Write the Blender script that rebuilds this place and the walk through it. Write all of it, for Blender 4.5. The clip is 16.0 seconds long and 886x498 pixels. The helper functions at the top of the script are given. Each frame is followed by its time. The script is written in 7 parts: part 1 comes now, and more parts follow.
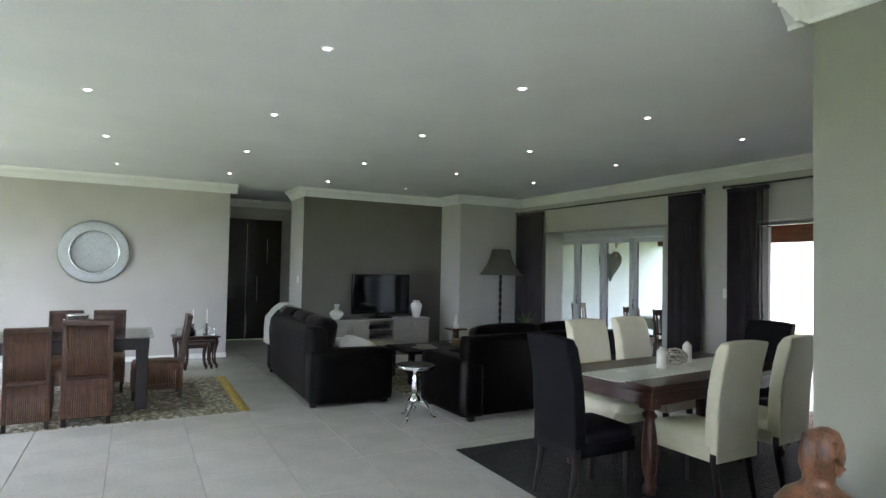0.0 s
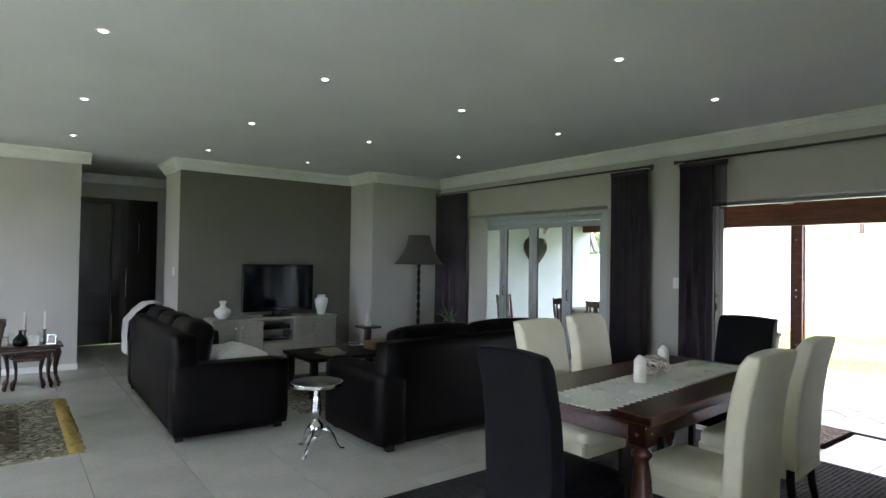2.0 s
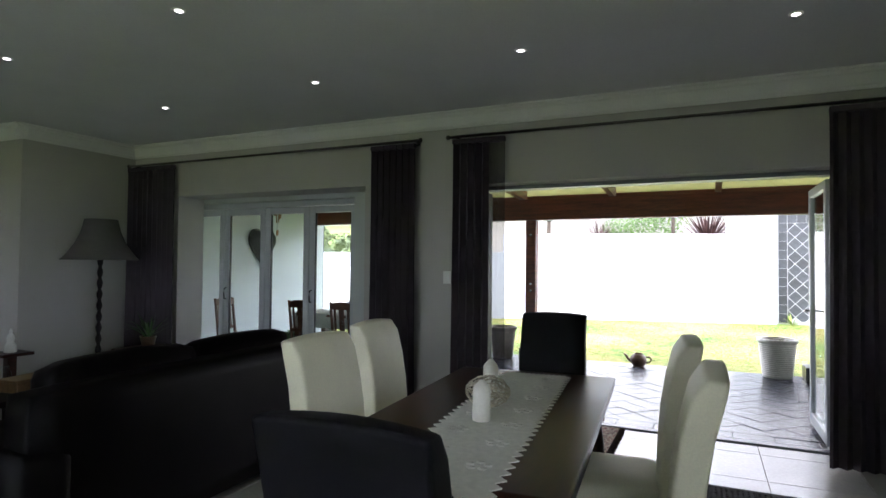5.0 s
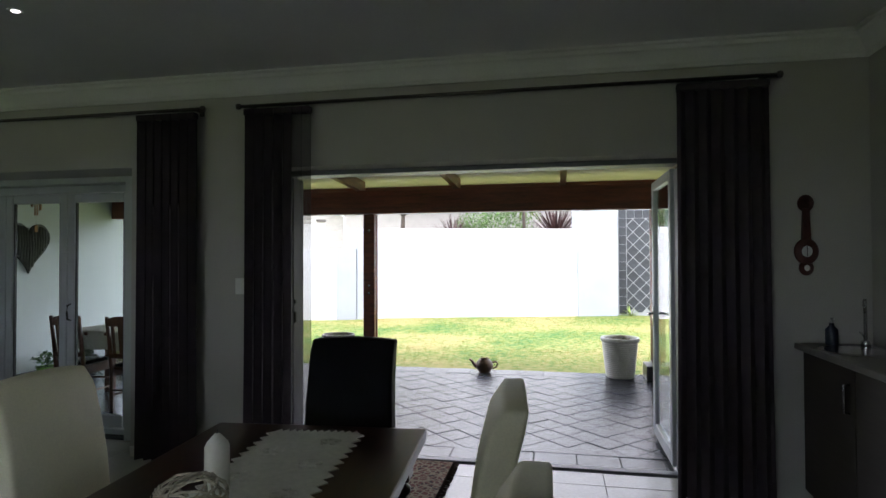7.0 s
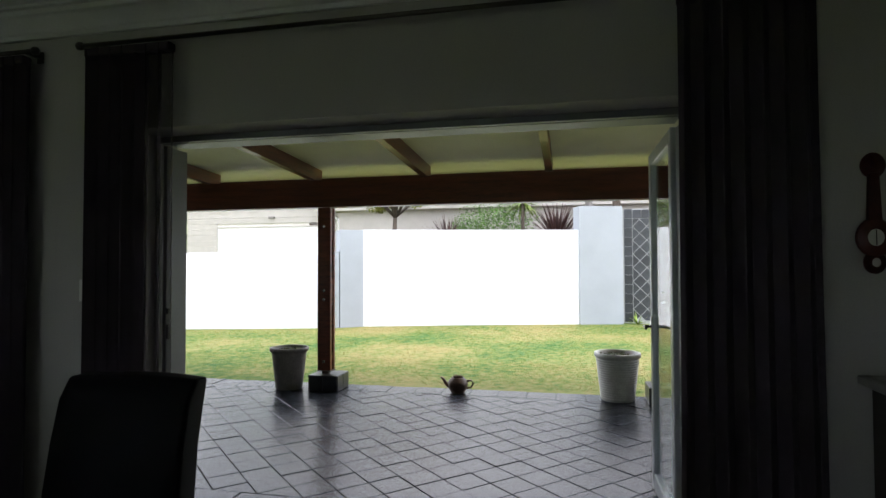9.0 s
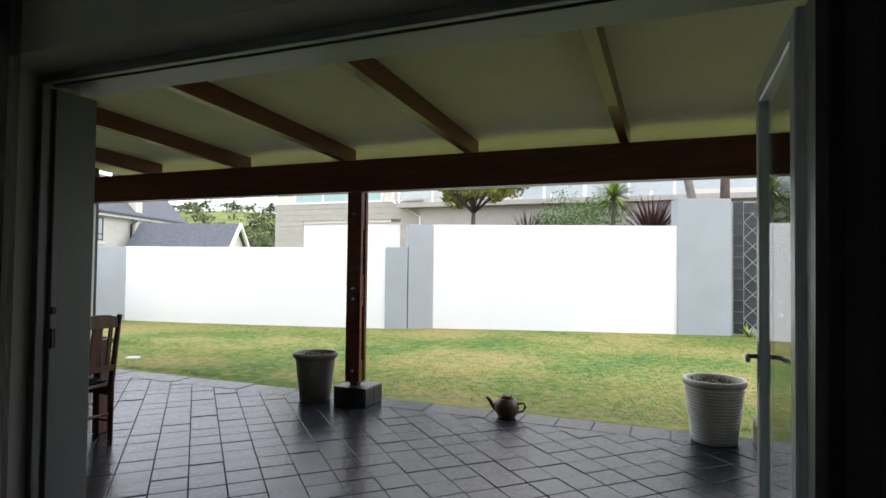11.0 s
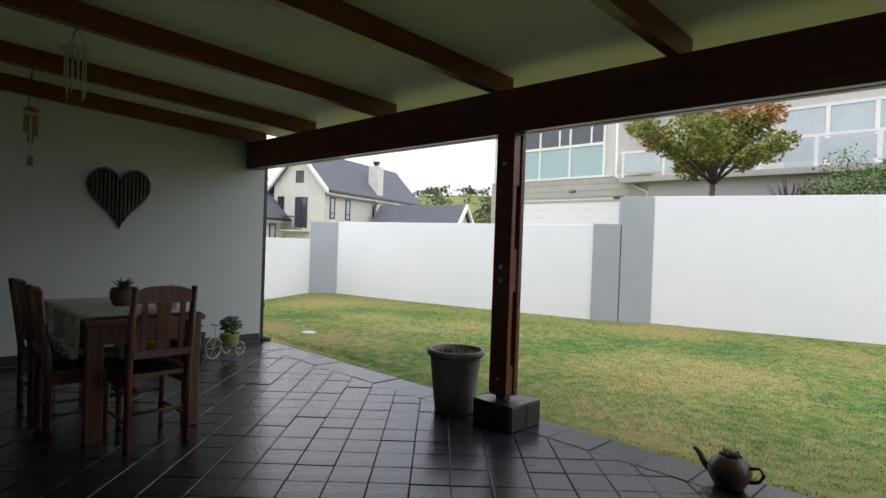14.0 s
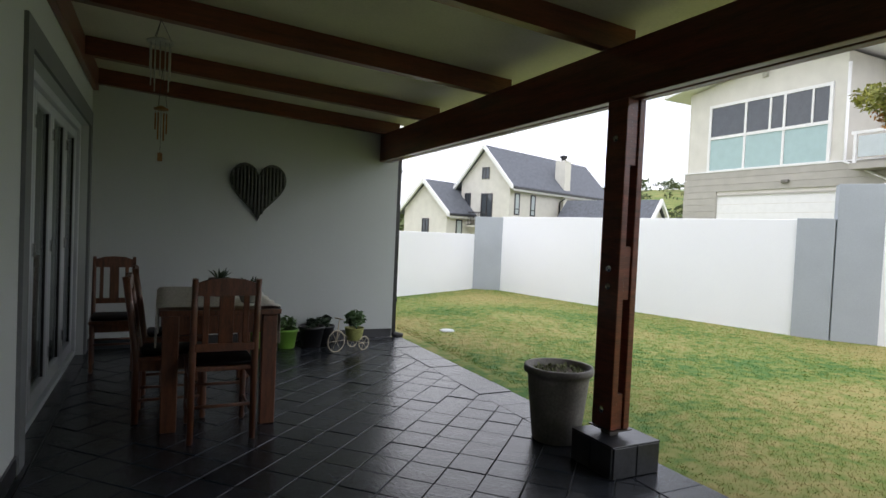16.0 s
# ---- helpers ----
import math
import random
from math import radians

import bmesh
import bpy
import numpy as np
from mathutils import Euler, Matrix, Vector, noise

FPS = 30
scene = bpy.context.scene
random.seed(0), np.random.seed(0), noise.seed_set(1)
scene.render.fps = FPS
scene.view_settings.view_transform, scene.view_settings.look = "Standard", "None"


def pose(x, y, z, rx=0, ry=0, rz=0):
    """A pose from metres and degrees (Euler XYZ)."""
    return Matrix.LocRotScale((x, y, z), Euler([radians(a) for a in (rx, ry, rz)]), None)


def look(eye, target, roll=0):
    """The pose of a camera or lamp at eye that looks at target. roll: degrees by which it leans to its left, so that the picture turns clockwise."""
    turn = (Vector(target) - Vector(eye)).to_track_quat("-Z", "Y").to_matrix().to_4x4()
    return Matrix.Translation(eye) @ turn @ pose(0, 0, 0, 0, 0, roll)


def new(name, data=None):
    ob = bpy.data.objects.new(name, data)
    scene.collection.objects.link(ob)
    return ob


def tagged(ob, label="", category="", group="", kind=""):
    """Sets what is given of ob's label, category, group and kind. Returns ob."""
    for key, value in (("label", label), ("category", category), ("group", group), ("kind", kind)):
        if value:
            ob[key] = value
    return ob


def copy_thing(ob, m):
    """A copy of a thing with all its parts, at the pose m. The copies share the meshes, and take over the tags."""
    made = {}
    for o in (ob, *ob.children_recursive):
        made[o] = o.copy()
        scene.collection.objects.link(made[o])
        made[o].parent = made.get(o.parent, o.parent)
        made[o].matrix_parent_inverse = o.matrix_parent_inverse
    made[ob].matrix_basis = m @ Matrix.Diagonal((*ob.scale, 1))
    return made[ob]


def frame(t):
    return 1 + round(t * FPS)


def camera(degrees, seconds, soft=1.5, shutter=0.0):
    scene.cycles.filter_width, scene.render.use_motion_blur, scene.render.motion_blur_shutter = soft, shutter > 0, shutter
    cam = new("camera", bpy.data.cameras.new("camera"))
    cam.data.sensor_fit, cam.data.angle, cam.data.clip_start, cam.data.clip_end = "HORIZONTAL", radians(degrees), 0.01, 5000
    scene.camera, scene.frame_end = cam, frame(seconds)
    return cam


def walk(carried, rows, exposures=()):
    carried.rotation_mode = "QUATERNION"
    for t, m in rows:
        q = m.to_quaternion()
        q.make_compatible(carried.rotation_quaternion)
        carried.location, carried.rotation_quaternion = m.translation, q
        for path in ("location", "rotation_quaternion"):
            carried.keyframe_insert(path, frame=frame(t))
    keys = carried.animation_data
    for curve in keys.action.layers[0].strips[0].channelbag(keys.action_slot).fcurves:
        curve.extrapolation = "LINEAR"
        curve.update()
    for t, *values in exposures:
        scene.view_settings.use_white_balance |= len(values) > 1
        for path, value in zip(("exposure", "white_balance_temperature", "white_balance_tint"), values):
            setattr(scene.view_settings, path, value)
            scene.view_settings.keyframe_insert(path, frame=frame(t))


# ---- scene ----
cam = camera(75.2, 16.0)
PATH = [
    (0, (0.808, 0.377, 1.497), (1.749, 2.141, 1.562), 1.2),
    (0.5, (0.923, 0.662, 1.485), (1.946, 2.38, 1.544), 1.2),
    (1, (1.072, 0.947, 1.48), (2.167, 2.62, 1.536), 1.0),
    (1.5, (1.223, 1.223, 1.478), (2.377, 2.856, 1.527), 1.0),
    (2, (1.394, 1.488, 1.472), (2.6, 3.084, 1.508), 0.9),
    (2.5, (1.522, 1.748, 1.419), (2.77, 3.31, 1.452), 0.8),
    (3, (1.596, 2.033, 1.388), (2.964, 3.491, 1.423), 0.8),
    (3.5, (1.724, 2.318, 1.376), (3.231, 3.631, 1.418), 0.7),
    (4, (1.855, 2.523, 1.381), (3.486, 3.681, 1.425), 0.5),
    (4.5, (2.027, 2.669, 1.386), (3.772, 3.645, 1.431), 0.4),
    (4.7, (2.11, 2.709, 1.38), (3.886, 3.627, 1.429), 0.5),
    (6.8, (3.194, 2.67, 1.432), (5.154, 3.071, 1.467), -0.2),
    (7, (3.295, 2.645, 1.449), (5.257, 3.032, 1.484), -0.2),
    (7.5, (3.554, 2.578, 1.433), (5.518, 2.953, 1.471), -0.2),
    (8, (3.852, 2.523, 1.445), (5.817, 2.893, 1.484), -0.0),
    (8.2, (3.971, 2.496, 1.436), (5.935, 2.868, 1.479), 0.0),
    (10.3, (5.27, 2.214, 1.344), (7.171, 2.831, 1.401), 0.2),
    (10.5, (5.375, 2.2, 1.344), (7.264, 2.855, 1.399), 0.5),
    (11, (5.687, 2.18, 1.344), (7.542, 2.924, 1.399), 0.7),
    (11.5, (5.995, 2.153, 1.314), (7.812, 2.988, 1.372), 0.8),
    (12, (6.246, 2.185, 1.312), (8.001, 3.142, 1.366), 1.1),
    (12.5, (6.56, 2.25, 1.284), (8.235, 3.342, 1.328), 1.5),
    (13, (6.861, 2.306, 1.275), (8.463, 3.502, 1.299), 1.7),
    (13.5, (7.129, 2.394, 1.266), (8.654, 3.688, 1.267), 1.8),
    (14, (7.388, 2.514, 1.255), (8.811, 3.92, 1.235), 2.0),
    (14.5, (7.637, 2.558, 1.251), (8.933, 4.081, 1.212), 2.2),
    (15, (7.834, 2.561, 1.263), (9.013, 4.176, 1.216), 2.5),
    (15.5, (8.062, 2.603, 1.255), (9.114, 4.303, 1.202), 2.5),
    (16, (8.306, 2.595, 1.264), (9.191, 4.388, 1.205), 2.6),
]
EXPOSURES = [(0.0, 0.55, 6060, 23.5), (2.0, 0.43, 6060, 24), (3.5, 0.35, 6050, 24), (4.7, -0.1, 6080, 23), (7.0, -1.05, 6150, 21), (8.2, -1.5, 6200, 19), (10.5, -1.97, 6350, 16), (12.0, -2.42, 6380, 15.5), (13.5, -2.63, 6380, 15.5), (16.0, -2.52, 6380, 15.5)]
walk(cam, [(t, look(eye, target, roll)) for t, eye, target, roll in PATH], EXPOSURES)

# ---- world and light: an overcast noon ----
world = bpy.data.worlds.new("overcast_sky")
scene.world = world
world.use_nodes = True
wn, wl = world.node_tree.nodes, world.node_tree.links
wn.clear()
sky = wn.new("ShaderNodeTexSky")
sky.sky_type, sky.sun_disc = "NISHITA", False
sky.sun_elevation, sky.sun_rotation = radians(58), radians(-60)
sky.air_density, sky.dust_density, sky.ozone_density = 1.0, 4.0, 1.0
wtc, wnz, wrmp, wmix = (wn.new("ShaderNodeTexCoord"), wn.new("ShaderNodeTexNoise"), wn.new("ShaderNodeValToRGB"), wn.new("ShaderNodeMix"))
wnz.inputs["Scale"].default_value, wnz.inputs["Detail"].default_value = 2.2, 7
wrmp.color_ramp.elements[0].position, wrmp.color_ramp.elements[0].color = 0.36, (56, 60, 67, 1)
wrmp.color_ramp.elements[1].position, wrmp.color_ramp.elements[1].color = 0.62, (88, 90, 92, 1)
wmix.data_type, wmix.inputs[0].default_value = "RGBA", 0.86
wbg, wout = wn.new("ShaderNodeBackground"), wn.new("ShaderNodeOutputWorld")
wbg.inputs["Strength"].default_value = 0.15
wl.new(wtc.outputs["Generated"], wnz.inputs["Vector"])
wl.new(wnz.outputs["Fac"], wrmp.inputs["Fac"])
wl.new(sky.outputs["Color"], wmix.inputs[6])
wl.new(wrmp.outputs["Color"], wmix.inputs[7])
wl.new(wmix.outputs[2], wbg.inputs["Color"])
wl.new(wbg.outputs["Background"], wout.inputs["Surface"])

sun = new("sun", bpy.data.lights.new("sun", "SUN"))
sun.data.energy, sun.data.angle, sun.data.color = 3.5, radians(35), (1.0, 0.97, 0.92)
sun.matrix_world = look((0, 0, 20), (5.3, 9.0, 4.0))

def window_light(name, x, y, z, tx, ty, tz, w, h, power):
    la = new(name, bpy.data.lights.new(name, "AREA"))
    la.data.shape, la.data.size, la.data.size_y, la.data.energy, la.data.color = "RECTANGLE", w, h, power, (0.9, 0.97, 1.0)
    la.matrix_world = look((x, y, z), (tx, ty, tz))
    return la

window_light("west_window_daylight", -2.93, 6.6, 1.25, 0, 6.6, 1.2, 4.2, 2.0, 7.5)
window_light("south_window_daylight", 0.2, -2.43, 1.25, 0.2, 0, 1.2, 3.6, 2.0, 3)

# ---- materials ----
def surface(name, base, rough=0.6, scale=8.0, vary=0.12, grain=60.0, bump=0.08, metal=0.0, coat=0.0, stretch=(1, 1, 1), per_object=0.0, spec=0.5, sheen=0.0, alpha=1.0, transmit=0.0, per_island=0.0, second=None):
    """A procedural surface with colour drift at two scales and fine relief."""
    m = bpy.data.materials.new(name)
    m.use_nodes = True
    n, l = m.node_tree.nodes, m.node_tree.links
    b = n["Principled BSDF"]
    tc, mp = n.new("ShaderNodeTexCoord"), n.new("ShaderNodeMapping")
    mp.inputs["Scale"].default_value = stretch
    l.new(tc.outputs["Object"], mp.inputs["Vector"])
    big, fine = n.new("ShaderNodeTexNoise"), n.new("ShaderNodeTexNoise")
    big.inputs["Scale"].default_value, big.inputs["Detail"].default_value = scale, 5
    fine.inputs["Scale"].default_value, fine.inputs["Detail"].default_value = grain, 6
    l.new(mp.outputs["Vector"], big.inputs["Vector"])
    l.new(mp.outputs["Vector"], fine.inputs["Vector"])
    add = n.new("ShaderNodeMath")
    add.operation = "MULTIPLY_ADD"
    l.new(fine.outputs["Fac"], add.inputs[0])
    add.inputs[1].default_value = 0.45
    half = n.new("ShaderNodeMath")
    half.operation = "MULTIPLY"
    half.inputs[1].default_value = 0.55
    l.new(big.outputs["Fac"], half.inputs[0])
    l.new(half.outputs[0], add.inputs[2])
    ramp = n.new("ShaderNodeValToRGB")
    lo = tuple(max(0.0, c * (1 - 2 * vary)) for c in base)
    hi = tuple(min(1.0, c * (1 + 1.6 * vary)) for c in (second or base))
    ramp.color_ramp.elements[0].position, ramp.color_ramp.elements[0].color = 0.32, (*lo, 1)
    ramp.color_ramp.elements[1].position, ramp.color_ramp.elements[1].color = 0.68, (*hi, 1)
    l.new(add.outputs[0], ramp.inputs["Fac"])
    colour = ramp.outputs["Color"]
    for amount, node, out in ((per_object, "ShaderNodeObjectInfo", "Random"), (per_island, "ShaderNodeNewGeometry", "Random Per Island")):
        if amount:
            src, hsv, mr = n.new(node), n.new("ShaderNodeHueSaturation"), n.new("ShaderNodeMapRange")
            mr.inputs["To Min"].default_value, mr.inputs["To Max"].default_value = 1 - amount, 1 + amount
            l.new(src.outputs[out], mr.inputs["Value"])
            l.new(mr.outputs[0], hsv.inputs["Value"])
            l.new(colour, hsv.inputs["Color"])
            colour = hsv.outputs["Color"]
    l.new(colour, b.inputs["Base Color"])
    rr = n.new("ShaderNodeMapRange")
    rr.inputs["To Min"].default_value, rr.inputs["To Max"].default_value = max(0.02, rough * 0.82), min(1.0, rough * 1.18)
    l.new(add.outputs[0], rr.inputs["Value"])
    l.new(rr.outputs[0], b.inputs["Roughness"])
    b.inputs["Metallic"].default_value, b.inputs["Coat Weight"].default_value = metal, coat
    b.inputs["Specular IOR Level"].default_value = spec
    b.inputs["Sheen Weight"].default_value = sheen
    b.inputs["Alpha"].default_value, b.inputs["Transmission Weight"].default_value = alpha, transmit
    if bump:
        bp = n.new("ShaderNodeBump")
        bp.inputs["Strength"].default_value, bp.inputs["Distance"].default_value = bump, 0.01
        l.new(add.outputs[0], bp.inputs["Height"])
        l.new(bp.outputs["Normal"], b.inputs["Normal"])
    return m

def plain_glass(name, tint=(0.9, 0.95, 0.95), rough=0.0):
    m = bpy.data.materials.new(name)
    m.use_nodes = True
    n, l = m.node_tree.nodes, m.node_tree.links
    n.remove(n["Principled BSDF"])
    tr, gl, mx, fr = n.new("ShaderNodeBsdfTransparent"), n.new("ShaderNodeBsdfGlossy"), n.new("ShaderNodeMixShader"), n.new("ShaderNodeLayerWeight")
    tr.inputs["Color"].default_value = (*tint, 1)
    gl.inputs["Roughness"].default_value = rough
    pw, ma = n.new("ShaderNodeMath"), n.new("ShaderNodeMath")
    pw.operation, ma.operation = "POWER", "MULTIPLY_ADD"
    pw.inputs[1].default_value, ma.inputs[1].default_value, ma.inputs[2].default_value = 5.0, 0.9, 0.03
    l.new(fr.outputs["Facing"], pw.inputs[0])
    l.new(pw.outputs[0], ma.inputs[0])
    l.new(ma.outputs[0], mx.inputs[0])
    l.new(tr.outputs[0], mx.inputs[1])
    l.new(gl.outputs[0], mx.inputs[2])
    l.new(mx.outputs[0], n["Material Output"].inputs["Surface"])
    return m

def glow(name, colour, power):
    m = bpy.data.materials.new(name)
    m.use_nodes = True
    b = m.node_tree.nodes["Principled BSDF"]
    b.inputs["Emission Color"].default_value, b.inputs["Emission Strength"].default_value = (*colour, 1), power
    return m

M = dict(
    wall=surface("greige_wall_paint", (0.48, 0.462, 0.438), 0.75, 2.0, 0.04, 120, 0.05),
    # Dividing wall end: its shade is mixed into this darker colour.
    wall_pier=surface("shaded_olive_grey_wall", (0.27, 0.27, 0.225), 0.75, 2.0, 0.05, 120, 0.05),
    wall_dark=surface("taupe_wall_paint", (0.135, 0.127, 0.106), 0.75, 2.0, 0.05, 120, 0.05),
    ceiling=surface("white_ceiling_paint", (0.8, 0.805, 0.81), 0.85, 1.5, 0.03, 90, 0.04),
    cornice=surface("white_plaster", (0.78, 0.78, 0.76), 0.6, 5, 0.03, 80, 0.03),
    tile=surface("cream_porcelain", (0.54, 0.53, 0.49), 0.24, 3.0, 0.06, 45, 0.02, per_object=0.05),
    grout=surface("beige_grout", (0.34, 0.32, 0.29), 0.9, 20, 0.1, 120, 0.1),
    slate=surface("dark_slate", (0.022, 0.025, 0.031), 0.25, 7.0, 0.32, 38, 0.35, per_object=0.32, spec=0.4),
    clad_grout=surface("pale_wall_mortar", (0.42, 0.43, 0.43), 0.9, 20, 0.1, 120, 0.2),
    slate_grout=surface("grey_mortar", (0.11, 0.115, 0.12), 0.85, 20, 0.15, 120, 0.2),
    # White outside walls; the greyed base carries the shade beneath the patio roof.
    outside_wall=surface("shaded_white_exterior_paint", (0.53, 0.56, 0.55), 0.8, 1.0, 0.03, 110, 0.1),
    garden_wall=surface("white_masonry_paint", (0.82, 0.83, 0.85), 0.8, 0.7, 0.015, 60, 0.15),
    grey_paint=surface("grey_masonry_paint", (0.36, 0.39, 0.42), 0.8, 1.6, 0.05, 70, 0.15),
    meranti=surface("red_stained_timber", (0.16, 0.04, 0.018), 0.35, 3.0, 0.3, 22, 0.12, coat=0.25, stretch=(1, 1, 8)),
    meranti_x=surface("red_stained_beam_across", (0.14, 0.036, 0.017), 0.38, 3.0, 0.3, 22, 0.12, coat=0.2, stretch=(0.7, 8, 8)),
    meranti_y=surface("red_stained_beam_along", (0.14, 0.036, 0.017), 0.38, 3.0, 0.3, 22, 0.12, coat=0.2, stretch=(8, 0.7, 8)),
    board=surface("cream_ceiling_board", (0.66, 0.63, 0.53), 0.7, 2.0, 0.06, 60, 0.05),
    alu=surface("white_powder_coated_aluminium", (0.5, 0.53, 0.56), 0.35, 5, 0.03, 90, 0.01),
    glass=plain_glass("clear_pane"),
    lawn=surface("lawn_soil", (0.13, 0.21, 0.035), 0.95, 0.5, 0.25, 9, 0.3, second=(0.3, 0.3, 0.09)),
    brown_leather=surface("espresso_leather", (0.0045, 0.0032, 0.0032), 0.42, 6, 0.25, 140, 0.16, spec=0.08),
    black_leather=surface("charcoal_leatherette", (0.007, 0.0062, 0.008), 0.55, 6, 0.2, 160, 0.12, spec=0.11),
    cream_leather=surface("cream_leatherette", (0.72, 0.69, 0.52), 0.5, 5, 0.05, 160, 0.1),
    dark_wood=surface("dark_stained_wood", (0.05, 0.016, 0.009), 0.3, 5, 0.3, 40, 0.06, coat=0.1, stretch=(1, 6, 6), spec=0.35),
    dark_leg=surface("espresso_wood_leg", (0.014, 0.009, 0.008), 0.5, 6, 0.2, 60, 0.06, spec=0.3),
    curtain=surface("plum_grey_curtain", (0.07, 0.056, 0.066), 0.9, 4, 0.08, 300, 0.1, sheen=0.05, spec=0.1),
)

def turf(m):
    """Green, worn yellow-green and straw patches."""
    ramp = [n for n in m.node_tree.nodes if n.bl_idname == "ShaderNodeValToRGB"][0].color_ramp
    ramp.elements[0].position, ramp.elements[0].color = 0.39, (0.05, 0.135, 0.016, 1)
    ramp.elements[1].position, ramp.elements[1].color = 0.6, (0.29, 0.25, 0.085, 1)
    mid = ramp.elements.new(0.47)
    mid.color = (0.145, 0.195, 0.033, 1)
    return m
turf(M["lawn"])

# ---- building helpers ----
class Shape:
    """A small mesh builder."""
    def __init__(self):
        self.bm = bmesh.new()

    def _mark(self, verts, m):
        if m is not None:
            bmesh.ops.transform(self.bm, matrix=m, verts=verts)
        return verts

    def box(self, x0, x1, y0, y1, z0, z1, bevel=0.0, seg=2, m=None, taper=None):
        r = bmesh.ops.create_cube(self.bm, size=1.0)["verts"]
        for v in r:
            top = v.co.z > 0
            sx = sy = 1.0
            if taper and top:
                sx, sy = taper
            v.co = Vector(((x0 + x1) / 2 + v.co.x * (x1 - x0) * sx, (y0 + y1) / 2 + v.co.y * (y1 - y0) * sy, (z0 + z1) / 2 + v.co.z * (z1 - z0)))
        if m is not None:
            bmesh.ops.transform(self.bm, matrix=m, verts=r)
        if bevel:
            es = list({e for v in r for e in v.link_edges})
            bmesh.ops.bevel(self.bm, geom=es, offset=bevel, segments=seg, affect="EDGES", profile=0.6)
        return self

    def lathe(self, profile, seg=20, m=None, cap=True):
        """profile: (radius, z) from bottom to top."""
        rings = []
        made = []
        for r, z in profile:
            ring = [self.bm.verts.new((r * math.cos(2 * math.pi * i / seg), r * math.sin(2 * math.pi * i / seg), z)) for i in range(seg)]
            rings.append(ring)
            made += ring
        for a, b in zip(rings, rings[1:]):
            for i in range(seg):
                f = self.bm.faces.new((a[i], a[(i + 1) % seg], b[(i + 1) % seg], b[i]))
                f.smooth = True
        if cap:
            self.bm.faces.new(rings[0][::-1])
            self.bm.faces.new(rings[-1])
        self._mark(made, m)
        return self

    def tube(self, pts, radius, seg=8, m=None):
        """A round bar through the points; radius: a number or one for each point."""
        pts = [Vector(p) for p in pts]
        rad = radius if isinstance(radius, (list, tuple)) else [radius] * len(pts)
        rings, made = [], []
        for i, p in enumerate(pts):
            d = (pts[min(i + 1, len(pts) - 1)] - pts[max(i - 1, 0)]).normalized()
            up = Vector((0, 0, 1)) if abs(d.z) < 0.9 else Vector((1, 0, 0))
            a = d.cross(up).normalized()
            b = d.cross(a).normalized()
            ring = [self.bm.verts.new(p + rad[i] * (math.cos(2 * math.pi * k / seg) * a + math.sin(2 * math.pi * k / seg) * b)) for k in range(seg)]
            rings.append(ring)
            made += ring
        for a, b in zip(rings, rings[1:]):
            for i in range(seg):
                f = self.bm.faces.new((a[i], b[i], b[(i + 1) % seg], a[(i + 1) % seg]))
                f.smooth = True
        self.bm.faces.new(rings[0])
        self.bm.faces.new(rings[-1][::-1])
        self._mark(made, m)
        return self

    def prism(self, outline, z0, z1, m=None):
        """An outline in the plane, counter-clockwise, pulled up from z0 to z1."""
        lo = [self.bm.verts.new((x, y, z0)) for x, y in outline]
        hi = [self.bm.verts.new((x, y, z1)) for x, y in outline]
        k = len(outline)
        self.bm.faces.new(lo[::-1])
        self.bm.faces.new(hi)
        for i in range(k):
            self.bm.faces.new((lo[i], lo[(i + 1) % k], hi[(i + 1) % k], hi[i]))
        self._mark(lo + hi, m)
        return self

    def cushion(self, x0, x1, y0, y1, z0, z1, round_=0.06, puff=0.03, m=None, n=8):
        """A soft upholstered block: rounded edges and bulging faces."""
        before = set(self.bm.verts)
        r = bmesh.ops.create_cube(self.bm, size=2.0)["verts"]
        es = list({e for v in r for e in v.link_edges})
        bmesh.ops.subdivide_edges(self.bm, edges=es, cuts=n - 1, use_grid_fill=True)
        vs = [v for v in self.bm.verts if v not in before]
        hx, hy, hz = (x1 - x0) / 2, (y1 - y0) / 2, (z1 - z0) / 2
        rr = min(round_, hx, hy, hz)
        for v in vs:
            u = v.co.copy()
            p = Vector((u.x * hx, u.y * hy, u.z * hz))
            q = Vector((max(-hx + rr, min(hx - rr, p.x)), max(-hy + rr, min(hy - rr, p.y)), max(-hz + rr, min(hz - rr, p.z))))
            d = p - q
            if d.length > 1e-6:
                p = q + d.normalized() * rr
            bulge = [(1 - u.y ** 2) * (1 - u.z ** 2), (1 - u.x ** 2) * (1 - u.z ** 2), (1 - u.x ** 2) * (1 - u.y ** 2)]
            for ax in range(3):
                if abs(u[ax]) > 0.999:
                    p[ax] += math.copysign(puff * bulge[ax], u[ax])
            v.co = p + Vector(((x0 + x1) / 2, (y0 + y1) / 2, (z0 + z1) / 2))
        for f in {f for v in vs for f in v.link_faces}:
            f.smooth = True
        self._mark(vs, m)
        return self


def mesh_of(shape, name, material, smooth=False):
    me = bpy.data.meshes.new(name)
    bmesh.ops.recalc_face_normals(shape.bm, faces=shape.bm.faces[:])
    if smooth:
        for f in shape.bm.faces:
            f.smooth = True
    shape.bm.to_mesh(me)
    shape.bm.free()
    me.materials.append(material)
    return me


def part(name, shape, material, parent, label="", m=None, smooth=False):
    ob = new(name, mesh_of(shape, name, material, smooth))
    ob.parent = parent
    if m is not None:
        ob.matrix_basis = m
    return tagged(ob, label) if label else ob


def thing(name, m, label, category, group=""):
    ob = new(name)
    ob.empty_display_size = 0.1
    ob.matrix_world = m
    return tagged(ob, label, category, group)


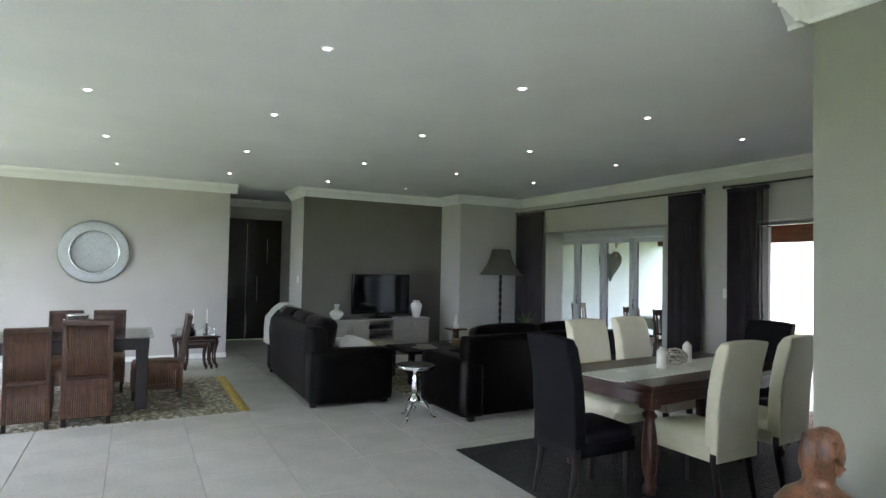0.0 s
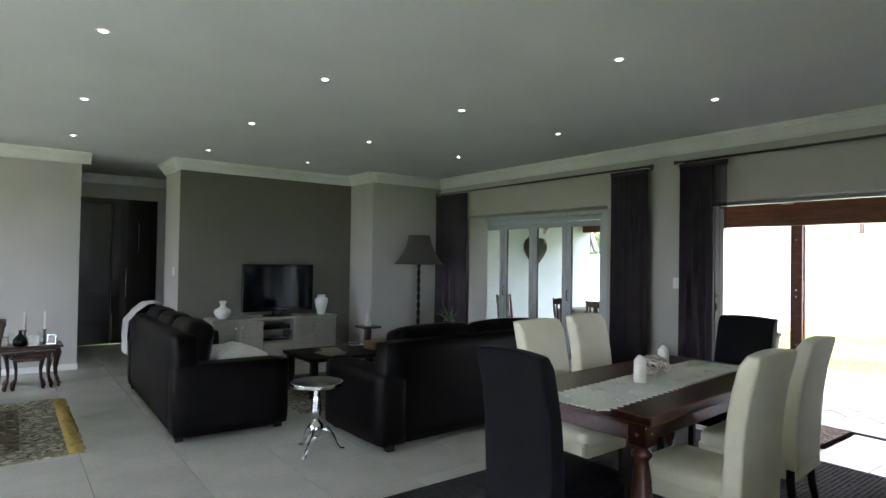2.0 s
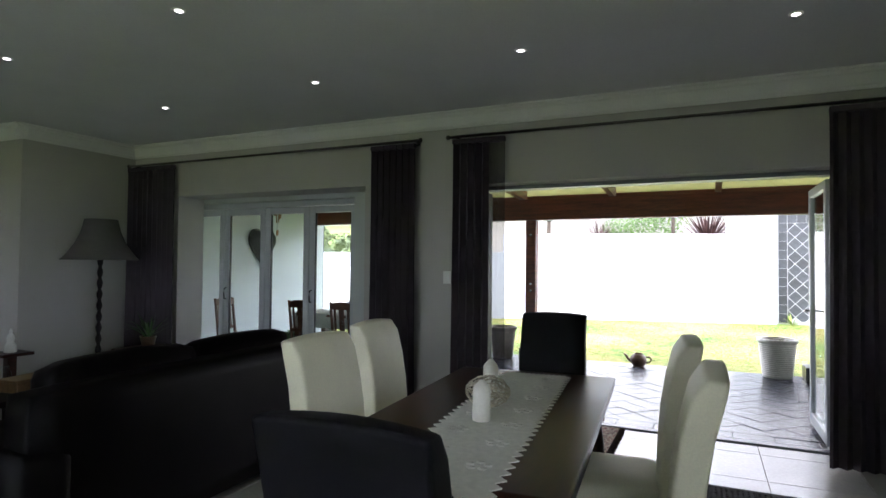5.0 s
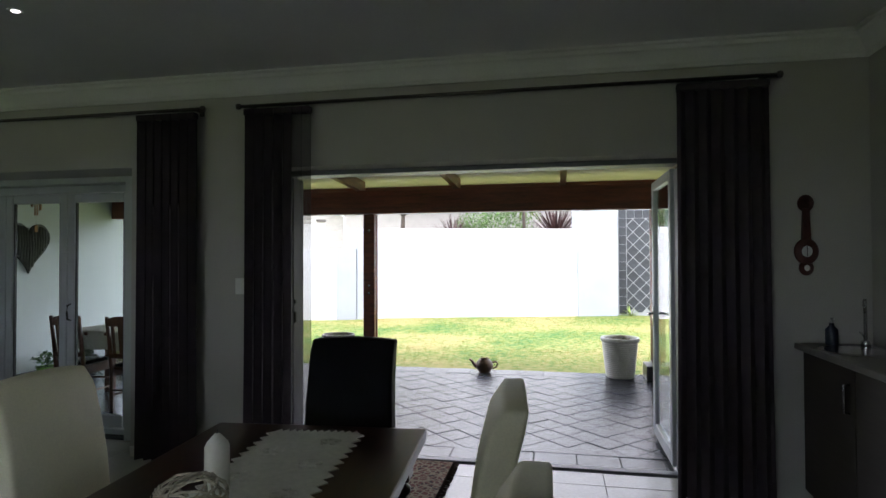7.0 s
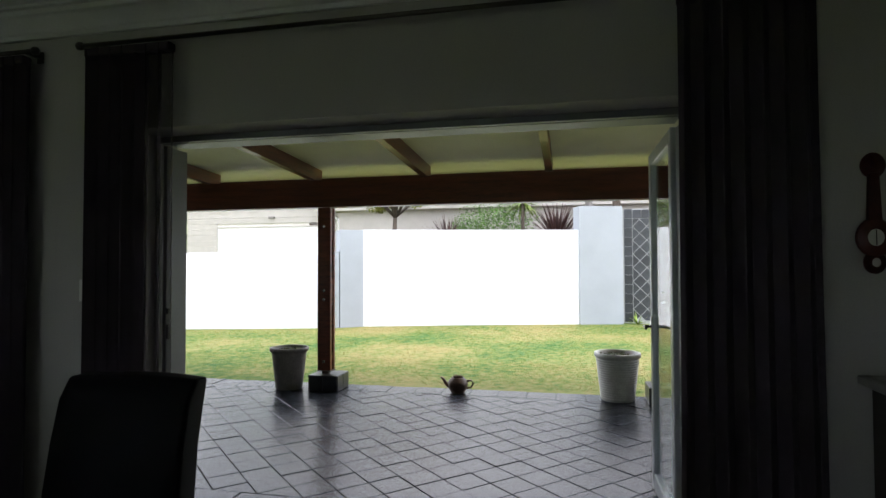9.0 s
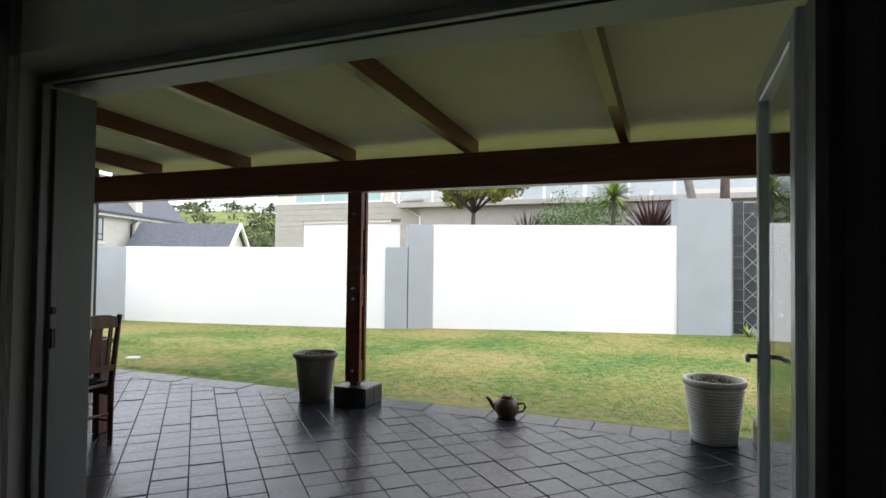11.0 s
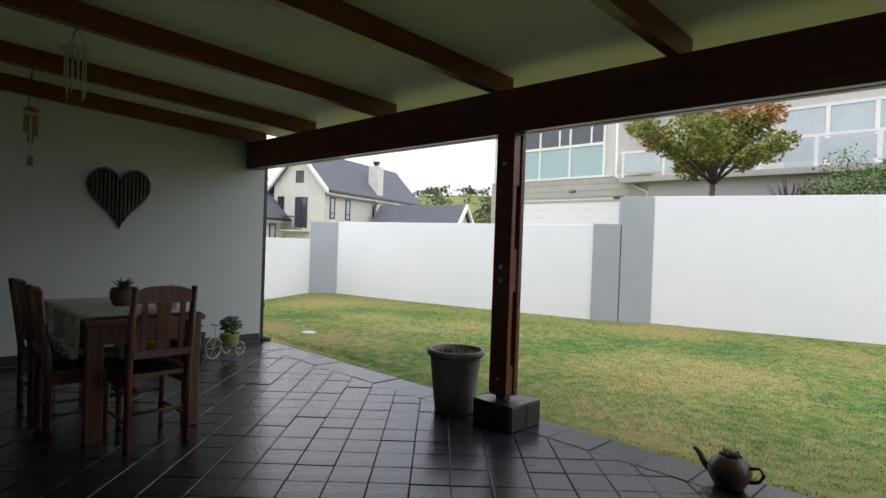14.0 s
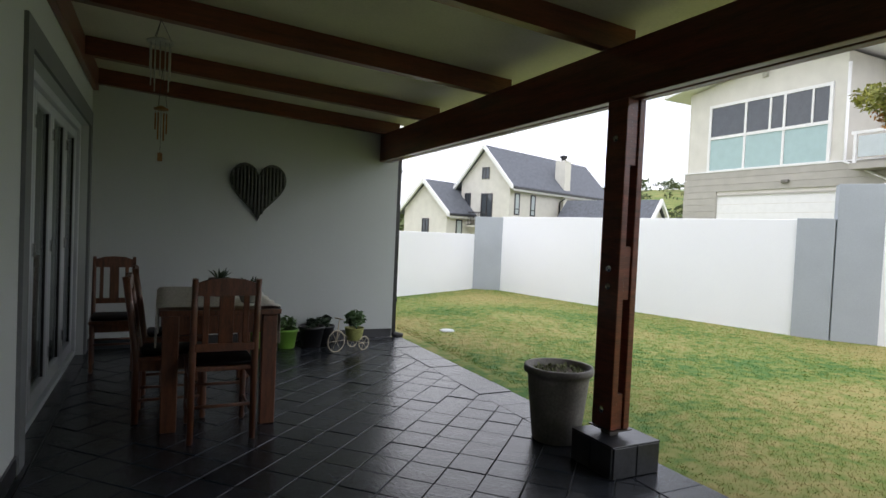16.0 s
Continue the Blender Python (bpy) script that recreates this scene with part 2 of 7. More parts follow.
def solid(name, shape, material, label, category, kind="", m=None, smooth=False, group=""):
    ob = new(name, mesh_of(shape, name, material, smooth))
    if m is not None:
        ob.matrix_world = m
    return tagged(ob, label, category, group, kind)


def setting(name, shape, material, label="", category=""):
    return solid(name, shape, material, label or name.replace("_", " "), category or name.split("_")[0], "structure")


# ---- the large structure ----
CEIL = 2.76
WALL_IN, WALL_OUT = 7.05, 7.70
OPEN_S, OPEN_N, HEAD = 1.80, 4.6, 2.1
BIF_S, BIF_N, BIF_HEAD = 6.12, 8.80, 2.09

setting("floor_slab", Shape().box(-3, 7.4, -2.5, 12.3, -0.25, -0.012), M["grout"], "pale grout bed under the floor tiles", "floor")
setting("ceiling", Shape().box(-3.2, WALL_OUT, -2.7, 12.5, CEIL, CEIL + 0.2), M["ceiling"], "smooth white painted flat ceiling", "ceiling")
setting("wall_plate", Shape().box(-3.0, 2.12, 10.15, 10.5, 0, CEIL), M["wall"], "greige painted plaster wall", "wall")
setting("wall_hall_left", Shape().box(0.9, 1.1, 10.5, 12.3, 0, CEIL), M["wall"], "greige hallway wall", "wall")
setting("wall_hall_back", Shape().box(-3.0, 7.05, 12.3, 12.5, 0, CEIL), M["wall"], "greige hallway back wall", "wall")
setting("wall_television", Shape().box(3.21, 5.77, 9.753, 10.6, 0, CEIL), M["wall"], "greige wall block behind the television", "wall")
setting("wall_feature", Shape().box(3.213, 5.768, 9.745, 9.753, 0, CEIL), M["wall_dark"], "dark taupe painted feature wall", "wall")
setting("wall_pilaster", Shape().box(5.77, WALL_IN, 9.05, 10.6, 0, CEIL), M["wall"], "greige corner pilaster", "wall")
setting("wall_patio_side_0", Shape().box(WALL_IN, 7.42, OPEN_N, 5.75, -0.05, CEIL), M["wall"], "greige plastered wall with a deep door reveal", "wall")
# Unseen wall, added to keep light from the south off the patio.
setting("wall_patio_south", Shape().box(WALL_OUT + 0.06, 10.55, -0.8, -0.6, -0.3, 2.5), M["outside_wall"], "unseen white wall added to block light from the patio", "wall")
for k, (y0, y1, z0) in enumerate(((-2.5, OPEN_S, -0.05), (OPEN_S, OPEN_N - 0.002, HEAD), (5.75, 8.3, 2.14), (8.3, 12.3, -0.05))):
    setting("wall_patio_side_%d" % (k + 1), Shape().box(WALL_IN, 7.42, y0, y1, z0, CEIL), M["wall"], "greige plastered wall beside the wide doorways", "wall")
for k, (y0, y1, z0) in enumerate(((-2.5, OPEN_S - 0.12, -0.05), (OPEN_S - 0.12, 5.32, 2.2), (5.32, BIF_S, -0.05), (BIF_S, BIF_N, BIF_HEAD), (BIF_N, 9.03, -0.05))):
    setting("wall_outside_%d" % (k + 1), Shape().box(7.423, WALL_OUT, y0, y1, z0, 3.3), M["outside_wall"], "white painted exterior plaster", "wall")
setting("wall_south_bar", Shape().box(3.65, WALL_IN, 0.65, 0.85, 0, CEIL), M["wall"], "greige wall behind the bar counter", "wall")
setting("wall_pier", Shape().box(3.45, 3.65, -2.5, 1.85, 0, CEIL), M["wall_pier"], "dividing wall end with shade in its olive-grey colour", "wall")
for k, (y0, y1, z0, z1) in enumerate(((-2.5, 4.4, 0, CEIL), (4.4, 8.8, 2.35, CEIL), (4.4, 8.8, 0, 0.2), (8.8, 12.3, 0, CEIL))):
    setting("wall_west_%d" % (k + 1), Shape().box(-3.2, -3.0, y0, y1, z0, z1), M["wall"], "greige wall round a wide window", "wall")
for k, (x0, x1, z0, z1) in enumerate(((-3.2, -1.7, 0, CEIL), (-1.7, 2.1, 2.35, CEIL), (-1.7, 2.1, 0, 0.2), (2.1, 7.05, 0, CEIL))):
    setting("wall_south_%d" % (k + 1), Shape().box(x0, x1, -2.7, -2.5, z0, z1), M["wall"], "greige wall round a wide window", "wall")


def cornice(name, a, b, inward):
    """A stepped plaster cornice along a wall from a to b; inward: unit vector into the room."""
    ax, ay, bx, by = *a, *b
    d = Vector((bx - ax, by - ay, 0))
    n = Vector((*inward, 0))
    prof = [(0, 0), (0, -0.14), (0.02, -0.14), (0.024, -0.118), (0.034, -0.112), (0.052, -0.082), (0.078, -0.05), (0.096, -0.042), (0.1, -0.018), (0.122, -0.015), (0.122, 0)]
    s = Shape()
    ends = []
    for p in (Vector((ax, ay, CEIL)), Vector((bx, by, CEIL))):
        ends.append([s.bm.verts.new(p + n * o + Vector((0, 0, h))) for o, h in prof])
    k = len(prof)
    for i in range(k):
        s.bm.faces.new((ends[0][i], ends[0][(i + 1) % k], ends[1][(i + 1) % k], ends[1][i]))
    s.bm.faces.new(ends[0])
    s.bm.faces.new(ends[1][::-1])
    return setting(name, s, M["cornice"], "white moulded plaster cornice", "cornice")

cornice("trim_cornice_1", (-3.0, 10.147), (2.22, 10.147), (0, -1))
cornice("trim_cornice_2", (2.123, 10.15), (2.123, 10.6), (1, 0))
cornice("trim_cornice_3", (3.11, 9.742), (5.77, 9.742), (0, -1))
cornice("trim_cornice_4", (5.767, 9.74), (5.767, 8.95), (-1, 0))
cornice("trim_cornice_5", (5.67, 9.047), (WALL_IN, 9.047), (0, -1))
cornice("trim_cornice_6", (WALL_IN - 0.003, 9.05), (WALL_IN - 0.003, 0.85), (-1, 0))
cornice("trim_cornice_7", (3.207, 9.65), (3.207, 10.6), (-1, 0))
cornice("trim_cornice_8", (3.65, 0.853), (WALL_IN, 0.853), (0, 1))
cornice("trim_cornice_9", (3.447, 1.95), (3.447, -2.5), (-1, 0))
cornice("trim_cornice_10", (3.35, 1.853), (3.75, 1.853), (0, 1))
cornice("trim_cornice_11", (1.1, 12.297), (7.05, 12.297), (0, -1))
cornice("trim_cornice_12", (3.653, 1.95), (3.653, 0.85), (1, 0))

def skirting(name, x0, x1, y0, y1):
    setting(name, Shape().box(x0, x1, y0, y1, 0, 0.075, 0.004, 1), M["cornice"], "low white tiled skirting", "baseboard")

skirting("baseboard_1", -3.0, 2.13, 10.138, 10.149)
skirting("baseboard_2", 3.213, 5.768, 9.734, 9.744)
skirting("baseboard_3", 5.76, 7.05, 9.038, 9.049)
skirting("baseboard_4", 7.038, 7.049, OPEN_N + 0.05, 5.75)
skirting("baseboard_5", 7.038, 7.049, 8.3, 9.04)
skirting("baseboard_6", 2.121, 2.132, 10.15, 10.5)
skirting("baseboard_7", 3.438, 3.449, -2.5, 1.85)
skirting("baseboard_8", 1.1, 2.2, 12.288, 12.299)
skirting("baseboard_9", 3.45, 7.05, 12.288, 12.299)

# patio slab, end wall, lawn and garden walls
PAT = -0.02
LAWN = -0.08
setting("patio_slab", Shape().box(7.4, 10.95, -3.0, 9.03, -0.3, PAT - 0.008), M["slate_grout"], "grey mortar bed of the patio", "pavement")
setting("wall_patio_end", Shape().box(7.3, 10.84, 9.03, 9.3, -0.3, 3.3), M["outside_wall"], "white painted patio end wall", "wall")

def garden_wall(name, x0, x1, y0, y1, top, mat, label):
    s = Shape().box(x0, x1, y0, y1, LAWN - 0.3, top, 0.012, 2)
    return setting(name, s, M[mat], label, "wall")

def wall_run(name, a, b, thick, top, mat, label, proud=0.0):
    """A straight run from a to b on the lawn side; the thickness lies behind it."""
    d = Vector((b[0] - a[0], b[1] - a[1]))
    m = Matrix.Translation((a[0], a[1], 0)) @ Matrix.Rotation(math.atan2(d.y, d.x), 4, "Z")
    s = Shape().box(0, d.length, -proud, thick, LAWN - 0.3, top, 0.012, 2, m=m)
    return setting(name, s, M[mat], label, "wall")

wall_run("wall_garden_1", (15.74, 14.5), (17.02, 8.06), 0.2, 1.70, "garden_wall", "white painted garden wall")
wall_run("wall_garden_2", (17.5, 7.2), (18.97, 2.05), 0.2, 2.24, "garden_wall", "tall white painted garden wall")
wall_run("wall_garden_3", (9.0, 11.45), (15.22, 14.85), 0.2, 1.25, "garden_wall", "low white painted garden wall")
wall_run("wall_garden_pillar_1", (17.0, 8.08), (17.19, 7.63), 0.35, 1.72, "grey_paint", "grey painted wall pillar", 0.03)
wall_run("wall_garden_pillar_2", (17.2, 7.62), (17.53, 7.16), 0.4, 2.23, "grey_paint", "taller grey painted wall pillar", 0.03)
wall_run("wall_garden_pillar_3", (18.93, 2.1), (19.25, 1.06), 0.45, 2.82, "grey_paint", "broad grey painted wall pillar", 0.04)
wall_run("wall_garden_pillar_4", (15.2, 14.86), (15.76, 14.48), 0.4, 1.68, "grey_paint", "grey painted corner pillar", 0.03)
garden_wall("wall_garden_4", 19.5, 19.7, -8.0, 1.2, 2.77, "clad_grout", "dark slate clad garden wall")
# ground: one sheet to the horizon
def ground_height(x, y):
    z = LAWN
    z += 0.05 * math.sin(0.5 * y + 0.3 * x) * (1 if x > 11.2 else 0) * 0.3
    if x > 45 or y > 45:
        z += 17.0 * math.exp(-((x - 150) / 75) ** 2 - ((y - 124) / 60) ** 2)
    return z

def ground_sheet():
    s = Shape()
    xs = [-3000, -600, -200, -60, -20, 4] + [10.95 + 0.5 * i for i in range(20)] + [24, 30, 45, 60, 80, 95, 110, 125, 140, 155, 170, 190, 220, 270, 400, 1000, 3000]
    ys = [-3000, -600, -200, -60, -20, -8] + [-3 + 0.7 * i for i in range(28)] + [20, 25, 30, 45, 60, 80, 95, 110, 125, 140, 155, 170, 190, 220, 270, 400, 1000, 3000]
    grid = [[s.bm.verts.new((x, y, ground_height(x, y) if x > 10.9 or y > 9.4 else LAWN - 0.22)) for y in ys] for x in xs]
    for i in range(len(xs) - 1):
        for j in range(len(ys) - 1):
            s.bm.faces.new((grid[i][j], grid[i + 1][j], grid[i + 1][j + 1], grid[i][j + 1])).smooth = True
    return setting("ground", s, M["lawn"], "patchy green and straw coloured lawn", "lawn")

ground_sheet()
# ---- doors and windows ----
def framed_leaf(parent, name, x, y0, y1, z0, z1, stile=0.075, thick=0.045, handle=None):
    """A glazed aluminium leaf in a plane of constant x."""
    s = Shape()
    s.box(x - thick / 2, x + thick / 2, y0, y0 + stile, z0, z1, 0.006, 1)
    s.box(x - thick / 2, x + thick / 2, y1 - stile, y1, z0, z1, 0.006, 1)
    s.box(x - thick / 2, x + thick / 2, y0 + stile, y1 - stile, z1 - stile, z1, 0.006, 1)
    s.box(x - thick / 2, x + thick / 2, y0 + stile, y1 - stile, z0, z0 + stile * 1.35, 0.006, 1)
    leaf = part(name, s, M["alu"], parent, "grey-white aluminium door leaf")
    pane = part("pane", Shape().box(x - 0.004, x + 0.004, y0 + stile - 0.01, y1 - stile + 0.01, z0 + stile, z1 - stile + 0.01), M["glass"], leaf, "clear glass")
    pane.visible_shadow = False
    part("gasket", Shape().box(x - 0.012, x + 0.012, y0 + stile, y0 + stile + 0.008, z0 + stile, z1 - stile).box(x - 0.012, x + 0.012, y1 - stile - 0.008, y1 - stile, z0 + stile, z1 - stile), M["black"], leaf)
    if handle:
        hy = handle
        part("handle", Shape().tube([(x - 0.02, hy, 1.07), (x - 0.055, hy, 1.06), (x - 0.06, hy, 1.0), (x - 0.055, hy, 0.94), (x - 0.02, hy, 0.93)], 0.008), M["black"], leaf, "black pull handle")
    return leaf

M["black"] = surface("black_plastic", (0.012, 0.012, 0.013), 0.4, 8, 0.1, 100, 0.02)
M["chrome"] = surface("polished_steel", (0.7, 0.7, 0.7), 0.18, 8, 0.05, 100, 0.01, metal=1.0)
M["grey_trim"] = surface("dark_grey_plaster_trim", (0.16, 0.17, 0.175), 0.75, 4, 0.06, 90, 0.1)
M["red_wood"] = surface("brown_door_veneer", (0.018, 0.011, 0.008), 0.22, 4, 0.3, 60, 0.05, coat=0.4, stretch=(6, 6, 0.8))

XB = 7.59
bif = tagged(new("door_1"), "white aluminium folding doors with four glazed leaves, closed", "folding door", kind="structure")
fs = Shape()
fs.box(XB - 0.05, XB + 0.05, BIF_S, BIF_S + 0.06, 0, BIF_HEAD, 0.004, 1).box(XB - 0.05, XB + 0.05, BIF_N - 0.06, BIF_N, 0, BIF_HEAD, 0.004, 1).box(XB - 0.05, XB + 0.05, BIF_S + 0.06, BIF_N - 0.06, BIF_HEAD - 0.06, BIF_HEAD, 0.004, 1).box(XB - 0.05, XB + 0.05, BIF_S + 0.06, BIF_N - 0.06, -0.02, 0.025, 0.004, 1)
part("door_frame", fs, M["alu"], bif)
lw = (BIF_N - BIF_S - 0.12) / 4
for i in range(4):
    a = BIF_S + 0.06 + lw * i
    lf = framed_leaf(bif, "leaf", XB, a + 0.003, a + lw - 0.003, 0.03, BIF_HEAD - 0.065, handle=(a + lw - 0.04) if i == 0 else (a + lw - 0.04) if i == 2 else None)
    part("hinge", Shape().box(XB + 0.02, XB + 0.04, a - 0.012, a + 0.012, 0.25, 0.33).box(XB + 0.02, XB + 0.04, a - 0.012, a + 0.012, 1.0, 1.08).box(XB + 0.02, XB + 0.04, a - 0.012, a + 0.012, 1.78, 1.86), M["chrome"], lf)

# Darker copy of the aluminium, with the backlit frame's shade in the colour.
M["alu_shaded"] = surface("shaded_aluminium", (0.2, 0.21, 0.22), 0.4, 5, 0.05, 90, 0.01)
sd = tagged(new("door_2"), "open aluminium patio doorway with its leaf folded outside", "patio door", kind="structure")
fs = Shape()
for x0, x1, dip in ((7.235, 7.265, 0.035), (7.268, 7.292, 0.012), (7.295, 7.325, 0.03), (7.328, 7.485, 0.02)):
    fs.box(x0, x1, OPEN_N - dip, OPEN_N - 0.001, 0, HEAD - 0.04, 0.003, 1)
    fs.box(x0, x1, OPEN_S + 0.05, OPEN_N - 0.001, HEAD - dip, HEAD - 0.001, 0.003, 1)
fs.box(7.24, 7.48, OPEN_S, OPEN_S + 0.05, 0, HEAD - 0.04, 0.004, 1).box(7.36, 7.43, OPEN_S + 0.05, OPEN_N - 0.04, -0.015, 0.012, 0.003, 1)
part("door_frame", fs, M["alu_shaded"], sd, "aluminium track frame with backlit shade in its grey colour")
part("latch", Shape().box(7.296, 7.312, OPEN_N - 0.044, OPEN_N - 0.031, 0.98, 1.06).box(7.296, 7.312, OPEN_N - 0.044, OPEN_N - 0.031, 1.12, 1.15), M["black"], sd)
# the folded leaf stands out over the patio
lf = Shape()
LX0, LX1, LY = 7.5, 8.29, 1.85
for a, b in ((LX0, LX0 + 0.075), (LX1 - 0.075, LX1)):
    lf.box(a, b, LY - 0.022, LY + 0.022, 0.015, HEAD - 0.03, 0.006, 1)
lf.box(LX0 + 0.075, LX1 - 0.075, LY - 0.022, LY + 0.022, 0.015, 0.11, 0.006, 1).box(LX0 + 0.075, LX1 - 0.075, LY - 0.022, LY + 0.022, HEAD - 0.105, HEAD - 0.03, 0.006, 1)
leaf = part("leaf", lf, M["alu"], sd, "folded-back glazed leaf")
pn = part("pane", Shape().box(LX0 + 0.07, LX1 - 0.07, LY - 0.004, LY + 0.004, 0.1, HEAD - 0.1), M["glass"], leaf)
pn.visible_shadow = False
part("handle", Shape().tube([(LX1 - 0.04, LY + 0.02, 1.0), (LX1 - 0.04, LY + 0.065, 1.0), (LX1 - 0.16, LY + 0.07, 1.0)], 0.009).tube([(LX1 - 0.04, LY - 0.02, 1.0), (LX1 - 0.04, LY - 0.065, 1.0), (LX1 - 0.16, LY - 0.07, 1.0)], 0.009).box(LX1 - 0.055, LX1 - 0.025, LY - 0.027, LY + 0.027, 0.9, 1.06, 0.004, 1), M["chrome"], leaf)

# grey plaster surrounds outside
for nm, a, b, hd in (("trim_surround_1", BIF_S, BIF_N, BIF_HEAD),):
    s = Shape().box(WALL_OUT, WALL_OUT + 0.02, a - 0.14, a, PAT, hd + 0.14).box(WALL_OUT, WALL_OUT + 0.02, b, b + 0.14, PAT, hd + 0.14).box(WALL_OUT, WALL_OUT + 0.02, a, b, hd, hd + 0.14)
    setting(nm, s, M["grey_trim"], "dark grey raised plaster surround", "trim")

# hall door
hd = tagged(new("door_3"), "tall dark wooden door with long steel pull bars", "door", kind="structure")
part("door_panel", Shape().box(2.18, 2.74, 12.25, 12.292, 0.01, 2.3, 0.004, 1), M["red_wood"], hd)
part("door_panel", Shape().box(2.75, 3.33, 12.25, 12.292, 0.01, 2.3, 0.004, 1), M["red_wood"], hd)
part("door_frame", Shape().box(2.1, 2.18, 12.24, 12.295, 0, 2.38, 0.004, 1).box(3.33, 3.41, 12.24, 12.295, 0, 2.38, 0.004, 1).box(2.18, 3.33, 12.24, 12.295, 2.3, 2.38, 0.004, 1), M["red_wood"], hd)
for hx, z0, z1 in ((2.95, 0.75, 1.25), (3.13, 1.5, 2.0), (2.76, 0.1, 0.5)):
    part("pull_bar", Shape().tube([(hx, 12.22, z0), (hx, 12.22, z1)], 0.008).tube([(hx, 12.25, z0 + 0.05), (hx, 12.22, z0 + 0.05)], 0.006).tube([(hx, 12.25, z1 - 0.05), (hx, 12.22, z1 - 0.05)], 0.006), M["chrome"], hd)

# windows behind the walk
for nm, m4 in (("window_1", pose(-3.1, 6.6, 0)), ("window_2", pose(0.2, -2.6, 0, 0, 0, 90))):
    w = tagged(new(nm), "wide aluminium window with three panes", "window", kind="structure")
    w.matrix_world = m4
    half = 2.2 if nm == "window_1" else 1.9
    s = Shape().box(-0.04, 0.04, -half, half, 0.2, 0.26).box(-0.04, 0.04, -half, half, 2.29, 2.35)
    for k in (-half, -half / 3, half / 3 - 0.06, half - 0.06):
        s.box(-0.04, 0.04, k, k + 0.06, 0.26, 2.29)
    part("window_frame", s, M["alu"], w)
    p = part("pane", Shape().box(-0.003, 0.003, -half, half, 0.26, 2.29), M["glass"], w)
    p.visible_shadow = False

# switch plates and sockets
def plate_switch(name, m, label, w=0.075, h=0.115):
    t = thing(name, m, label, "switch")
    part("cover", Shape().box(-w / 2, w / 2, -0.008, 0, -h / 2, h / 2, 0.003, 1), M["cornice"], t)
    part("rocker", Shape().box(-0.012, 0.012, -0.014, -0.008, -0.02, 0.02, 0.002, 1), M["cornice"], t)
plate_switch("light_switch", pose(WALL_IN - 0.001, 4.86, 1.26, 0, 0, -90), "white plastic light switch on the greige wall")
plate_switch("light_switch", pose(3.209, 10.0, 1.25, 0, 0, -90), "white plastic light switch on the wall end")
plate_switch("wall_socket", pose(WALL_IN - 0.001, 4.87, 0.22, 0, 0, -90), "white plastic wall socket low on the wall", 0.11, 0.08)
# ---- inside: lights ----
M["lamp_glow"] = glow("downlight_glow", (1.0, 0.97, 0.9), 28)
def downlight(x, y):
    t = thing("downlight", pose(x, y, CEIL), "small round recessed white downlight, switched on", "downlight", "ceiling downlights")
    part("ring", Shape().lathe([(0.021, -0.001), (0.023, -0.006), (0.034, -0.007), (0.038, -0.002), (0.038, 0.0)], 16, cap=False), M["cornice"], t)
    part("bulb", Shape().lathe([(0.0, -0.004), (0.015, -0.004), (0.021, -0.001)], 14, cap=False), M["lamp_glow"], t, "glowing lamp")
    return t
for x, y in ((1.75, 3.63), (3.15, 3.64), (4.46, 3.72), (5.78, 3.79), (0.45, 5.35), (1.8, 5.31), (3.19, 5.31), (4.48, 5.34), (5.8, 5.42), (0.5, 7.11), (1.87, 7.1), (3.25, 7.05), (4.55, 7.06), (5.87, 7.12), (0.55, 8.95), (1.93, 8.9), (3.31, 8.8), (4.61, 8.82), (5.85, 2.26)):
    downlight(x, y)

# ---- curtains ----
M["curtain_sheer"] = surface("plum_grey_thin_curtain", (0.1, 0.085, 0.095), 0.9, 30, 0.15, 300, 0.15, alpha=0.62)
def curtain(y0, y1, x, folds, label, sheer=0.0, hem_out=0.0):
    t = thing("curtain", pose(x, (y0 + y1) / 2, 0.02), label, "curtain", "curtains on the patio wall")
    rnd = random.Random(int(y0 * 100))
    w = y1 - y0
    n, rows = folds * 10, 14
    ph = [rnd.uniform(-0.5, 0.5) for _ in range(folds + 2)]
    def point(i, j):
        u, v = i / n, j / rows
        k = u * folds
        sway = ph[int(k)] * (1 - v) * 0.35
        amp = 0.04 * (0.75 + 0.25 * v) * (0.8 + 0.4 * abs(ph[int(k)]))
        spread = 1.0 + 0.06 * (1 - v) ** 2 + hem_out * (1 - v)
        return (amp * math.sin(2 * math.pi * k + sway), (u - 0.5) * w * spread + 0.006 * math.sin(4 * math.pi * k), 2.47 * v)
    cut = int(n * sheer)
    for nm, a, b, mat in (("cloth", cut, n, "curtain"), ("thin_edge", 0, cut, "curtain_sheer")):
        if b > a:
            s = Shape()
            grid = [[s.bm.verts.new(point(i, j)) for i in range(a, b + 1)] for j in range(rows + 1)]
            for ra, rb in zip(grid, grid[1:]):
                for i in range(b - a):
                    s.bm.faces.new((ra[i], ra[i + 1], rb[i + 1], rb[i])).smooth = True
            part(nm, s, M[mat], t)
    part("heading_tape", Shape().box(-0.03, 0.03, -w / 2, w / 2, 2.43, 2.475, 0.01, 2), M["curtain"], t)
    return t
curtain(8.27, 9.02, 6.95, 9, "dark plum-grey floor-length curtain drawn aside in folds")
curtain(5.15, 5.62, 6.95, 7, "dark plum-grey floor-length curtain gathered beside folding doors")
curtain(4.28, 4.77, 6.95, 7, "dark plum-grey floor-length curtain gathered beside the doorway", 0.34)
curtain(1.42, 1.93, 6.95, 7, "dark plum-grey floor-length curtain gathered beside the bar counter")

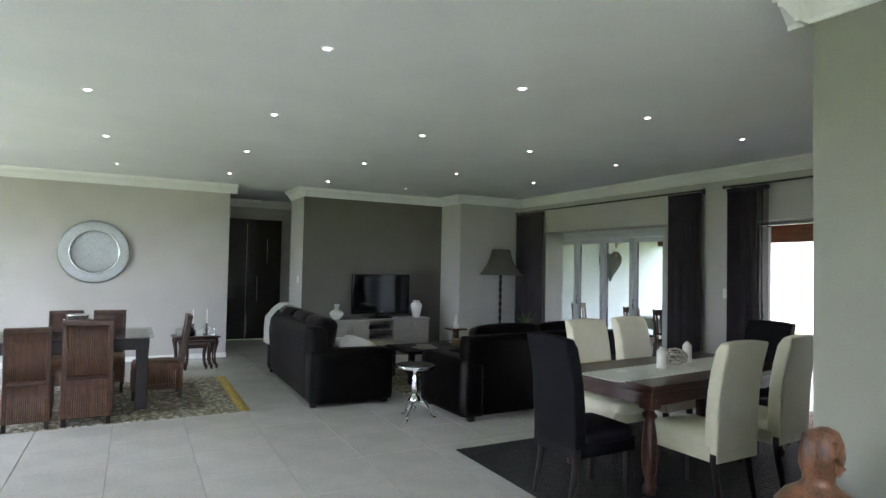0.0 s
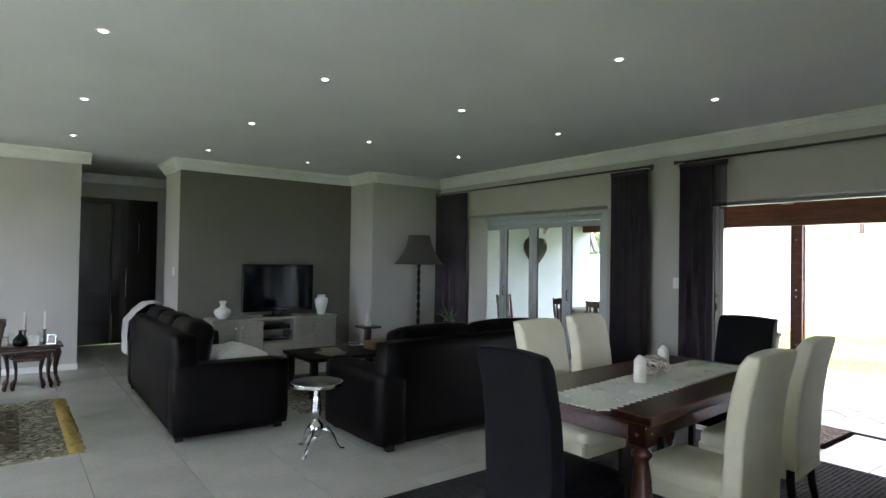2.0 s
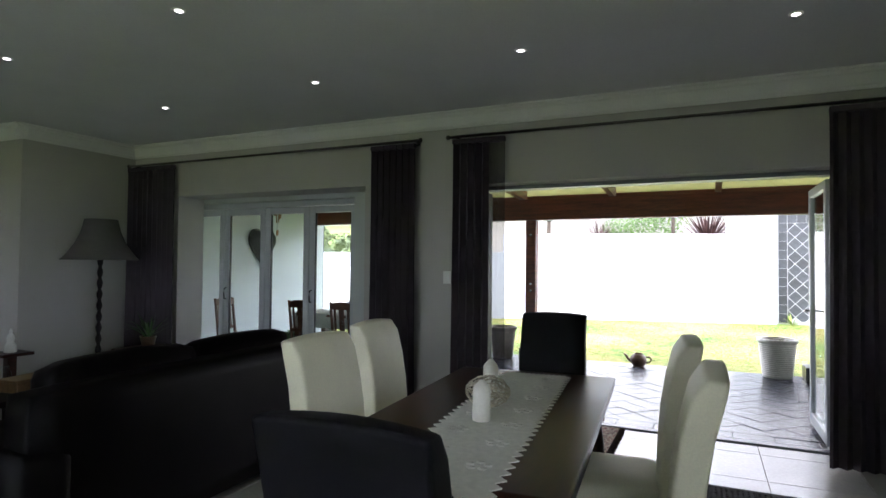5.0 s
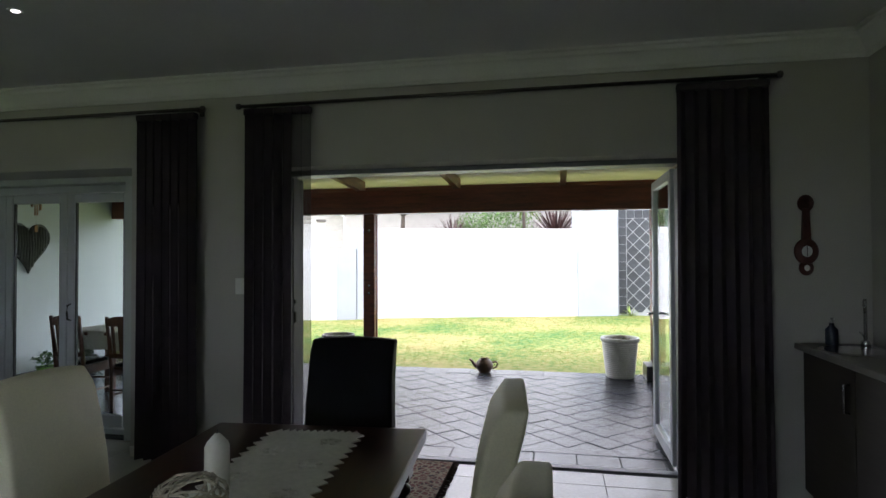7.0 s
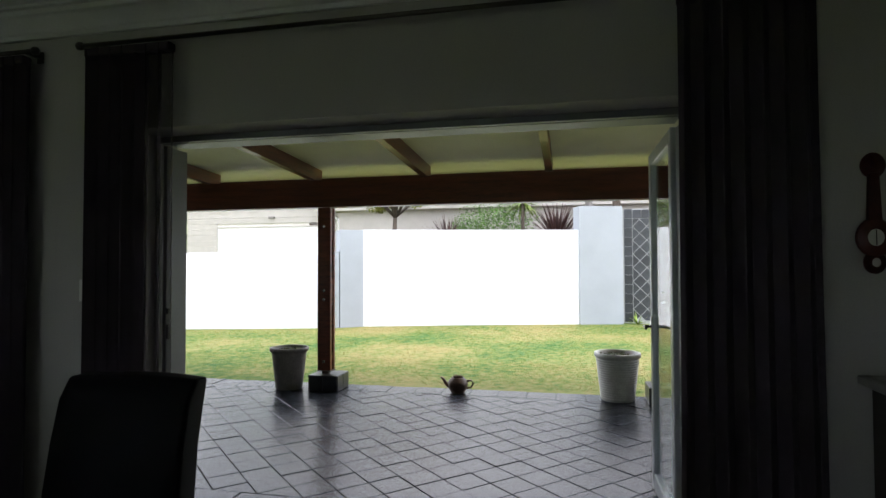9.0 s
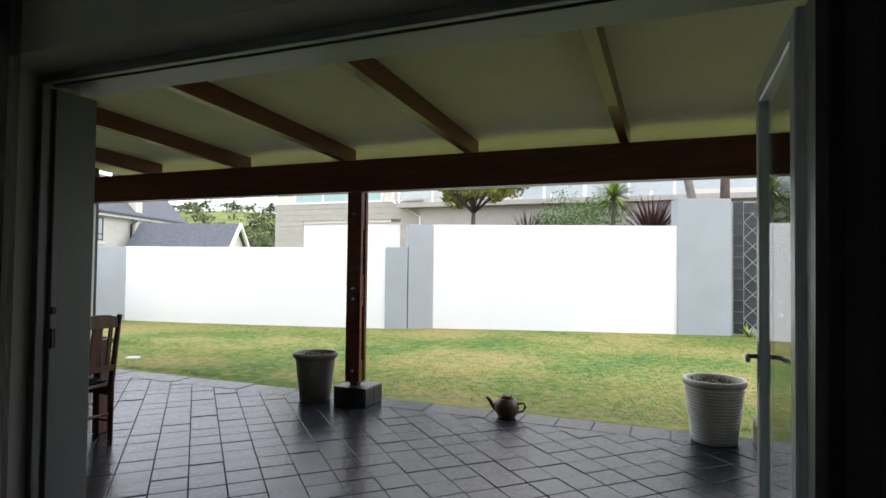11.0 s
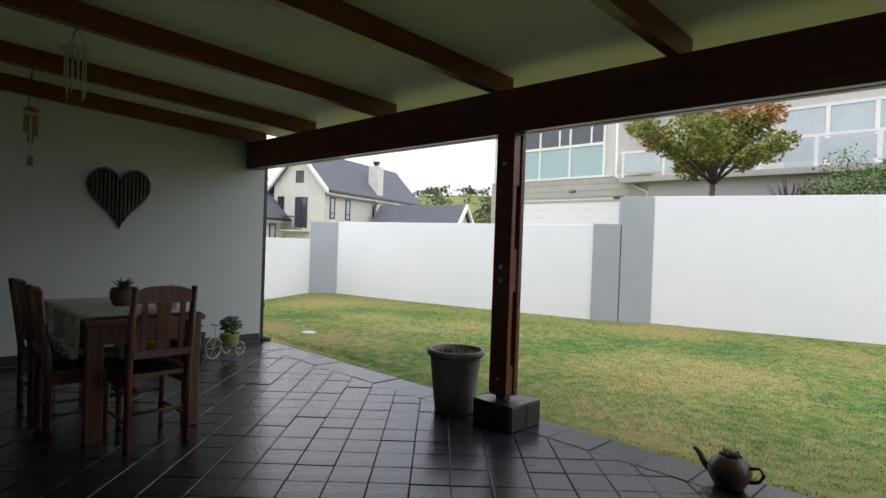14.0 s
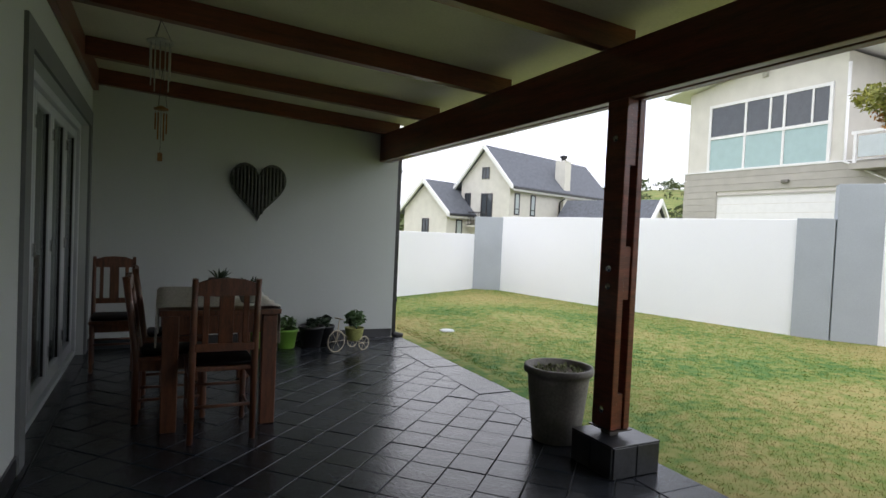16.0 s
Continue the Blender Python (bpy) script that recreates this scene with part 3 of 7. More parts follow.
def curtain_rod(y0, y1):
    t = thing("curtain_rod", pose(6.95, 0, 2.52), "slim dark metal curtain rod on brackets", "curtain rod")
    part("rod", Shape().tube([(0, y0, 0), (0, y1, 0)], 0.012), M["steel_dark"], t)
    for y in (y0, y1):
        part("finial", Shape().lathe([(0.004, -0.02), (0.02, -0.012), (0.022, 0.0), (0.02, 0.012), (0.004, 0.02)], 12, m=pose(0, y, 0, 90)), M["steel_dark"], t)
        part("bracket", Shape().box(0.0, 0.098, y + (0.06 if y == y0 else -0.075), y + (0.075 if y == y0 else -0.06), -0.008, 0.008).box(0.09, 0.099, y + (0.05 if y == y0 else -0.085), y + (0.085 if y == y0 else -0.05), -0.03, 0.03), M["steel_dark"], t)
M["steel_dark"] = surface("dark_brushed_steel", (0.12, 0.11, 0.1), 0.35, 8, 0.1, 100, 0.02, metal=0.8)
curtain_rod(5.1, 9.03)
curtain_rod(1.36, 4.82)

# ---- dining table and chairs ----
def dining_table():
    t = thing("dining_table", pose(4.67, 3.555, 0.012, 0, 0, 4.2), "dark-stained wooden dining table with turned legs", "table")
    L, W, H = 1.83, 0.9, 0.74
    part("tabletop", Shape().box(-L / 2, L / 2, -W / 2, W / 2, H - 0.045, H, 0.01, 3), M["dark_wood"], t)
    part("edge_moulding", Shape().box(-L / 2 + 0.02, L / 2 - 0.02, -W / 2 + 0.02, W / 2 - 0.02, H - 0.062, H - 0.046, 0.006, 2), M["dark_wood"], t)
    for sx in (-1, 1):
        part("apron", Shape().box(sx * (L / 2 - 0.1) - 0.012, sx * (L / 2 - 0.1) + 0.012, -W / 2 + 0.15, W / 2 - 0.15, H - 0.16, H - 0.06, 0.004, 1), M["dark_wood"], t)
    for sy in (-1, 1):
        part("apron", Shape().box(-L / 2 + 0.15, L / 2 - 0.15, sy * (W / 2 - 0.1) - 0.012, sy * (W / 2 - 0.1) + 0.012, H - 0.16, H - 0.06, 0.004, 1), M["dark_wood"], t)
    prof = [(0.03, 0.0), (0.042, 0.01), (0.045, 0.05), (0.03, 0.075), (0.028, 0.1), (0.04, 0.13), (0.05, 0.2), (0.052, 0.3), (0.046, 0.4), (0.036, 0.47), (0.032, 0.5), (0.05, 0.52), (0.05, 0.535), (0.034, 0.55), (0.034, 0.57)]
    for sx in (-1, 1):
        for sy in (-1, 1):
            lx, ly = sx * (L / 2 - 0.1), sy * (W / 2 - 0.1)
            part("leg", Shape().lathe(prof, 18).box(-0.052, 0.052, -0.052, 0.052, 0.57, H - 0.062, 0.006, 1), M["dark_wood"], t, m=pose(lx, ly, 0))
            for q in (pose(lx, ly + sy * 0.052, H - 0.11, -sy * 90), pose(lx + sx * 0.052, ly, H - 0.11, 0, sx * 90)):
                part("stud", Shape().lathe([(0.009, 0), (0.008, 0.004), (0.002, 0.007)], 10, m=q), M["steel_dark"], t, "dark iron stud")
    return t
dining_table()

def parsons_chair(mat, label, group):
    """Faces local +y; the back rises at -y."""
    t = thing("dining_chair", pose(0, 0, 0), label, "chair", group)
    w = 0.205
    part("seat", Shape().cushion(-w, w, -0.17, 0.27, 0.36, 0.475, 0.035, 0.012), M[mat], t)
    s = Shape()
    rows = [(-0.205, 0.36), (-0.21, 0.5), (-0.215, 0.62), (-0.225, 0.75), (-0.245, 0.88), (-0.275, 1.0), (-0.3, 1.055)]
    prev = None
    n = 8
    front, back = [], []
    for k, (y, z) in enumerate(rows):
        th = 0.045 if k < len(rows) - 1 else 0.03
        wd = w * (1.0 + 0.02 * math.sin(k))
        front.append([s.bm.verts.new((-wd + 2 * wd * i / n, y + th + 0.012 * (1 - (2 * i / n - 1) ** 2), z + (0.0 if k < len(rows) - 1 else 0.012 * (1 - (2 * i / n - 1) ** 2)))) for i in range(n + 1)])
        back.append([s.bm.verts.new((-wd + 2 * wd * i / n, y - th, z + (0.0 if k < len(rows) - 1 else 0.012 * (1 - (2 * i / n - 1) ** 2)))) for i in range(n + 1)])
    for g, flip in ((front, False), (back, True)):
        for a, b in zip(g, g[1:]):
            for i in range(n):
                q = (a[i], a[i + 1], b[i + 1], b[i])
                s.bm.faces.new(q[::-1] if flip else q)
    for i in range(n):
        s.bm.faces.new((front[-1][i], front[-1][i + 1], back[-1][i + 1], back[-1][i]))
        s.bm.faces.new((front[0][i], back[0][i], back[0][i + 1], front[0][i + 1]))
    for k in range(len(rows) - 1):
        s.bm.faces.new((front[k][0], front[k + 1][0], back[k + 1][0], back[k][0]))
        s.bm.faces.new((front[k][n], back[k][n], back[k + 1][n], front[k + 1][n]))
    bmesh.ops.recalc_face_normals(s.bm, faces=s.bm.faces[:])
    rim = [e for e in s.bm.edges if len(e.link_faces) == 2 and e.calc_face_angle(0) > 0.9]
    bmesh.ops.bevel(s.bm, geom=rim, offset=0.014, segments=3, affect="EDGES", profile=0.6)
    part("backrest", s, M[mat], t, smooth=True)
    sk = Shape()
    for sx in (-1, 1):
        sk.box(sx * w - 0.004, sx * w + 0.004, -0.2, 0.26, 0.31, 0.40, 0.003, 1)
    sk.box(-w, w, 0.262, 0.27, 0.31, 0.40, 0.003, 1).box(-w, w, -0.25, -0.242, 0.31, 0.40, 0.003, 1)
    part("skirt", sk, M[mat], t)
    for sx in (-1, 1):
        part("leg", Shape().box(-0.02, 0.02, -0.02, 0.02, 0, 0.36, 0.003, 1, m=pose(sx * 0.17, 0.235, 0)), M["dark_leg"], t)
        part("leg", Shape().tube([(sx * 0.17, -0.26, 0), (sx * 0.17, -0.22, 0.2), (sx * 0.17, -0.2, 0.38)], [0.018, 0.022, 0.026], 6), M["dark_leg"], t)
    return t

RUGZ = 0.012
cw = parsons_chair("cream_leather", "high-backed cream leatherette dining chair at the wooden table", "cream dining chairs")
cw.matrix_world = pose(4.2, 2.98, RUGZ, 0, 0, 1)
copy_thing(cw, pose(4.93, 3.06, RUGZ, 0, 0, 5))
copy_thing(cw, pose(4.28, 3.93, RUGZ, 0, 0, 181))
copy_thing(cw, pose(4.93, 4.04, RUGZ, 0, 0, 186))
cd = parsons_chair("black_leather", "high-backed charcoal leatherette dining chair at the table end", "charcoal dining chairs")
cd.matrix_world = pose(3.49, 3.36, RUGZ, 0, 0, -89)
copy_thing(cd, pose(5.63, 3.58, RUGZ, 0, 0, 93))

M["lace"] = surface("white_cotton_lace", (0.84, 0.83, 0.79), 0.9, 40, 0.06, 220, 0.5)
def table_runner():
    t = thing("table_runner", pose(4.58, 3.505, 0.753, 0, 0, 5.6), "white cutwork table runner with zigzag edges", "table runner")
    s = Shape()
    hl, hw = 0.9, 0.17
    edge = []
    def zig(ax, ay, bx, by, n):
        for i in range(n):
            for k in (0.0, 0.5):
                u = (i + k) / n
                d = Vector((by - ay, ax - bx, 0)).normalized() * (0.03 if k else 0.0)
                edge.append((ax + (bx - ax) * u + d.x, ay + (by - ay) * u + d.y))
    zig(-hl, -hw, hl, -hw, 30)
    zig(hl, -hw, hl, hw, 12)
    zig(hl, hw, -hl, hw, 30)
    zig(-hl, hw, -hl, -hw, 12)
    s.prism(edge, 0, 0.004)
    part("cloth", s, M["lace"], t)
    for k in range(14):
        rnd = random.Random(k)
        s = Shape()
        cx, cy = -0.78 + 1.56 * k / 13, (-1) ** k * 0.09
        for a in range(5):
            s.lathe([(0.0, 0.0045), (0.014, 0.0046), (0.015, 0.006), (0.0, 0.0062)], 8, m=pose(cx + 0.03 * math.cos(a * 1.257), cy + 0.03 * math.sin(a * 1.257), 0), cap=False)
        part("cutwork_flower", s, M["lace"], t)
table_runner()

M["wax"] = surface("white_candle_wax", (0.8, 0.78, 0.72), 0.5, 20, 0.04, 90, 0.05)
M["vine"] = surface("bleached_vine", (0.6, 0.55, 0.45), 0.8, 30, 0.2, 100, 0.2)
def candle(x, y, h):
    t = thing("candle", pose(x, y, 0.757), "white pointed pillar candle on the runner", "candle", "candles on the dining table")
    part("wax_body", Shape().lathe([(0.036, 0), (0.037, 0.004), (0.036, h * 0.78), (0.03, h * 0.86), (0.008, h)], 14), M["wax"], t)
    part("wick", Shape().tube([(0, 0, h - 0.002), (0.002, 0, h + 0.012)], 0.0018, 5), M["black"], t)
candle(4.43, 3.53, 0.16)
candle(4.87, 3.65, 0.17)
vb = Shape()
rv = random.Random(4)
for k in range(12):
    rot = Euler((rv.uniform(0, 3.1), rv.uniform(0, 3.1), rv.uniform(0, 3.1))).to_matrix()
    vb.tube([rot @ Vector((0.068 * math.cos(a * 0.45), 0.068 * math.sin(a * 0.45), 0.012 * math.sin(a * 1.3))) + Vector((0, 0, 0.07)) for a in range(15)], 0.0035, 5)
solid("vine_ball", vb, M["vine"], "woven ball of bleached vine on the runner", "ornament", m=pose(4.64, 3.58, 0.757) @ Matrix.Diagonal((1.4, 1.4, 0.98, 1)))

M["grey_rug"] = surface("charcoal_woven_rug", (0.028, 0.026, 0.025), 0.95, 18, 0.25, 130, 1.0)
def shag_rug(name, x0, x1, y0, y1, mat, label, pitch=0.03):
    s = Shape().box(x0, x1, y0, y1, 0.0, 0.006)
    t = thing(name, pose((x0 + x1) / 2, (y0 + y1) / 2, 0.001), label, "rug")
    w, d = (x1 - x0) / 2, (y1 - y0) / 2
    part("backing", Shape().box(-w, w, -d, d, 0, 0.005, 0.002, 1), M[mat], t)
    r = random.Random(2)
    verts, faces = [], []
    ny, nx = int(2 * d / pitch), int(2 * w / pitch)
    for i in range(nx):
        for j in range(ny):
            cx, cy = -w + (i + 0.5) * pitch, -d + (j + 0.5) * pitch
            a, b, hh = pitch * r.uniform(0.36, 0.48), pitch * r.uniform(0.28, 0.42), r.uniform(0.008, 0.012)
            k = len(verts)
            verts += [(cx - a, cy - b, 0.004), (cx + a, cy - b, 0.004), (cx + a, cy + b, 0.004), (cx - a, cy + b, 0.004), (cx - a * 0.6, cy, hh), (cx + a * 0.6, cy, hh)]
            faces += [(k, k + 1, k + 5, k + 4), (k + 2, k + 3, k + 4, k + 5), (k + 1, k + 2, k + 5), (k + 3, k, k + 4)]
    me = bpy.data.meshes.new("woven_pile")
    me.from_pydata(verts, [], faces)
    me.materials.append(M[mat])
    ob = new("woven_pile", me)
    ob.parent = t
    tagged(ob, kind="stuff")
    return t
shag_rug("area_rug", 3.18, 6.3, 2.1, 4.53, "grey_rug", "charcoal woven rug under the wooden dining table")

def patterned(name, field, ground2, accent, scale):
    """A rug face: leafy blotches in two tones with an accent."""
    m = surface(name, field, 0.95, 6, 0.15, 120, 0.5)
    n, l = m.node_tree.nodes, m.node_tree.links
    b = n["Principled BSDF"]
    tc, vo, nz = n.new("ShaderNodeTexCoord"), n.new("ShaderNodeTexVoronoi"), n.new("ShaderNodeTexNoise")
    vo.inputs["Scale"].default_value, nz.inputs["Scale"].default_value, nz.inputs["Detail"].default_value = scale, scale * 1.4, 4
    vo.feature = "DISTANCE_TO_EDGE"
    l.new(tc.outputs["Object"], vo.inputs["Vector"])
    l.new(tc.outputs["Object"], nz.inputs["Vector"])
    r1, r2, mx, mx2 = n.new("ShaderNodeValToRGB"), n.new("ShaderNodeValToRGB"), n.new("ShaderNodeMix"), n.new("ShaderNodeMix")
    r1.color_ramp.interpolation = r2.color_ramp.interpolation = "CONSTANT"
    r1.color_ramp.elements[1].position = 0.12
    r2.color_ramp.elements[1].position = 0.55
    l.new(vo.outputs["Distance"], r1.inputs["Fac"])
    l.new(nz.outputs["Fac"], r2.inputs["Fac"])
    mx.data_type = mx2.data_type = "RGBA"
    mx.inputs[6].default_value, mx.inputs[7].default_value = (*field, 1), (*ground2, 1)
    mx2.inputs[7].default_value = (*accent, 1)
    l.new(r2.outputs["Color"], mx.inputs[0])
    l.new(mx.outputs[2], mx2.inputs[6])
    inv = n.new("ShaderNodeMath")
    inv.operation = "SUBTRACT"
    inv.inputs[0].default_value = 1.0
    l.new(r1.outputs["Color"], inv.inputs[1])
    l.new(inv.outputs[0], mx2.inputs[0])
    l.new(mx2.outputs[2], b.inputs["Base Color"])
    return m
M["rug_field"] = patterned("persian_rug_field", (0.05, 0.05, 0.055), (0.4, 0.37, 0.28), (0.16, 0.12, 0.07), 11)
M["rug_border"] = patterned("persian_rug_border", (0.5, 0.46, 0.36), (0.06, 0.06, 0.055), (0.22, 0.2, 0.14), 13)
M["rug_red"] = patterned("red_rug_field", (0.16, 0.05, 0.04), (0.05, 0.03, 0.03), (0.3, 0.22, 0.15), 24)
M["fringe_gold"] = surface("ochre_cotton_fringe", (0.5, 0.36, 0.1), 0.95, 30, 0.25, 120, 0.4)
M["fringe_dark"] = surface("dark_cotton_fringe", (0.1, 0.07, 0.06), 0.95, 30, 0.25, 120, 0.4)
def persian_rug(m, w, d, label, field, fringe, ends=(-1, 1)):
    t = thing("persian_rug", m, label, "rug")
    part("field", Shape().box(-w / 2 + 0.28, w / 2 - 0.28, -d / 2 + 0.28, d / 2 - 0.28, 0, 0.0085) if w > 1.5 else Shape().box(-w / 2 + 0.08, w / 2 - 0.08, -d / 2 + 0.08, d / 2 - 0.08, 0, 0.0085), M[field], t)
    k = 0.28 if w > 1.5 else 0.08
    b = Shape()
    b.box(-w / 2, w / 2, -d / 2, -d / 2 + k, 0, 0.008).box(-w / 2, w / 2, d / 2 - k, d / 2, 0, 0.008).box(-w / 2, -w / 2 + k, -d / 2 + k, d / 2 - k, 0, 0.008).box(w / 2 - k, w / 2, -d / 2 + k, d / 2 - k, 0, 0.008)
    part("border", b, M["rug_border"] if w > 1.5 else M["rug_red"], t)
    r = random.Random(7)
    for e in ends:
        s = Shape()
        for i in range(int(d / 0.014)):
            y = -d / 2 + 0.007 + i * 0.014
            L = (0.11 if w > 1.5 else 0.05) * r.uniform(0.8, 1.1)
            s.tube([(e * w / 2, y, 0.006), (e * (w / 2 + L * 0.5), y + r.uniform(-0.008, 0.008), 0.006), (e * (w / 2 + L), y + r.uniform(-0.015, 0.015), 0.003)], 0.004, 4)
        tagged(part("fringe", s, M[fringe], t, "ochre tassels" if w > 1.5 else "dark tassels"), kind="stuff")
persian_rug(pose(0.13, 7.48, 0.001), 3.3, 1.98, "beige and charcoal floral carpet with ochre fringe", "rug_field", "fringe_gold")
persian_rug(pose(6.98, 4.0, 0.001, 0, 0, 90), 1.25, 0.72, "small dark red woven mat with fringed ends", "rug_red", "fringe_dark")

# ---- sofas ----
def sofa(length, label, cushions):
    """Faces local +y; the back stands at -y, centred on x."""
    t = thing("sofa", pose(0, 0, 0), label, "sofa", "espresso leather sofas")
    h = length / 2
    part("base", Shape().cushion(-h + 0.2, h - 0.2, -0.44, 0.42, 0.06, 0.3, 0.03, 0.006), M["brown_leather"], t)
    part("back_panel", Shape().cushion(-h + 0.03, h - 0.03, -0.46, -0.27, 0.05, 0.83, 0.035, 0.006), M["brown_leather"], t)
    for sx in (-1, 1):
        part("armrest", Shape().cushion(sx * (h - 0.11) - 0.12, sx * (h - 0.11) + 0.12, -0.46, 0.46, 0.04, 0.6, 0.035, 0.006), M["brown_leather"], t)
        for sy in (-0.4, 0.4):
            part("foot", Shape().box(sx * (h - 0.1) - 0.03, sx * (h - 0.1) + 0.03, sy - 0.03, sy + 0.03, 0, 0.06), M["dark_leg"], t)
    cwid = (length - 0.46) / cushions
    for i in range(cushions):
        a = -h + 0.23 + cwid * i
        part("seat_cushion", Shape().cushion(a + 0.005, a + cwid - 0.005, -0.27, 0.45, 0.28, 0.45, 0.06, 0.03), M["brown_leather"], t)
        part("back_cushion", Shape().cushion(a + 0.004, a + cwid - 0.004, -0.13, 0.1, -0.26, 0.23, 0.06, 0.025, m=pose(0, -0.22, 0.67, -10)), M["brown_leather"], t)
    return t
s1 = sofa(2.42, "espresso leather sofa with a white throw, facing away from carpet", 3)
s1.matrix_world = pose(2.92, 7.49, 0, 0, 0, -91)
s2 = sofa(2.12, "espresso leather sofa with its back to the dining table", 2)
s2.matrix_world = pose(4.7, 5.69, 0, 0, 0, 2)

M["throw"] = surface("off_white_knit_throw", (0.72, 0.7, 0.68), 0.95, 20, 0.08, 130, 0.6)
def throw_blanket():
    s = Shape()
    prof = [(-0.525, 0.42), (-0.53, 0.6), (-0.52, 0.76), (-0.45, 0.86), (-0.36, 0.935), (-0.27, 0.945), (-0.18, 0.93)]
    n = 10
    grid = []
    for k, (x, z) in enumerate(prof):
        grid.append([s.bm.verts.new((x - 0.012 * math.sin(i * 2.1 + k), -0.18 + 0.36 * i / n + 0.02 * math.sin(k * 1.3), z + 0.012 * math.sin(i * 1.7))) for i in range(n + 1)])
    for a, b in zip(grid, grid[1:]):
        for i in range(n):
            s.bm.faces.new((a[i], a[i + 1], b[i + 1], b[i])).smooth = True
    bmesh.ops.solidify(s.bm, geom=s.bm.faces[:], thickness=0.012)
    return solid("throw_blanket", s, M["throw"], "off-white knitted throw draped over the sofa back", "throw", m=pose(2.92, 8.31, 0.02), smooth=True)
throw_blanket()
pl = Shape().cushion(-0.2, 0.2, -0.17, 0.17, -0.05, 0.05, 0.055, 0.045)
solid("cushion", pl, M["throw"], "off-white cushion lying on the leather sofa seat", "cushion", m=pose(3.07, 7.14, 0.53, 8, 4, 25), smooth=True)
pl = Shape().cushion(-0.2, 0.2, -0.2, 0.2, -0.05, 0.05, 0.045, 0.04)
solid("cushion", pl, M["throw"], "small white cushion tilted on the leather sofa", "cushion", m=pose(3.12, 6.74, 0.545, 20, -14, 60), smooth=True)

# ---- silver side table ----
M["silver"] = surface("polished_aluminium", (0.72, 0.73, 0.74), 0.2, 14, 0.06, 70, 0.05, metal=1.0)
def silver_table():
    t = thing("side_table", pose(3.28, 5.54, 0) @ Matrix.Diagonal((1.08, 1.08, 0.92, 1)), "polished aluminium round pedestal side table on tripod feet", "side table")
    part("tabletop", Shape().lathe([(0.0, 0.548), (0.15, 0.548), (0.178, 0.552), (0.182, 0.562), (0.178, 0.57), (0.184, 0.576), (0.18, 0.584), (0.168, 0.582), (0.0, 0.578)], 36, cap=False), M["silver"], t)
    part("column", Shape().lathe([(0.02, 0.13), (0.045, 0.17), (0.055, 0.2), (0.046, 0.235), (0.022, 0.262), (0.02, 0.28), (0.03, 0.3), (0.034, 0.36), (0.028, 0.45), (0.02, 0.5), (0.03, 0.53), (0.05, 0.548)], 20), M["silver"], t)
    part("finial", Shape().lathe([(0.004, 0.075), (0.014, 0.09), (0.008, 0.105), (0.018, 0.12), (0.012, 0.135)], 14), M["silver"], t)
    for k in range(3):
        a = math.radians(100 + 120 * k)
        c, d = math.cos(a), math.sin(a)
        part("foot", Shape().tube([(r * c, r * d, z) for r, z in ((0.03, 0.19), (0.075, 0.185), (0.115, 0.13), (0.14, 0.06), (0.165, 0.022), (0.2, 0.013))], [0.018, 0.02, 0.017, 0.014, 0.013, 0.01], 8), M["silver"], t)
silver_table()

# ---- television wall ----
M["cabinet"] = surface("grey_oak_laminate", (0.3, 0.28, 0.24), 0.5, 5, 0.1, 60, 0.06, stretch=(1, 6, 8))
M["screen"] = surface("dark_glass_screen", (0.006, 0.008, 0.009), 0.06, 4, 0.1, 20, 0.0, spec=0.8)
M["piano_black"] = surface("gloss_black_plastic", (0.008, 0.008, 0.009), 0.12, 4, 0.1, 40, 0.0)
M["ceramic"] = surface("white_glazed_ceramic", (0.72, 0.72, 0.69), 0.25, 10, 0.06, 60, 0.03, coat=0.3)
def tv_cabinet():
    t = thing("media_cabinet", pose(4.44, 9.52, 0) @ Matrix.Diagonal((0.9, 1, 0.912, 1)), "low grey oak media cabinet with open centre niche", "cabinet")
    w = 0.98
    part("worktop", Shape().box(-w - 0.02, w + 0.02, -0.225, 0.21, 0.65, 0.685, 0.004, 1), M["cabinet"], t)
    b = Shape().box(-w, w, -0.19, 0.2, 0.0, 0.06)
    b.box(-w, -w + 0.02, -0.2, 0.2, 0.06, 0.65).box(w - 0.02, w, -0.2, 0.2, 0.06, 0.65).box(-0.26, -0.24, -0.2, 0.2, 0.06, 0.65).box(0.24, 0.26, -0.2, 0.2, 0.06, 0.65).box(-w + 0.02, w - 0.02, 0.18, 0.2, 0.06, 0.65).box(-0.24, 0.24, -0.2, 0.18, 0.3, 0.32).box(-0.24, 0.24, -0.2, 0.18, 0.48, 0.492)
    part("body", b, M["cabinet"], t)
    for k, (a, c) in enumerate(((-w + 0.005, -0.615), (-0.61, -0.245), (0.245, 0.61), (0.615, w - 0.005))):
        d = part("door", Shape().box(a, c, -0.222, -0.202, 0.065, 0.645, 0.003, 1), M["cabinet"], t)
        hx = c - 0.045 if k % 2 == 0 else a + 0.045
        part("handle", Shape().tube([(hx, -0.223, 0.42), (hx, -0.245, 0.42), (hx, -0.245, 0.58), (hx, -0.223, 0.58)], 0.006), M["chrome"], d)
    dr = part("drawer", Shape().box(-0.236, 0.236, -0.222, -0.202, 0.065, 0.3, 0.003, 1), M["cabinet"], t)
    part("handle", Shape().tube([(-0.08, -0.223, 0.2), (-0.08, -0.245, 0.2), (0.08, -0.245, 0.2), (0.08, -0.223, 0.2)], 0.006), M["chrome"], dr)
tv_cabinet()
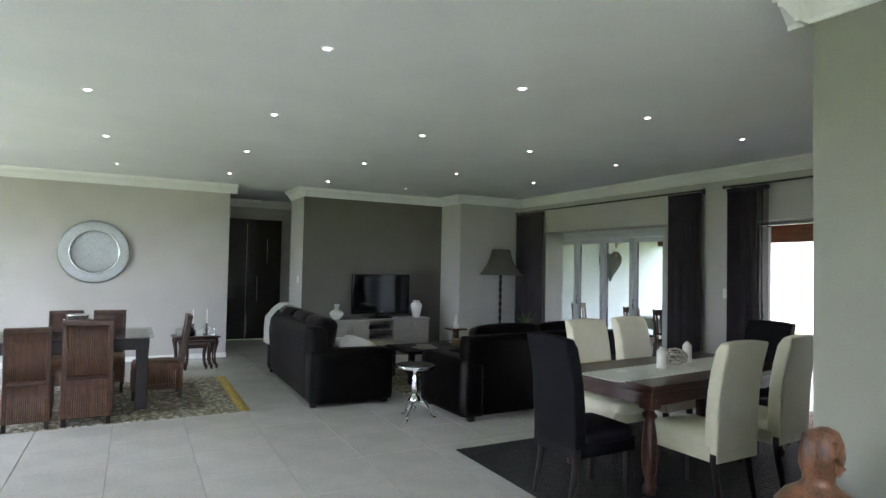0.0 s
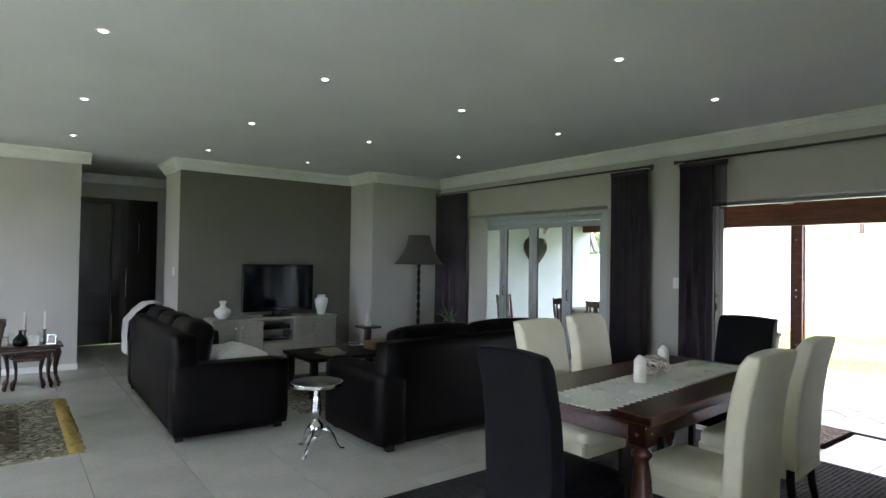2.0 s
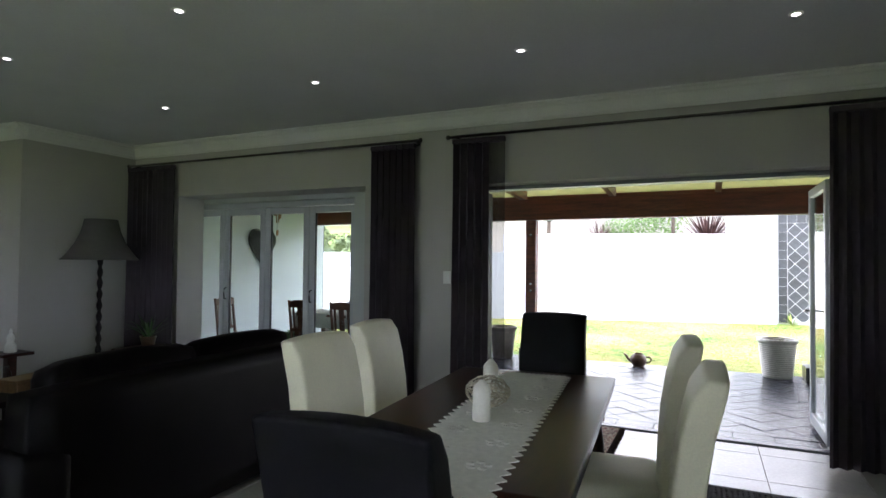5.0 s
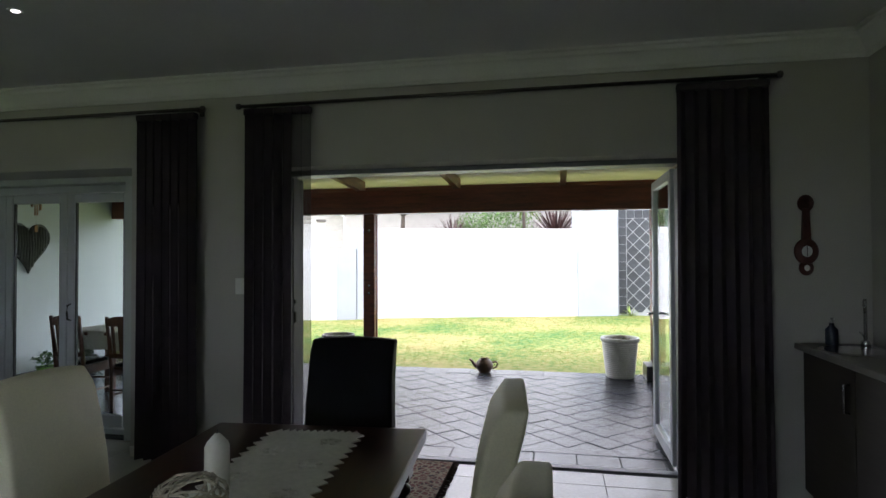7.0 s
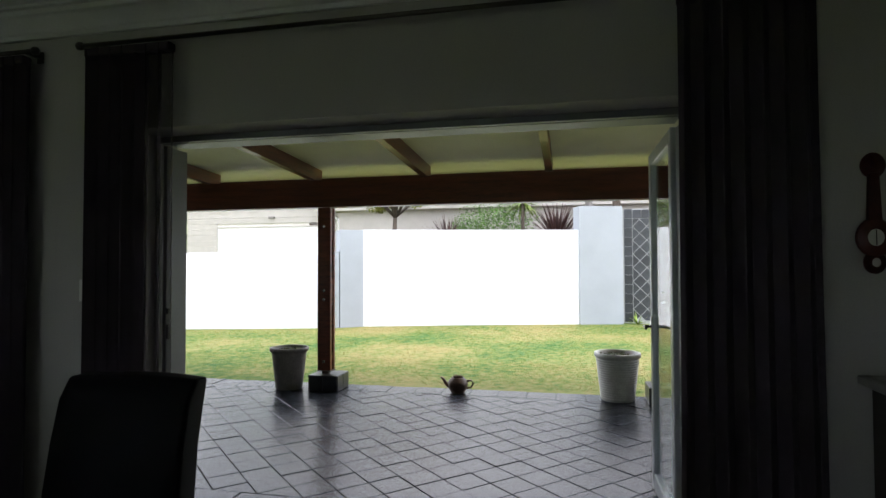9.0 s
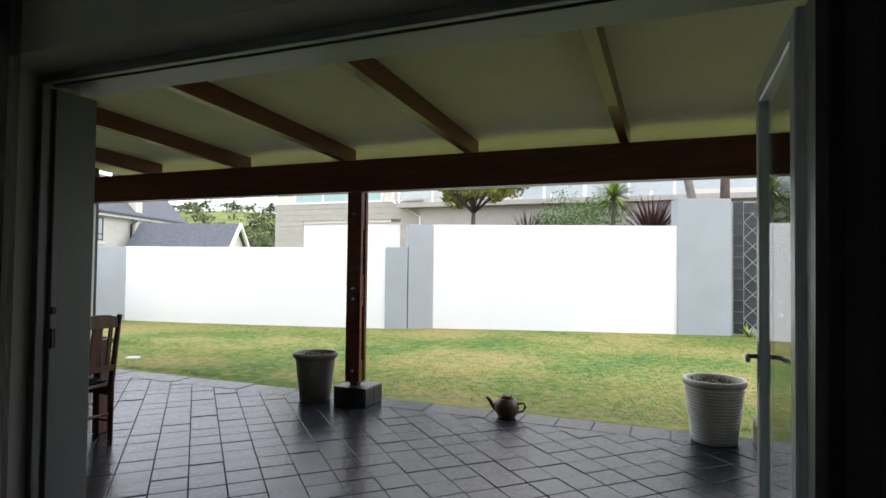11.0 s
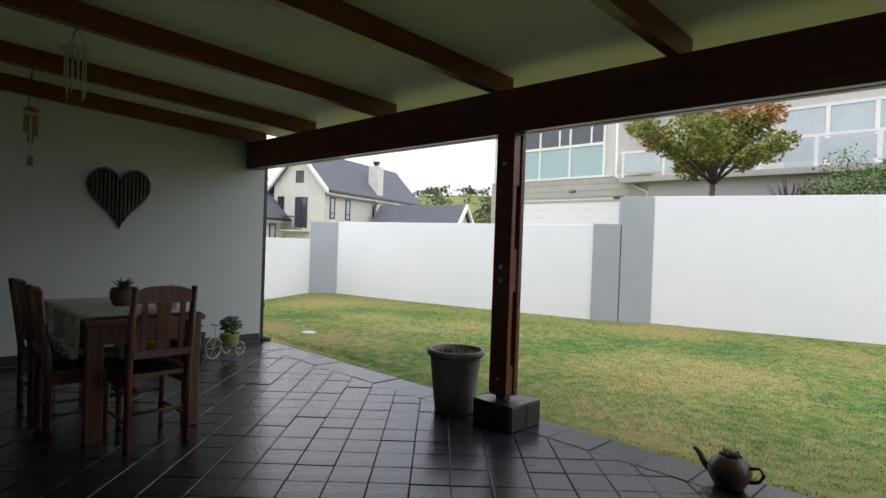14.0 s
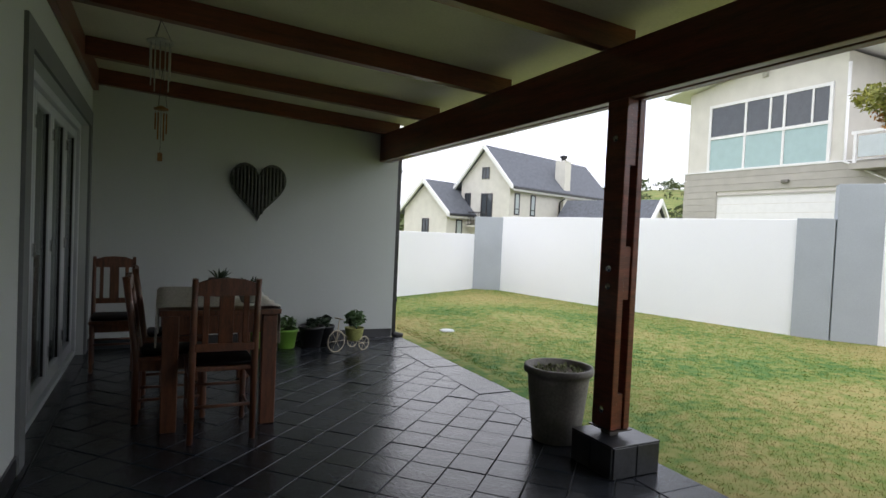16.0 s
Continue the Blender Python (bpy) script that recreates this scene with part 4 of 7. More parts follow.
for nm, z, h, lab in (("video_recorder", 0.492, 0.06, "slim black video recorder in the cabinet niche"), ("media_player", 0.32, 0.05, "silver media player in the cabinet niche")):
    t = thing(nm, pose(4.44, 9.46, z * 0.912), lab, "media player")
    part("case", Shape().box(-0.19, 0.19, -0.1, 0.15, 0.002, h, 0.003, 1), M["piano_black"] if nm == "video_recorder" else M["silver"], t)
    part("front_panel", Shape().box(-0.18, 0.18, -0.104, -0.1, 0.01, h - 0.01), M["piano_black"], t)
def television():
    t = thing("television", pose(4.495, 9.5, 0.626) @ Matrix.Diagonal((0.92, 1, 0.94, 1)), "flat black television on a pedestal stand", "television")
    part("screen", Shape().box(-0.51, 0.51, -0.032, -0.028, 0.13, 0.74), M["screen"], t, "dark reflecting screen")
    bz = Shape().box(-0.56, -0.51, -0.04, 0.03, 0.075, 0.785, 0.006, 2).box(0.51, 0.56, -0.04, 0.03, 0.075, 0.785, 0.006, 2).box(-0.51, 0.51, -0.04, 0.03, 0.74, 0.785, 0.006, 2).box(-0.51, 0.51, -0.04, 0.03, 0.075, 0.13, 0.006, 2)
    part("bezel", bz, M["piano_black"], t)
    part("back_case", Shape().box(-0.45, 0.45, -0.026, 0.075, 0.12, 0.73, 0.02, 2), M["black"], t)
    part("badge", Shape().box(-0.03, 0.03, -0.042, -0.04, 0.115, 0.125), M["chrome"], t)
    part("stand_neck", Shape().box(-0.07, 0.07, -0.01, 0.04, 0.015, 0.1, 0.006, 1), M["piano_black"], t)
    part("stand_base", Shape().lathe([(0.16, 0.0), (0.165, 0.006), (0.15, 0.016), (0.0, 0.02)], 28, m=Matrix.Diagonal((1.5, 0.85, 1, 1)), cap=False), M["piano_black"], t)
television()
solid("vase", Shape().lathe([(0.05, 0), (0.055, 0.005), (0.1, 0.05), (0.115, 0.09), (0.1, 0.125), (0.055, 0.15), (0.035, 0.17), (0.035, 0.2), (0.05, 0.235), (0.045, 0.24), (0.03, 0.2)], 28), M["ceramic"], "white ceramic vase with squat round body", "vase", m=pose(3.71, 9.44, 0.626), smooth=True)
solid("vase", Shape().lathe([(0.055, 0), (0.06, 0.005), (0.08, 0.1), (0.1, 0.19), (0.095, 0.235), (0.06, 0.262), (0.055, 0.275), (0.07, 0.29), (0.062, 0.292), (0.05, 0.27)], 28), M["ceramic"], "tall white ceramic jar vase with patterned shoulder", "vase", m=pose(5.14, 9.44, 0.626), smooth=True)

# ---- floor lamp ----
M["shade"] = surface("pale_linen_shade", (0.1, 0.095, 0.085), 0.9, 20, 0.06, 160, 0.2, alpha=0.9)
def floor_lamp():
    t = thing("floor_lamp", pose(6.39, 8.7, 0), "turned dark wooden floor lamp with pale linen shade", "floor lamp")
    part("base", Shape().lathe([(0.15, 0), (0.155, 0.015), (0.12, 0.035), (0.05, 0.06), (0.03, 0.09)], 24), M["dark_leg"], t)
    prof = [(0.02, 0.09)]
    for k in range(11):
        z = 0.12 + k * 0.12
        prof += [(0.016, z), (0.026, z + 0.03), (0.03, z + 0.06), (0.024, z + 0.09), (0.016, z + 0.11)]
    prof += [(0.012, 1.5)]
    part("pole", Shape().lathe(prof, 14), M["dark_leg"], t)
    part("shade", Shape().lathe([(0.38, 1.39), (0.34, 1.43), (0.25, 1.56), (0.19, 1.7), (0.16, 1.83), (0.155, 1.83), (0.185, 1.7), (0.245, 1.56), (0.335, 1.43), (0.375, 1.39)], 28, cap=False), M["shade"], t)
    part("bulb", Shape().lathe([(0.012, 1.5), (0.03, 1.55), (0.03, 1.59), (0.01, 1.62)], 12), M["ceramic"], t)
floor_lamp()

# ---- coffee table and what lies on it ----
M["tray_wood"] = surface("honey_wood", (0.26, 0.15, 0.07), 0.45, 8, 0.2, 40, 0.1, stretch=(1, 6, 1))
M["paper"] = surface("printed_paper", (0.55, 0.54, 0.5), 0.6, 14, 0.3, 60, 0.02)
M["clear"] = plain_glass("drinking_glass", (0.92, 0.95, 0.95))
def coffee_table(x, y, w, d, h, label):
    t = thing("coffee_table", pose(x, y, 0), label, "coffee table")
    part("tabletop", Shape().box(-w / 2, w / 2, -d / 2, d / 2, h - 0.04, h, 0.008, 2), M["dark_leg"], t)
    part("shelf", Shape().box(-w / 2 + 0.08, w / 2 - 0.08, -d / 2 + 0.08, d / 2 - 0.08, 0.13, 0.15, 0.004, 1), M["dark_leg"], t)
    for sx in (-1, 1):
        for sy in (-1, 1):
            part("leg", Shape().box(-0.035, 0.035, -0.035, 0.035, 0, h - 0.04, 0.005, 1), M["dark_leg"], t, m=pose(sx * (w / 2 - 0.07), sy * (d / 2 - 0.07), 0))
    return t
coffee_table(4.45, 7.35, 1.15, 0.75, 0.43, "dark wooden coffee table between the leather sofas")
persian_rug(pose(4.5, 7.4, 0.001), 1.75, 1.6, "beige patterned rug under the coffee table", "rug_border", "fringe_dark", ())
for k, (x, y, r) in enumerate(((4.2, 7.2, 12), (4.22, 7.22, 30), (4.32, 7.42, -14))):
    t = thing("magazine", pose(x, y, 0.431 + 0.007 * (k if k < 2 else 0), 0, 0, r), "glossy magazine lying on the coffee table", "magazine", "magazines on the coffee table")
    part("pages", Shape().box(-0.1, 0.1, -0.14, 0.14, 0, 0.006), M["paper"], t)
    part("cover", Shape().box(-0.102, 0.102, -0.142, 0.142, 0.006, 0.007), M["cabinet"], t)
t = thing("wooden_box", pose(4.86, 7.28, 0.43, 0, 0, 10), "honey-coloured wooden box on the coffee table", "box")
part("box_body", Shape().box(-0.15, 0.15, -0.1, 0.1, 0, 0.07, 0.004, 1), M["tray_wood"], t)
part("lid", Shape().box(-0.155, 0.155, -0.105, 0.105, 0.071, 0.09, 0.004, 1), M["tray_wood"], t)
t = thing("tray", pose(4.8, 7.58, 0.43), "silver serving tray on the coffee table", "tray")
part("plate", Shape().box(-0.19, 0.19, -0.12, 0.12, 0.0, 0.006, 0.002, 1), M["silver"], t)
part("rim", Shape().box(-0.2, 0.2, -0.13, -0.12, 0, 0.02).box(-0.2, 0.2, 0.12, 0.13, 0, 0.02).box(-0.2, -0.19, -0.12, 0.12, 0, 0.02).box(0.19, 0.2, -0.12, 0.12, 0, 0.02), M["silver"], t)
for dx in (-0.08, 0.07):
    solid("glass_jar", Shape().lathe([(0.04, 0), (0.045, 0.01), (0.048, 0.08), (0.03, 0.11), (0.034, 0.13)], 16), M["clear"], "clear glass jar on a silver tray", "jar", m=pose(4.8 + dx, 7.58, 0.437), smooth=True, group="glass jars")
M["petal"] = surface("white_petal", (0.75, 0.74, 0.66), 0.7, 20, 0.08, 80, 0.1)
t = thing("flower_bowl", pose(5.08, 7.42, 0.43), "low bowl of white artificial flowers", "flowers")
part("bowl", Shape().lathe([(0.03, 0), (0.06, 0.01), (0.08, 0.05), (0.075, 0.05), (0.05, 0.012)], 18, cap=False), M["ceramic"], t)
r = random.Random(5)
for k in range(9):
    s = Shape()
    for q in range(6):
        a = q * 1.047
        s.lathe([(0.001, 0), (0.016, 0.006), (0.018, 0.014), (0.004, 0.022)], 7, m=pose(0.02 * math.cos(a), 0.02 * math.sin(a), 0, 40 * math.sin(a), -40 * math.cos(a), 0))
    part("blossom", s, M["petal"], t, m=pose(r.uniform(-0.06, 0.06), r.uniform(-0.06, 0.06), r.uniform(0.05, 0.09), r.uniform(-30, 30), r.uniform(-30, 30)))

# corner side table with a plant and a white figure
t = thing("corner_table", pose(6.25, 7.7, 0), "small dark wooden side table beside the folding doors", "side table")
part("tabletop", Shape().box(-0.25, 0.25, -0.25, 0.25, 0.5, 0.53, 0.005, 1), M["dark_wood"], t)
for sx in (-1, 1):
    for sy in (-1, 1):
        part("leg", Shape().box(-0.025, 0.025, -0.025, 0.025, 0, 0.5), M["dark_wood"], t, m=pose(sx * 0.21, sy * 0.21, 0))
M["leaf"] = surface("green_leaf", (0.06, 0.13, 0.035), 0.5, 14, 0.3, 60, 0.1, per_island=0.3)
M["terracotta"] = surface("brown_glazed_clay", (0.13, 0.075, 0.045), 0.4, 9, 0.25, 50, 0.15)
def blade(s, base, direction, length, width, droop, n=5):
    """One strap leaf, arching over."""
    d = Vector(direction).normalized()
    side = d.cross(Vector((0, 0, 1)))
    side = side.normalized() if side.length > 0.01 else Vector((1, 0, 0))
    rows = []
    for i in range(n + 1):
        u = i / n
        p = Vector(base) + d * length * u + Vector((0, 0, -droop * length * u * u))
        w = width * (1 - u) ** 0.6 * (0.6 + 0.8 * u if u < 0.5 else 1.0)
        rows.append((s.bm.verts.new(p - side * w / 2), s.bm.verts.new(p + Vector((0, 0, -0.15 * w))), s.bm.verts.new(p + side * w / 2)))
    for a, b in zip(rows, rows[1:]):
        s.bm.faces.new((a[0], a[1], b[1], b[0])).smooth = True
        s.bm.faces.new((a[1], a[2], b[2], b[1])).smooth = True
def strap_plant(s, base, count, length, width, droop, seed, up=(0.3, 1.2)):
    r = random.Random(seed)
    for k in range(count):
        a = r.uniform(0, 6.283)
        e = r.uniform(*up)
        blade(s, (base[0] + 0.02 * math.cos(a), base[1] + 0.02 * math.sin(a), base[2]), (math.cos(a) * math.cos(e), math.sin(a) * math.cos(e), math.sin(e)), length * r.uniform(0.7, 1.1), width, droop * r.uniform(0.6, 1.3))
t = thing("house_plant", pose(6.25, 7.75, 0.53), "slender green house plant in a clay pot", "plant")
part("pot", Shape().lathe([(0.05, 0), (0.055, 0.005), (0.075, 0.1), (0.08, 0.11), (0.07, 0.11), (0.065, 0.09)], 20), M["terracotta"], t)
s = Shape()
strap_plant(s, (0, 0, 0.09), 26, 0.36, 0.018, 0.4, 3, (0.7, 1.45))
part("foliage", s, M["leaf"], t)
solid("figurine", Shape().lathe([(0.05, 0), (0.055, 0.01), (0.05, 0.07), (0.03, 0.1), (0.04, 0.13), (0.03, 0.165), (0.012, 0.185), (0.018, 0.2), (0.004, 0.225)], 18), M["ceramic"], "white stacked ceramic figure ornament", "ornament", m=pose(5.55, 8.75, 0.5), smooth=True)
t = thing("plant_stand", pose(5.55, 8.75, 0), "slim dark pedestal beside the media cabinet", "stand")
part("top_plate", Shape().box(-0.14, 0.14, -0.14, 0.14, 0.47, 0.5, 0.004, 1), M["dark_wood"], t)
part("post", Shape().box(-0.04, 0.04, -0.04, 0.04, 0.03, 0.47, 0.004, 1), M["dark_wood"], t)
part("foot_plate", Shape().box(-0.12, 0.12, -0.12, 0.12, 0, 0.03, 0.004, 1), M["dark_wood"], t)

# ---- rattan dining set ----
M["rattan"] = surface("brown_woven_rattan", (0.12, 0.052, 0.026), 0.55, 12, 0.3, 90, 0.2, per_island=0.25)
M["rattan_dark"] = surface("dark_rattan_frame", (0.06, 0.027, 0.016), 0.5, 12, 0.25, 90, 0.15)
def rattan_chair():
    """Faces local +y."""
    t = thing("rattan_chair", pose(0, 0, 0), "brown woven rattan dining chair at the glass-topped table", "chair", "rattan chairs")
    part("seat", Shape().cushion(-0.22, 0.22, -0.2, 0.26, 0.33, 0.46, 0.03, 0.008, n=5), M["rattan"], t)
    lean = pose(0, -0.21, 0.3, 7)
    fr = Shape().box(-0.225, -0.185, -0.025, 0.025, 0, 0.7, 0.01, 2, m=lean).box(0.185, 0.225, -0.025, 0.025, 0, 0.7, 0.01, 2, m=lean).box(-0.225, 0.225, -0.03, 0.03, 0.67, 0.72, 0.012, 2, m=lean).box(-0.185, 0.185, -0.024, 0.024, 0.16, 0.19, 0.006, 1, m=lean)
    part("back_frame", fr, M["rattan_dark"], t)
    w = Shape()
    for i in range(19):
        x = -0.18 + 0.02 * i
        w.tube([(x, -0.012, 0.17), (x, -0.02, 0.4), (x, -0.012, 0.68)], 0.0085, 5, m=lean)
    part("back_weave", w, M["rattan"], t)
    part("back_lining", Shape().box(-0.185, 0.185, 0.0, 0.012, 0.02, 0.67, m=lean), M["rattan_dark"], t)
    a = Shape()
    for i in range(23):
        x = -0.22 + 0.02 * i
        a.tube([(x, -0.236, 0.08), (x, -0.23, 0.44)], 0.009, 5)
        a.tube([(x, 0.262, 0.14), (x, 0.262, 0.4)], 0.009, 5)
    for j in range(22):
        y = -0.22 + 0.022 * j
        for sx in (-1, 1):
            a.tube([(sx * 0.226, y, 0.12), (sx * 0.226, y, 0.42)], 0.009, 5)
    part("skirt_weave", a, M["rattan"], t)
    for sx in (-1, 1):
        for sy in (-0.215, 0.235):
            part("leg", Shape().box(-0.022, 0.022, -0.022, 0.022, 0, 0.36, 0.004, 1), M["dark_leg"], t, m=pose(sx * 0.2, sy, 0))
    return t
rc = rattan_chair()
rc.matrix_world = pose(0.46, 6.72, 0.009) @ Matrix.Diagonal((0.87, 1, 0.94, 1))
for x, y, r in ((0.0, 6.72, 3), (0.12, 8.1, 180), (0.56, 8.1, 180), (1.07, 7.52, 90)):
    copy_thing(rc, pose(x, y, 0.009, 0, 0, r) @ Matrix.Diagonal((0.87, 1, 0.94, 1)))
t = thing("glass_dining_table", pose(0.14, 7.42, 0.009) @ Matrix.Diagonal((1, 0.6, 1, 1)), "dark wooden long table with a glass top", "table")
g = part("glass_top", Shape().box(-0.86, 0.86, -0.86, 0.86, 0.715, 0.727, 0.003, 1), M["clear"], t, "clear glass plate")
g.visible_shadow = False
part("table_frame", Shape().box(-0.82, 0.82, -0.82, -0.74, 0.6, 0.712, 0.004, 1).box(-0.82, 0.82, 0.74, 0.82, 0.6, 0.712, 0.004, 1).box(-0.82, -0.74, -0.74, 0.74, 0.6, 0.712, 0.004, 1).box(0.74, 0.82, -0.74, 0.74, 0.6, 0.712, 0.004, 1), M["dark_leg"], t)
part("under_panel", Shape().box(-0.74, 0.74, -0.74, 0.74, 0.68, 0.705), M["rattan_dark"], t)
for sx in (-1, 1):
    for sy in (-1, 1):
        part("leg", Shape().box(-0.055, 0.055, -0.055, 0.055, 0, 0.6, 0.006, 1), M["dark_leg"], t, m=pose(sx * 0.76, sy * 0.76, 0))
t = thing("ice_bucket", pose(0.3, 7.42, 0.736), "polished steel ice bucket on the glass table", "bucket")
part("bucket", Shape().lathe([(0.07, 0), (0.075, 0.005), (0.1, 0.19), (0.106, 0.2), (0.1, 0.2), (0.09, 0.18), (0.066, 0.012)], 24), M["silver"], t)
for sx in (-1, 1):
    part("ring_handle", Shape().tube([(sx * (0.1 + 0.02 * math.sin(a * 0.52)), 0.03 * math.cos(a * 0.52), 0.15) for a in range(7)], 0.005, 6), M["silver"], t)

# ---- wall plate ----
t = thing("wall_plate", pose(0.28, 10.148, 1.62, 90), "large round hammered aluminium charger plate hung on the wall", "wall plate")
part("dish", Shape().lathe([(0.0, 0.012), (0.28, 0.014), (0.3, 0.02), (0.31, 0.045), (0.325, 0.05), (0.43, 0.058), (0.455, 0.052), (0.455, 0.042), (0.3, 0.008), (0.0, 0.001)], 56, cap=False), surface("hammered_aluminium", (0.32, 0.335, 0.345), 0.34, 40, 0.1, 90, 0.35, metal=1.0), t)
part("raised_ring", Shape().lathe([(0.296, 0.03), (0.3, 0.046), (0.31, 0.052), (0.32, 0.052), (0.322, 0.048)], 56, cap=False), M["silver"], t)

# ---- nest of tables with candlesticks ----
def nest_table(w, d, h, y):
    t = thing("nest_table", pose(1.6, y, 0), "dark carved wooden nesting table with cabriole legs", "side table", "nest of tables")
    part("tabletop", Shape().box(-w / 2, w / 2, -d / 2, d / 2, h - 0.025, h, 0.008, 2), M["dark_wood"], t)
    part("apron", Shape().box(-w / 2 + 0.03, w / 2 - 0.03, -d / 2 + 0.03, d / 2 - 0.03, h - 0.06, h - 0.025, 0.004, 1), M["dark_wood"], t)
    for sx in (-1, 1):
        for sy in (-1, 1):
            x, yy = sx * (w / 2 - 0.05), sy * (d / 2 - 0.05)
            part("leg", Shape().tube([(x + sx * o, yy + sy * o, z) for o, z in ((0.012, 0.012), (0.02, 0.03), (-0.008, 0.1), (-0.012, 0.2), (0.0, 0.3), (0.014, 0.38), (0.0, h - 0.03))], [0.022, 0.024, 0.013, 0.014, 0.019, 0.025, 0.022], 8), M["dark_wood"], t)
nest_table(0.62, 0.4, 0.46, 9.31)
nest_table(0.48, 0.34, 0.41, 9.25)
nest_table(0.34, 0.28, 0.36, 9.21)
for x in (1.56, 1.74):
    t = thing("candlestick", pose(x, 9.3, 0.46), "dark metal candlestick with a white taper candle", "candlestick", "candlesticks on the nest of tables")
    part("stick", Shape().lathe([(0.04, 0), (0.042, 0.006), (0.015, 0.02), (0.012, 0.06), (0.02, 0.08), (0.012, 0.1), (0.01, 0.14), (0.022, 0.155), (0.02, 0.165)], 16), M["steel_dark"], t)
    part("taper", Shape().lathe([(0.011, 0.16), (0.011, 0.36), (0.003, 0.372)], 10), M["wax"], t)
solid("decanter", Shape().lathe([(0.05, 0), (0.065, 0.02), (0.07, 0.06), (0.05, 0.1), (0.018, 0.13), (0.016, 0.17), (0.022, 0.175)], 20), M["piano_black"], "round black glass decanter on the nest of tables", "decanter", m=pose(1.52, 9.22, 0.46), smooth=True)
for k, (x, y, rz) in enumerate(((1.38, 9.22, 15), (1.64, 9.18, -5), (1.8, 9.22, -25))):
    t = thing("photo_frame", pose(x, y, 0.461, -12, 0, rz), "small silver photo frame standing on the nest of tables", "photo frame", "photo frames")
    part("frame_border", Shape().box(-0.045, -0.035, -0.006, 0.006, 0, 0.11).box(0.035, 0.045, -0.006, 0.006, 0, 0.11).box(-0.035, 0.035, -0.006, 0.006, 0, 0.012).box(-0.035, 0.035, -0.006, 0.006, 0.098, 0.11), M["silver"], t)
    part("picture", Shape().box(-0.036, 0.036, -0.003, 0.003, 0.011, 0.099), M["paper"], t)
for x in (1.44, 1.7):
    solid("wine_glass", Shape().lathe([(0.03, 0), (0.028, 0.003), (0.004, 0.008), (0.004, 0.06), (0.025, 0.085), (0.03, 0.12), (0.026, 0.145)], 16, cap=False), M["clear"], "clear stemmed glass on the nest of tables", "glass", m=pose(x, 9.26, 0.461), smooth=True, group="stemmed glasses")

# ---- carved wooden figure by the wall end: one plain mesh ----
M["carved"] = surface("carved_reddish_wood", (0.08, 0.032, 0.015), 0.4, 9, 0.35, 45, 0.5, stretch=(2, 2, 0.7), second=(0.17, 0.075, 0.035))
def carved_figure():
    s = Shape()
    s.lathe([(0.12, 0), (0.14, 0.03), (0.15, 0.2), (0.155, 0.34), (0.165, 0.44), (0.16, 0.5), (0.125, 0.55), (0.075, 0.58), (0.058, 0.6), (0.06, 0.625), (0.078, 0.66), (0.084, 0.7), (0.078, 0.745), (0.055, 0.785), (0.015, 0.8)], 32)
    for v in s.bm.verts:
        a = math.atan2(v.co.y, v.co.x)
        body = 1 if v.co.z < 0.55 else 0.25
        k = 1 + 0.08 * math.sin(5 * a + 9 * v.co.z) * body + 0.1 * noise.noise(v.co * 9)
        v.co.x, v.co.y = v.co.x * k, v.co.y * k * 0.85 - 0.18 * max(0, v.co.z - 0.52)
    for sx in (-1, 1):
        s.tube([(sx * 0.15, 0.0, 0.5), (sx * 0.18, -0.05, 0.36), (sx * 0.1, -0.14, 0.33), (sx * 0.015, -0.16, 0.4)], [0.045, 0.045, 0.036, 0.03], 10)
    s.tube([(0, -0.11, 0.7), (0, -0.135, 0.675), (0, -0.12, 0.655)], [0.012, 0.018, 0.012], 8)
    s.tube([(-0.07, -0.02, 0.76), (0, -0.105, 0.745), (0.07, -0.02, 0.76)], 0.014, 8)
    s.box(-0.14, 0.14, -0.12, 0.12, 0, 0.03, 0.006, 1)
    return solid("carved_figure", s, M["carved"], "carved reddish wooden figure standing by the wall end", "statue", m=pose(3.27, 1.74, 0, 0, 0, -25) @ Matrix.Diagonal((1.02, 1.02, 1.12, 1)), smooth=True)
carved_figure()

# ---- bar counter ----
M["counter_white"] = surface("pale_stone_worktop", (0.26, 0.25, 0.23), 0.3, 25, 0.08, 120, 0.02)
M["bar_front"] = surface("dark_grey_oak_laminate", (0.06, 0.053, 0.044), 0.55, 5, 0.15, 60, 0.06, stretch=(1, 6, 8))
t = thing("bar_counter", pose(0, 0, 0), "dark grey bar cabinet with a pale stone worktop", "counter")
part("worktop", Shape().box(4.6, 7.045, 0.855, 1.27, 0.912, 0.948, 0.005, 1), M["counter_white"], t)
b = part("body", Shape().box(4.62, 7.04, 0.86, 1.21, 0.08, 0.912), M["bar_front"], t)
for k in range(4):
    d = part("door", Shape().box(4.63 + 0.6 * k, 5.22 + 0.6 * k, 1.211, 1.23, 0.1, 0.9, 0.003, 1), M["bar_front"], t)
    part("handle", Shape().tube([(4.68 + 0.6 * k, 1.231, 0.68), (4.68 + 0.6 * k, 1.255, 0.68), (4.68 + 0.6 * k, 1.255, 0.82), (4.68 + 0.6 * k, 1.231, 0.82)], 0.006), M["chrome"], d)
part("plinth_board", Shape().box(4.64, 7.04, 0.88, 1.18, 0.0, 0.08), M["black"], t)
t = thing("sink", pose(6.74, 1.07, 0.948), "small round steel bar sink set into the worktop", "sink")
part("bowl", Shape().lathe([(0.19, 0.001), (0.185, 0.006), (0.165, 0.004), (0.15, 0.002), (0.05, 0.0015), (0.0, 0.0015)], 28, cap=False), M["chrome"], t)
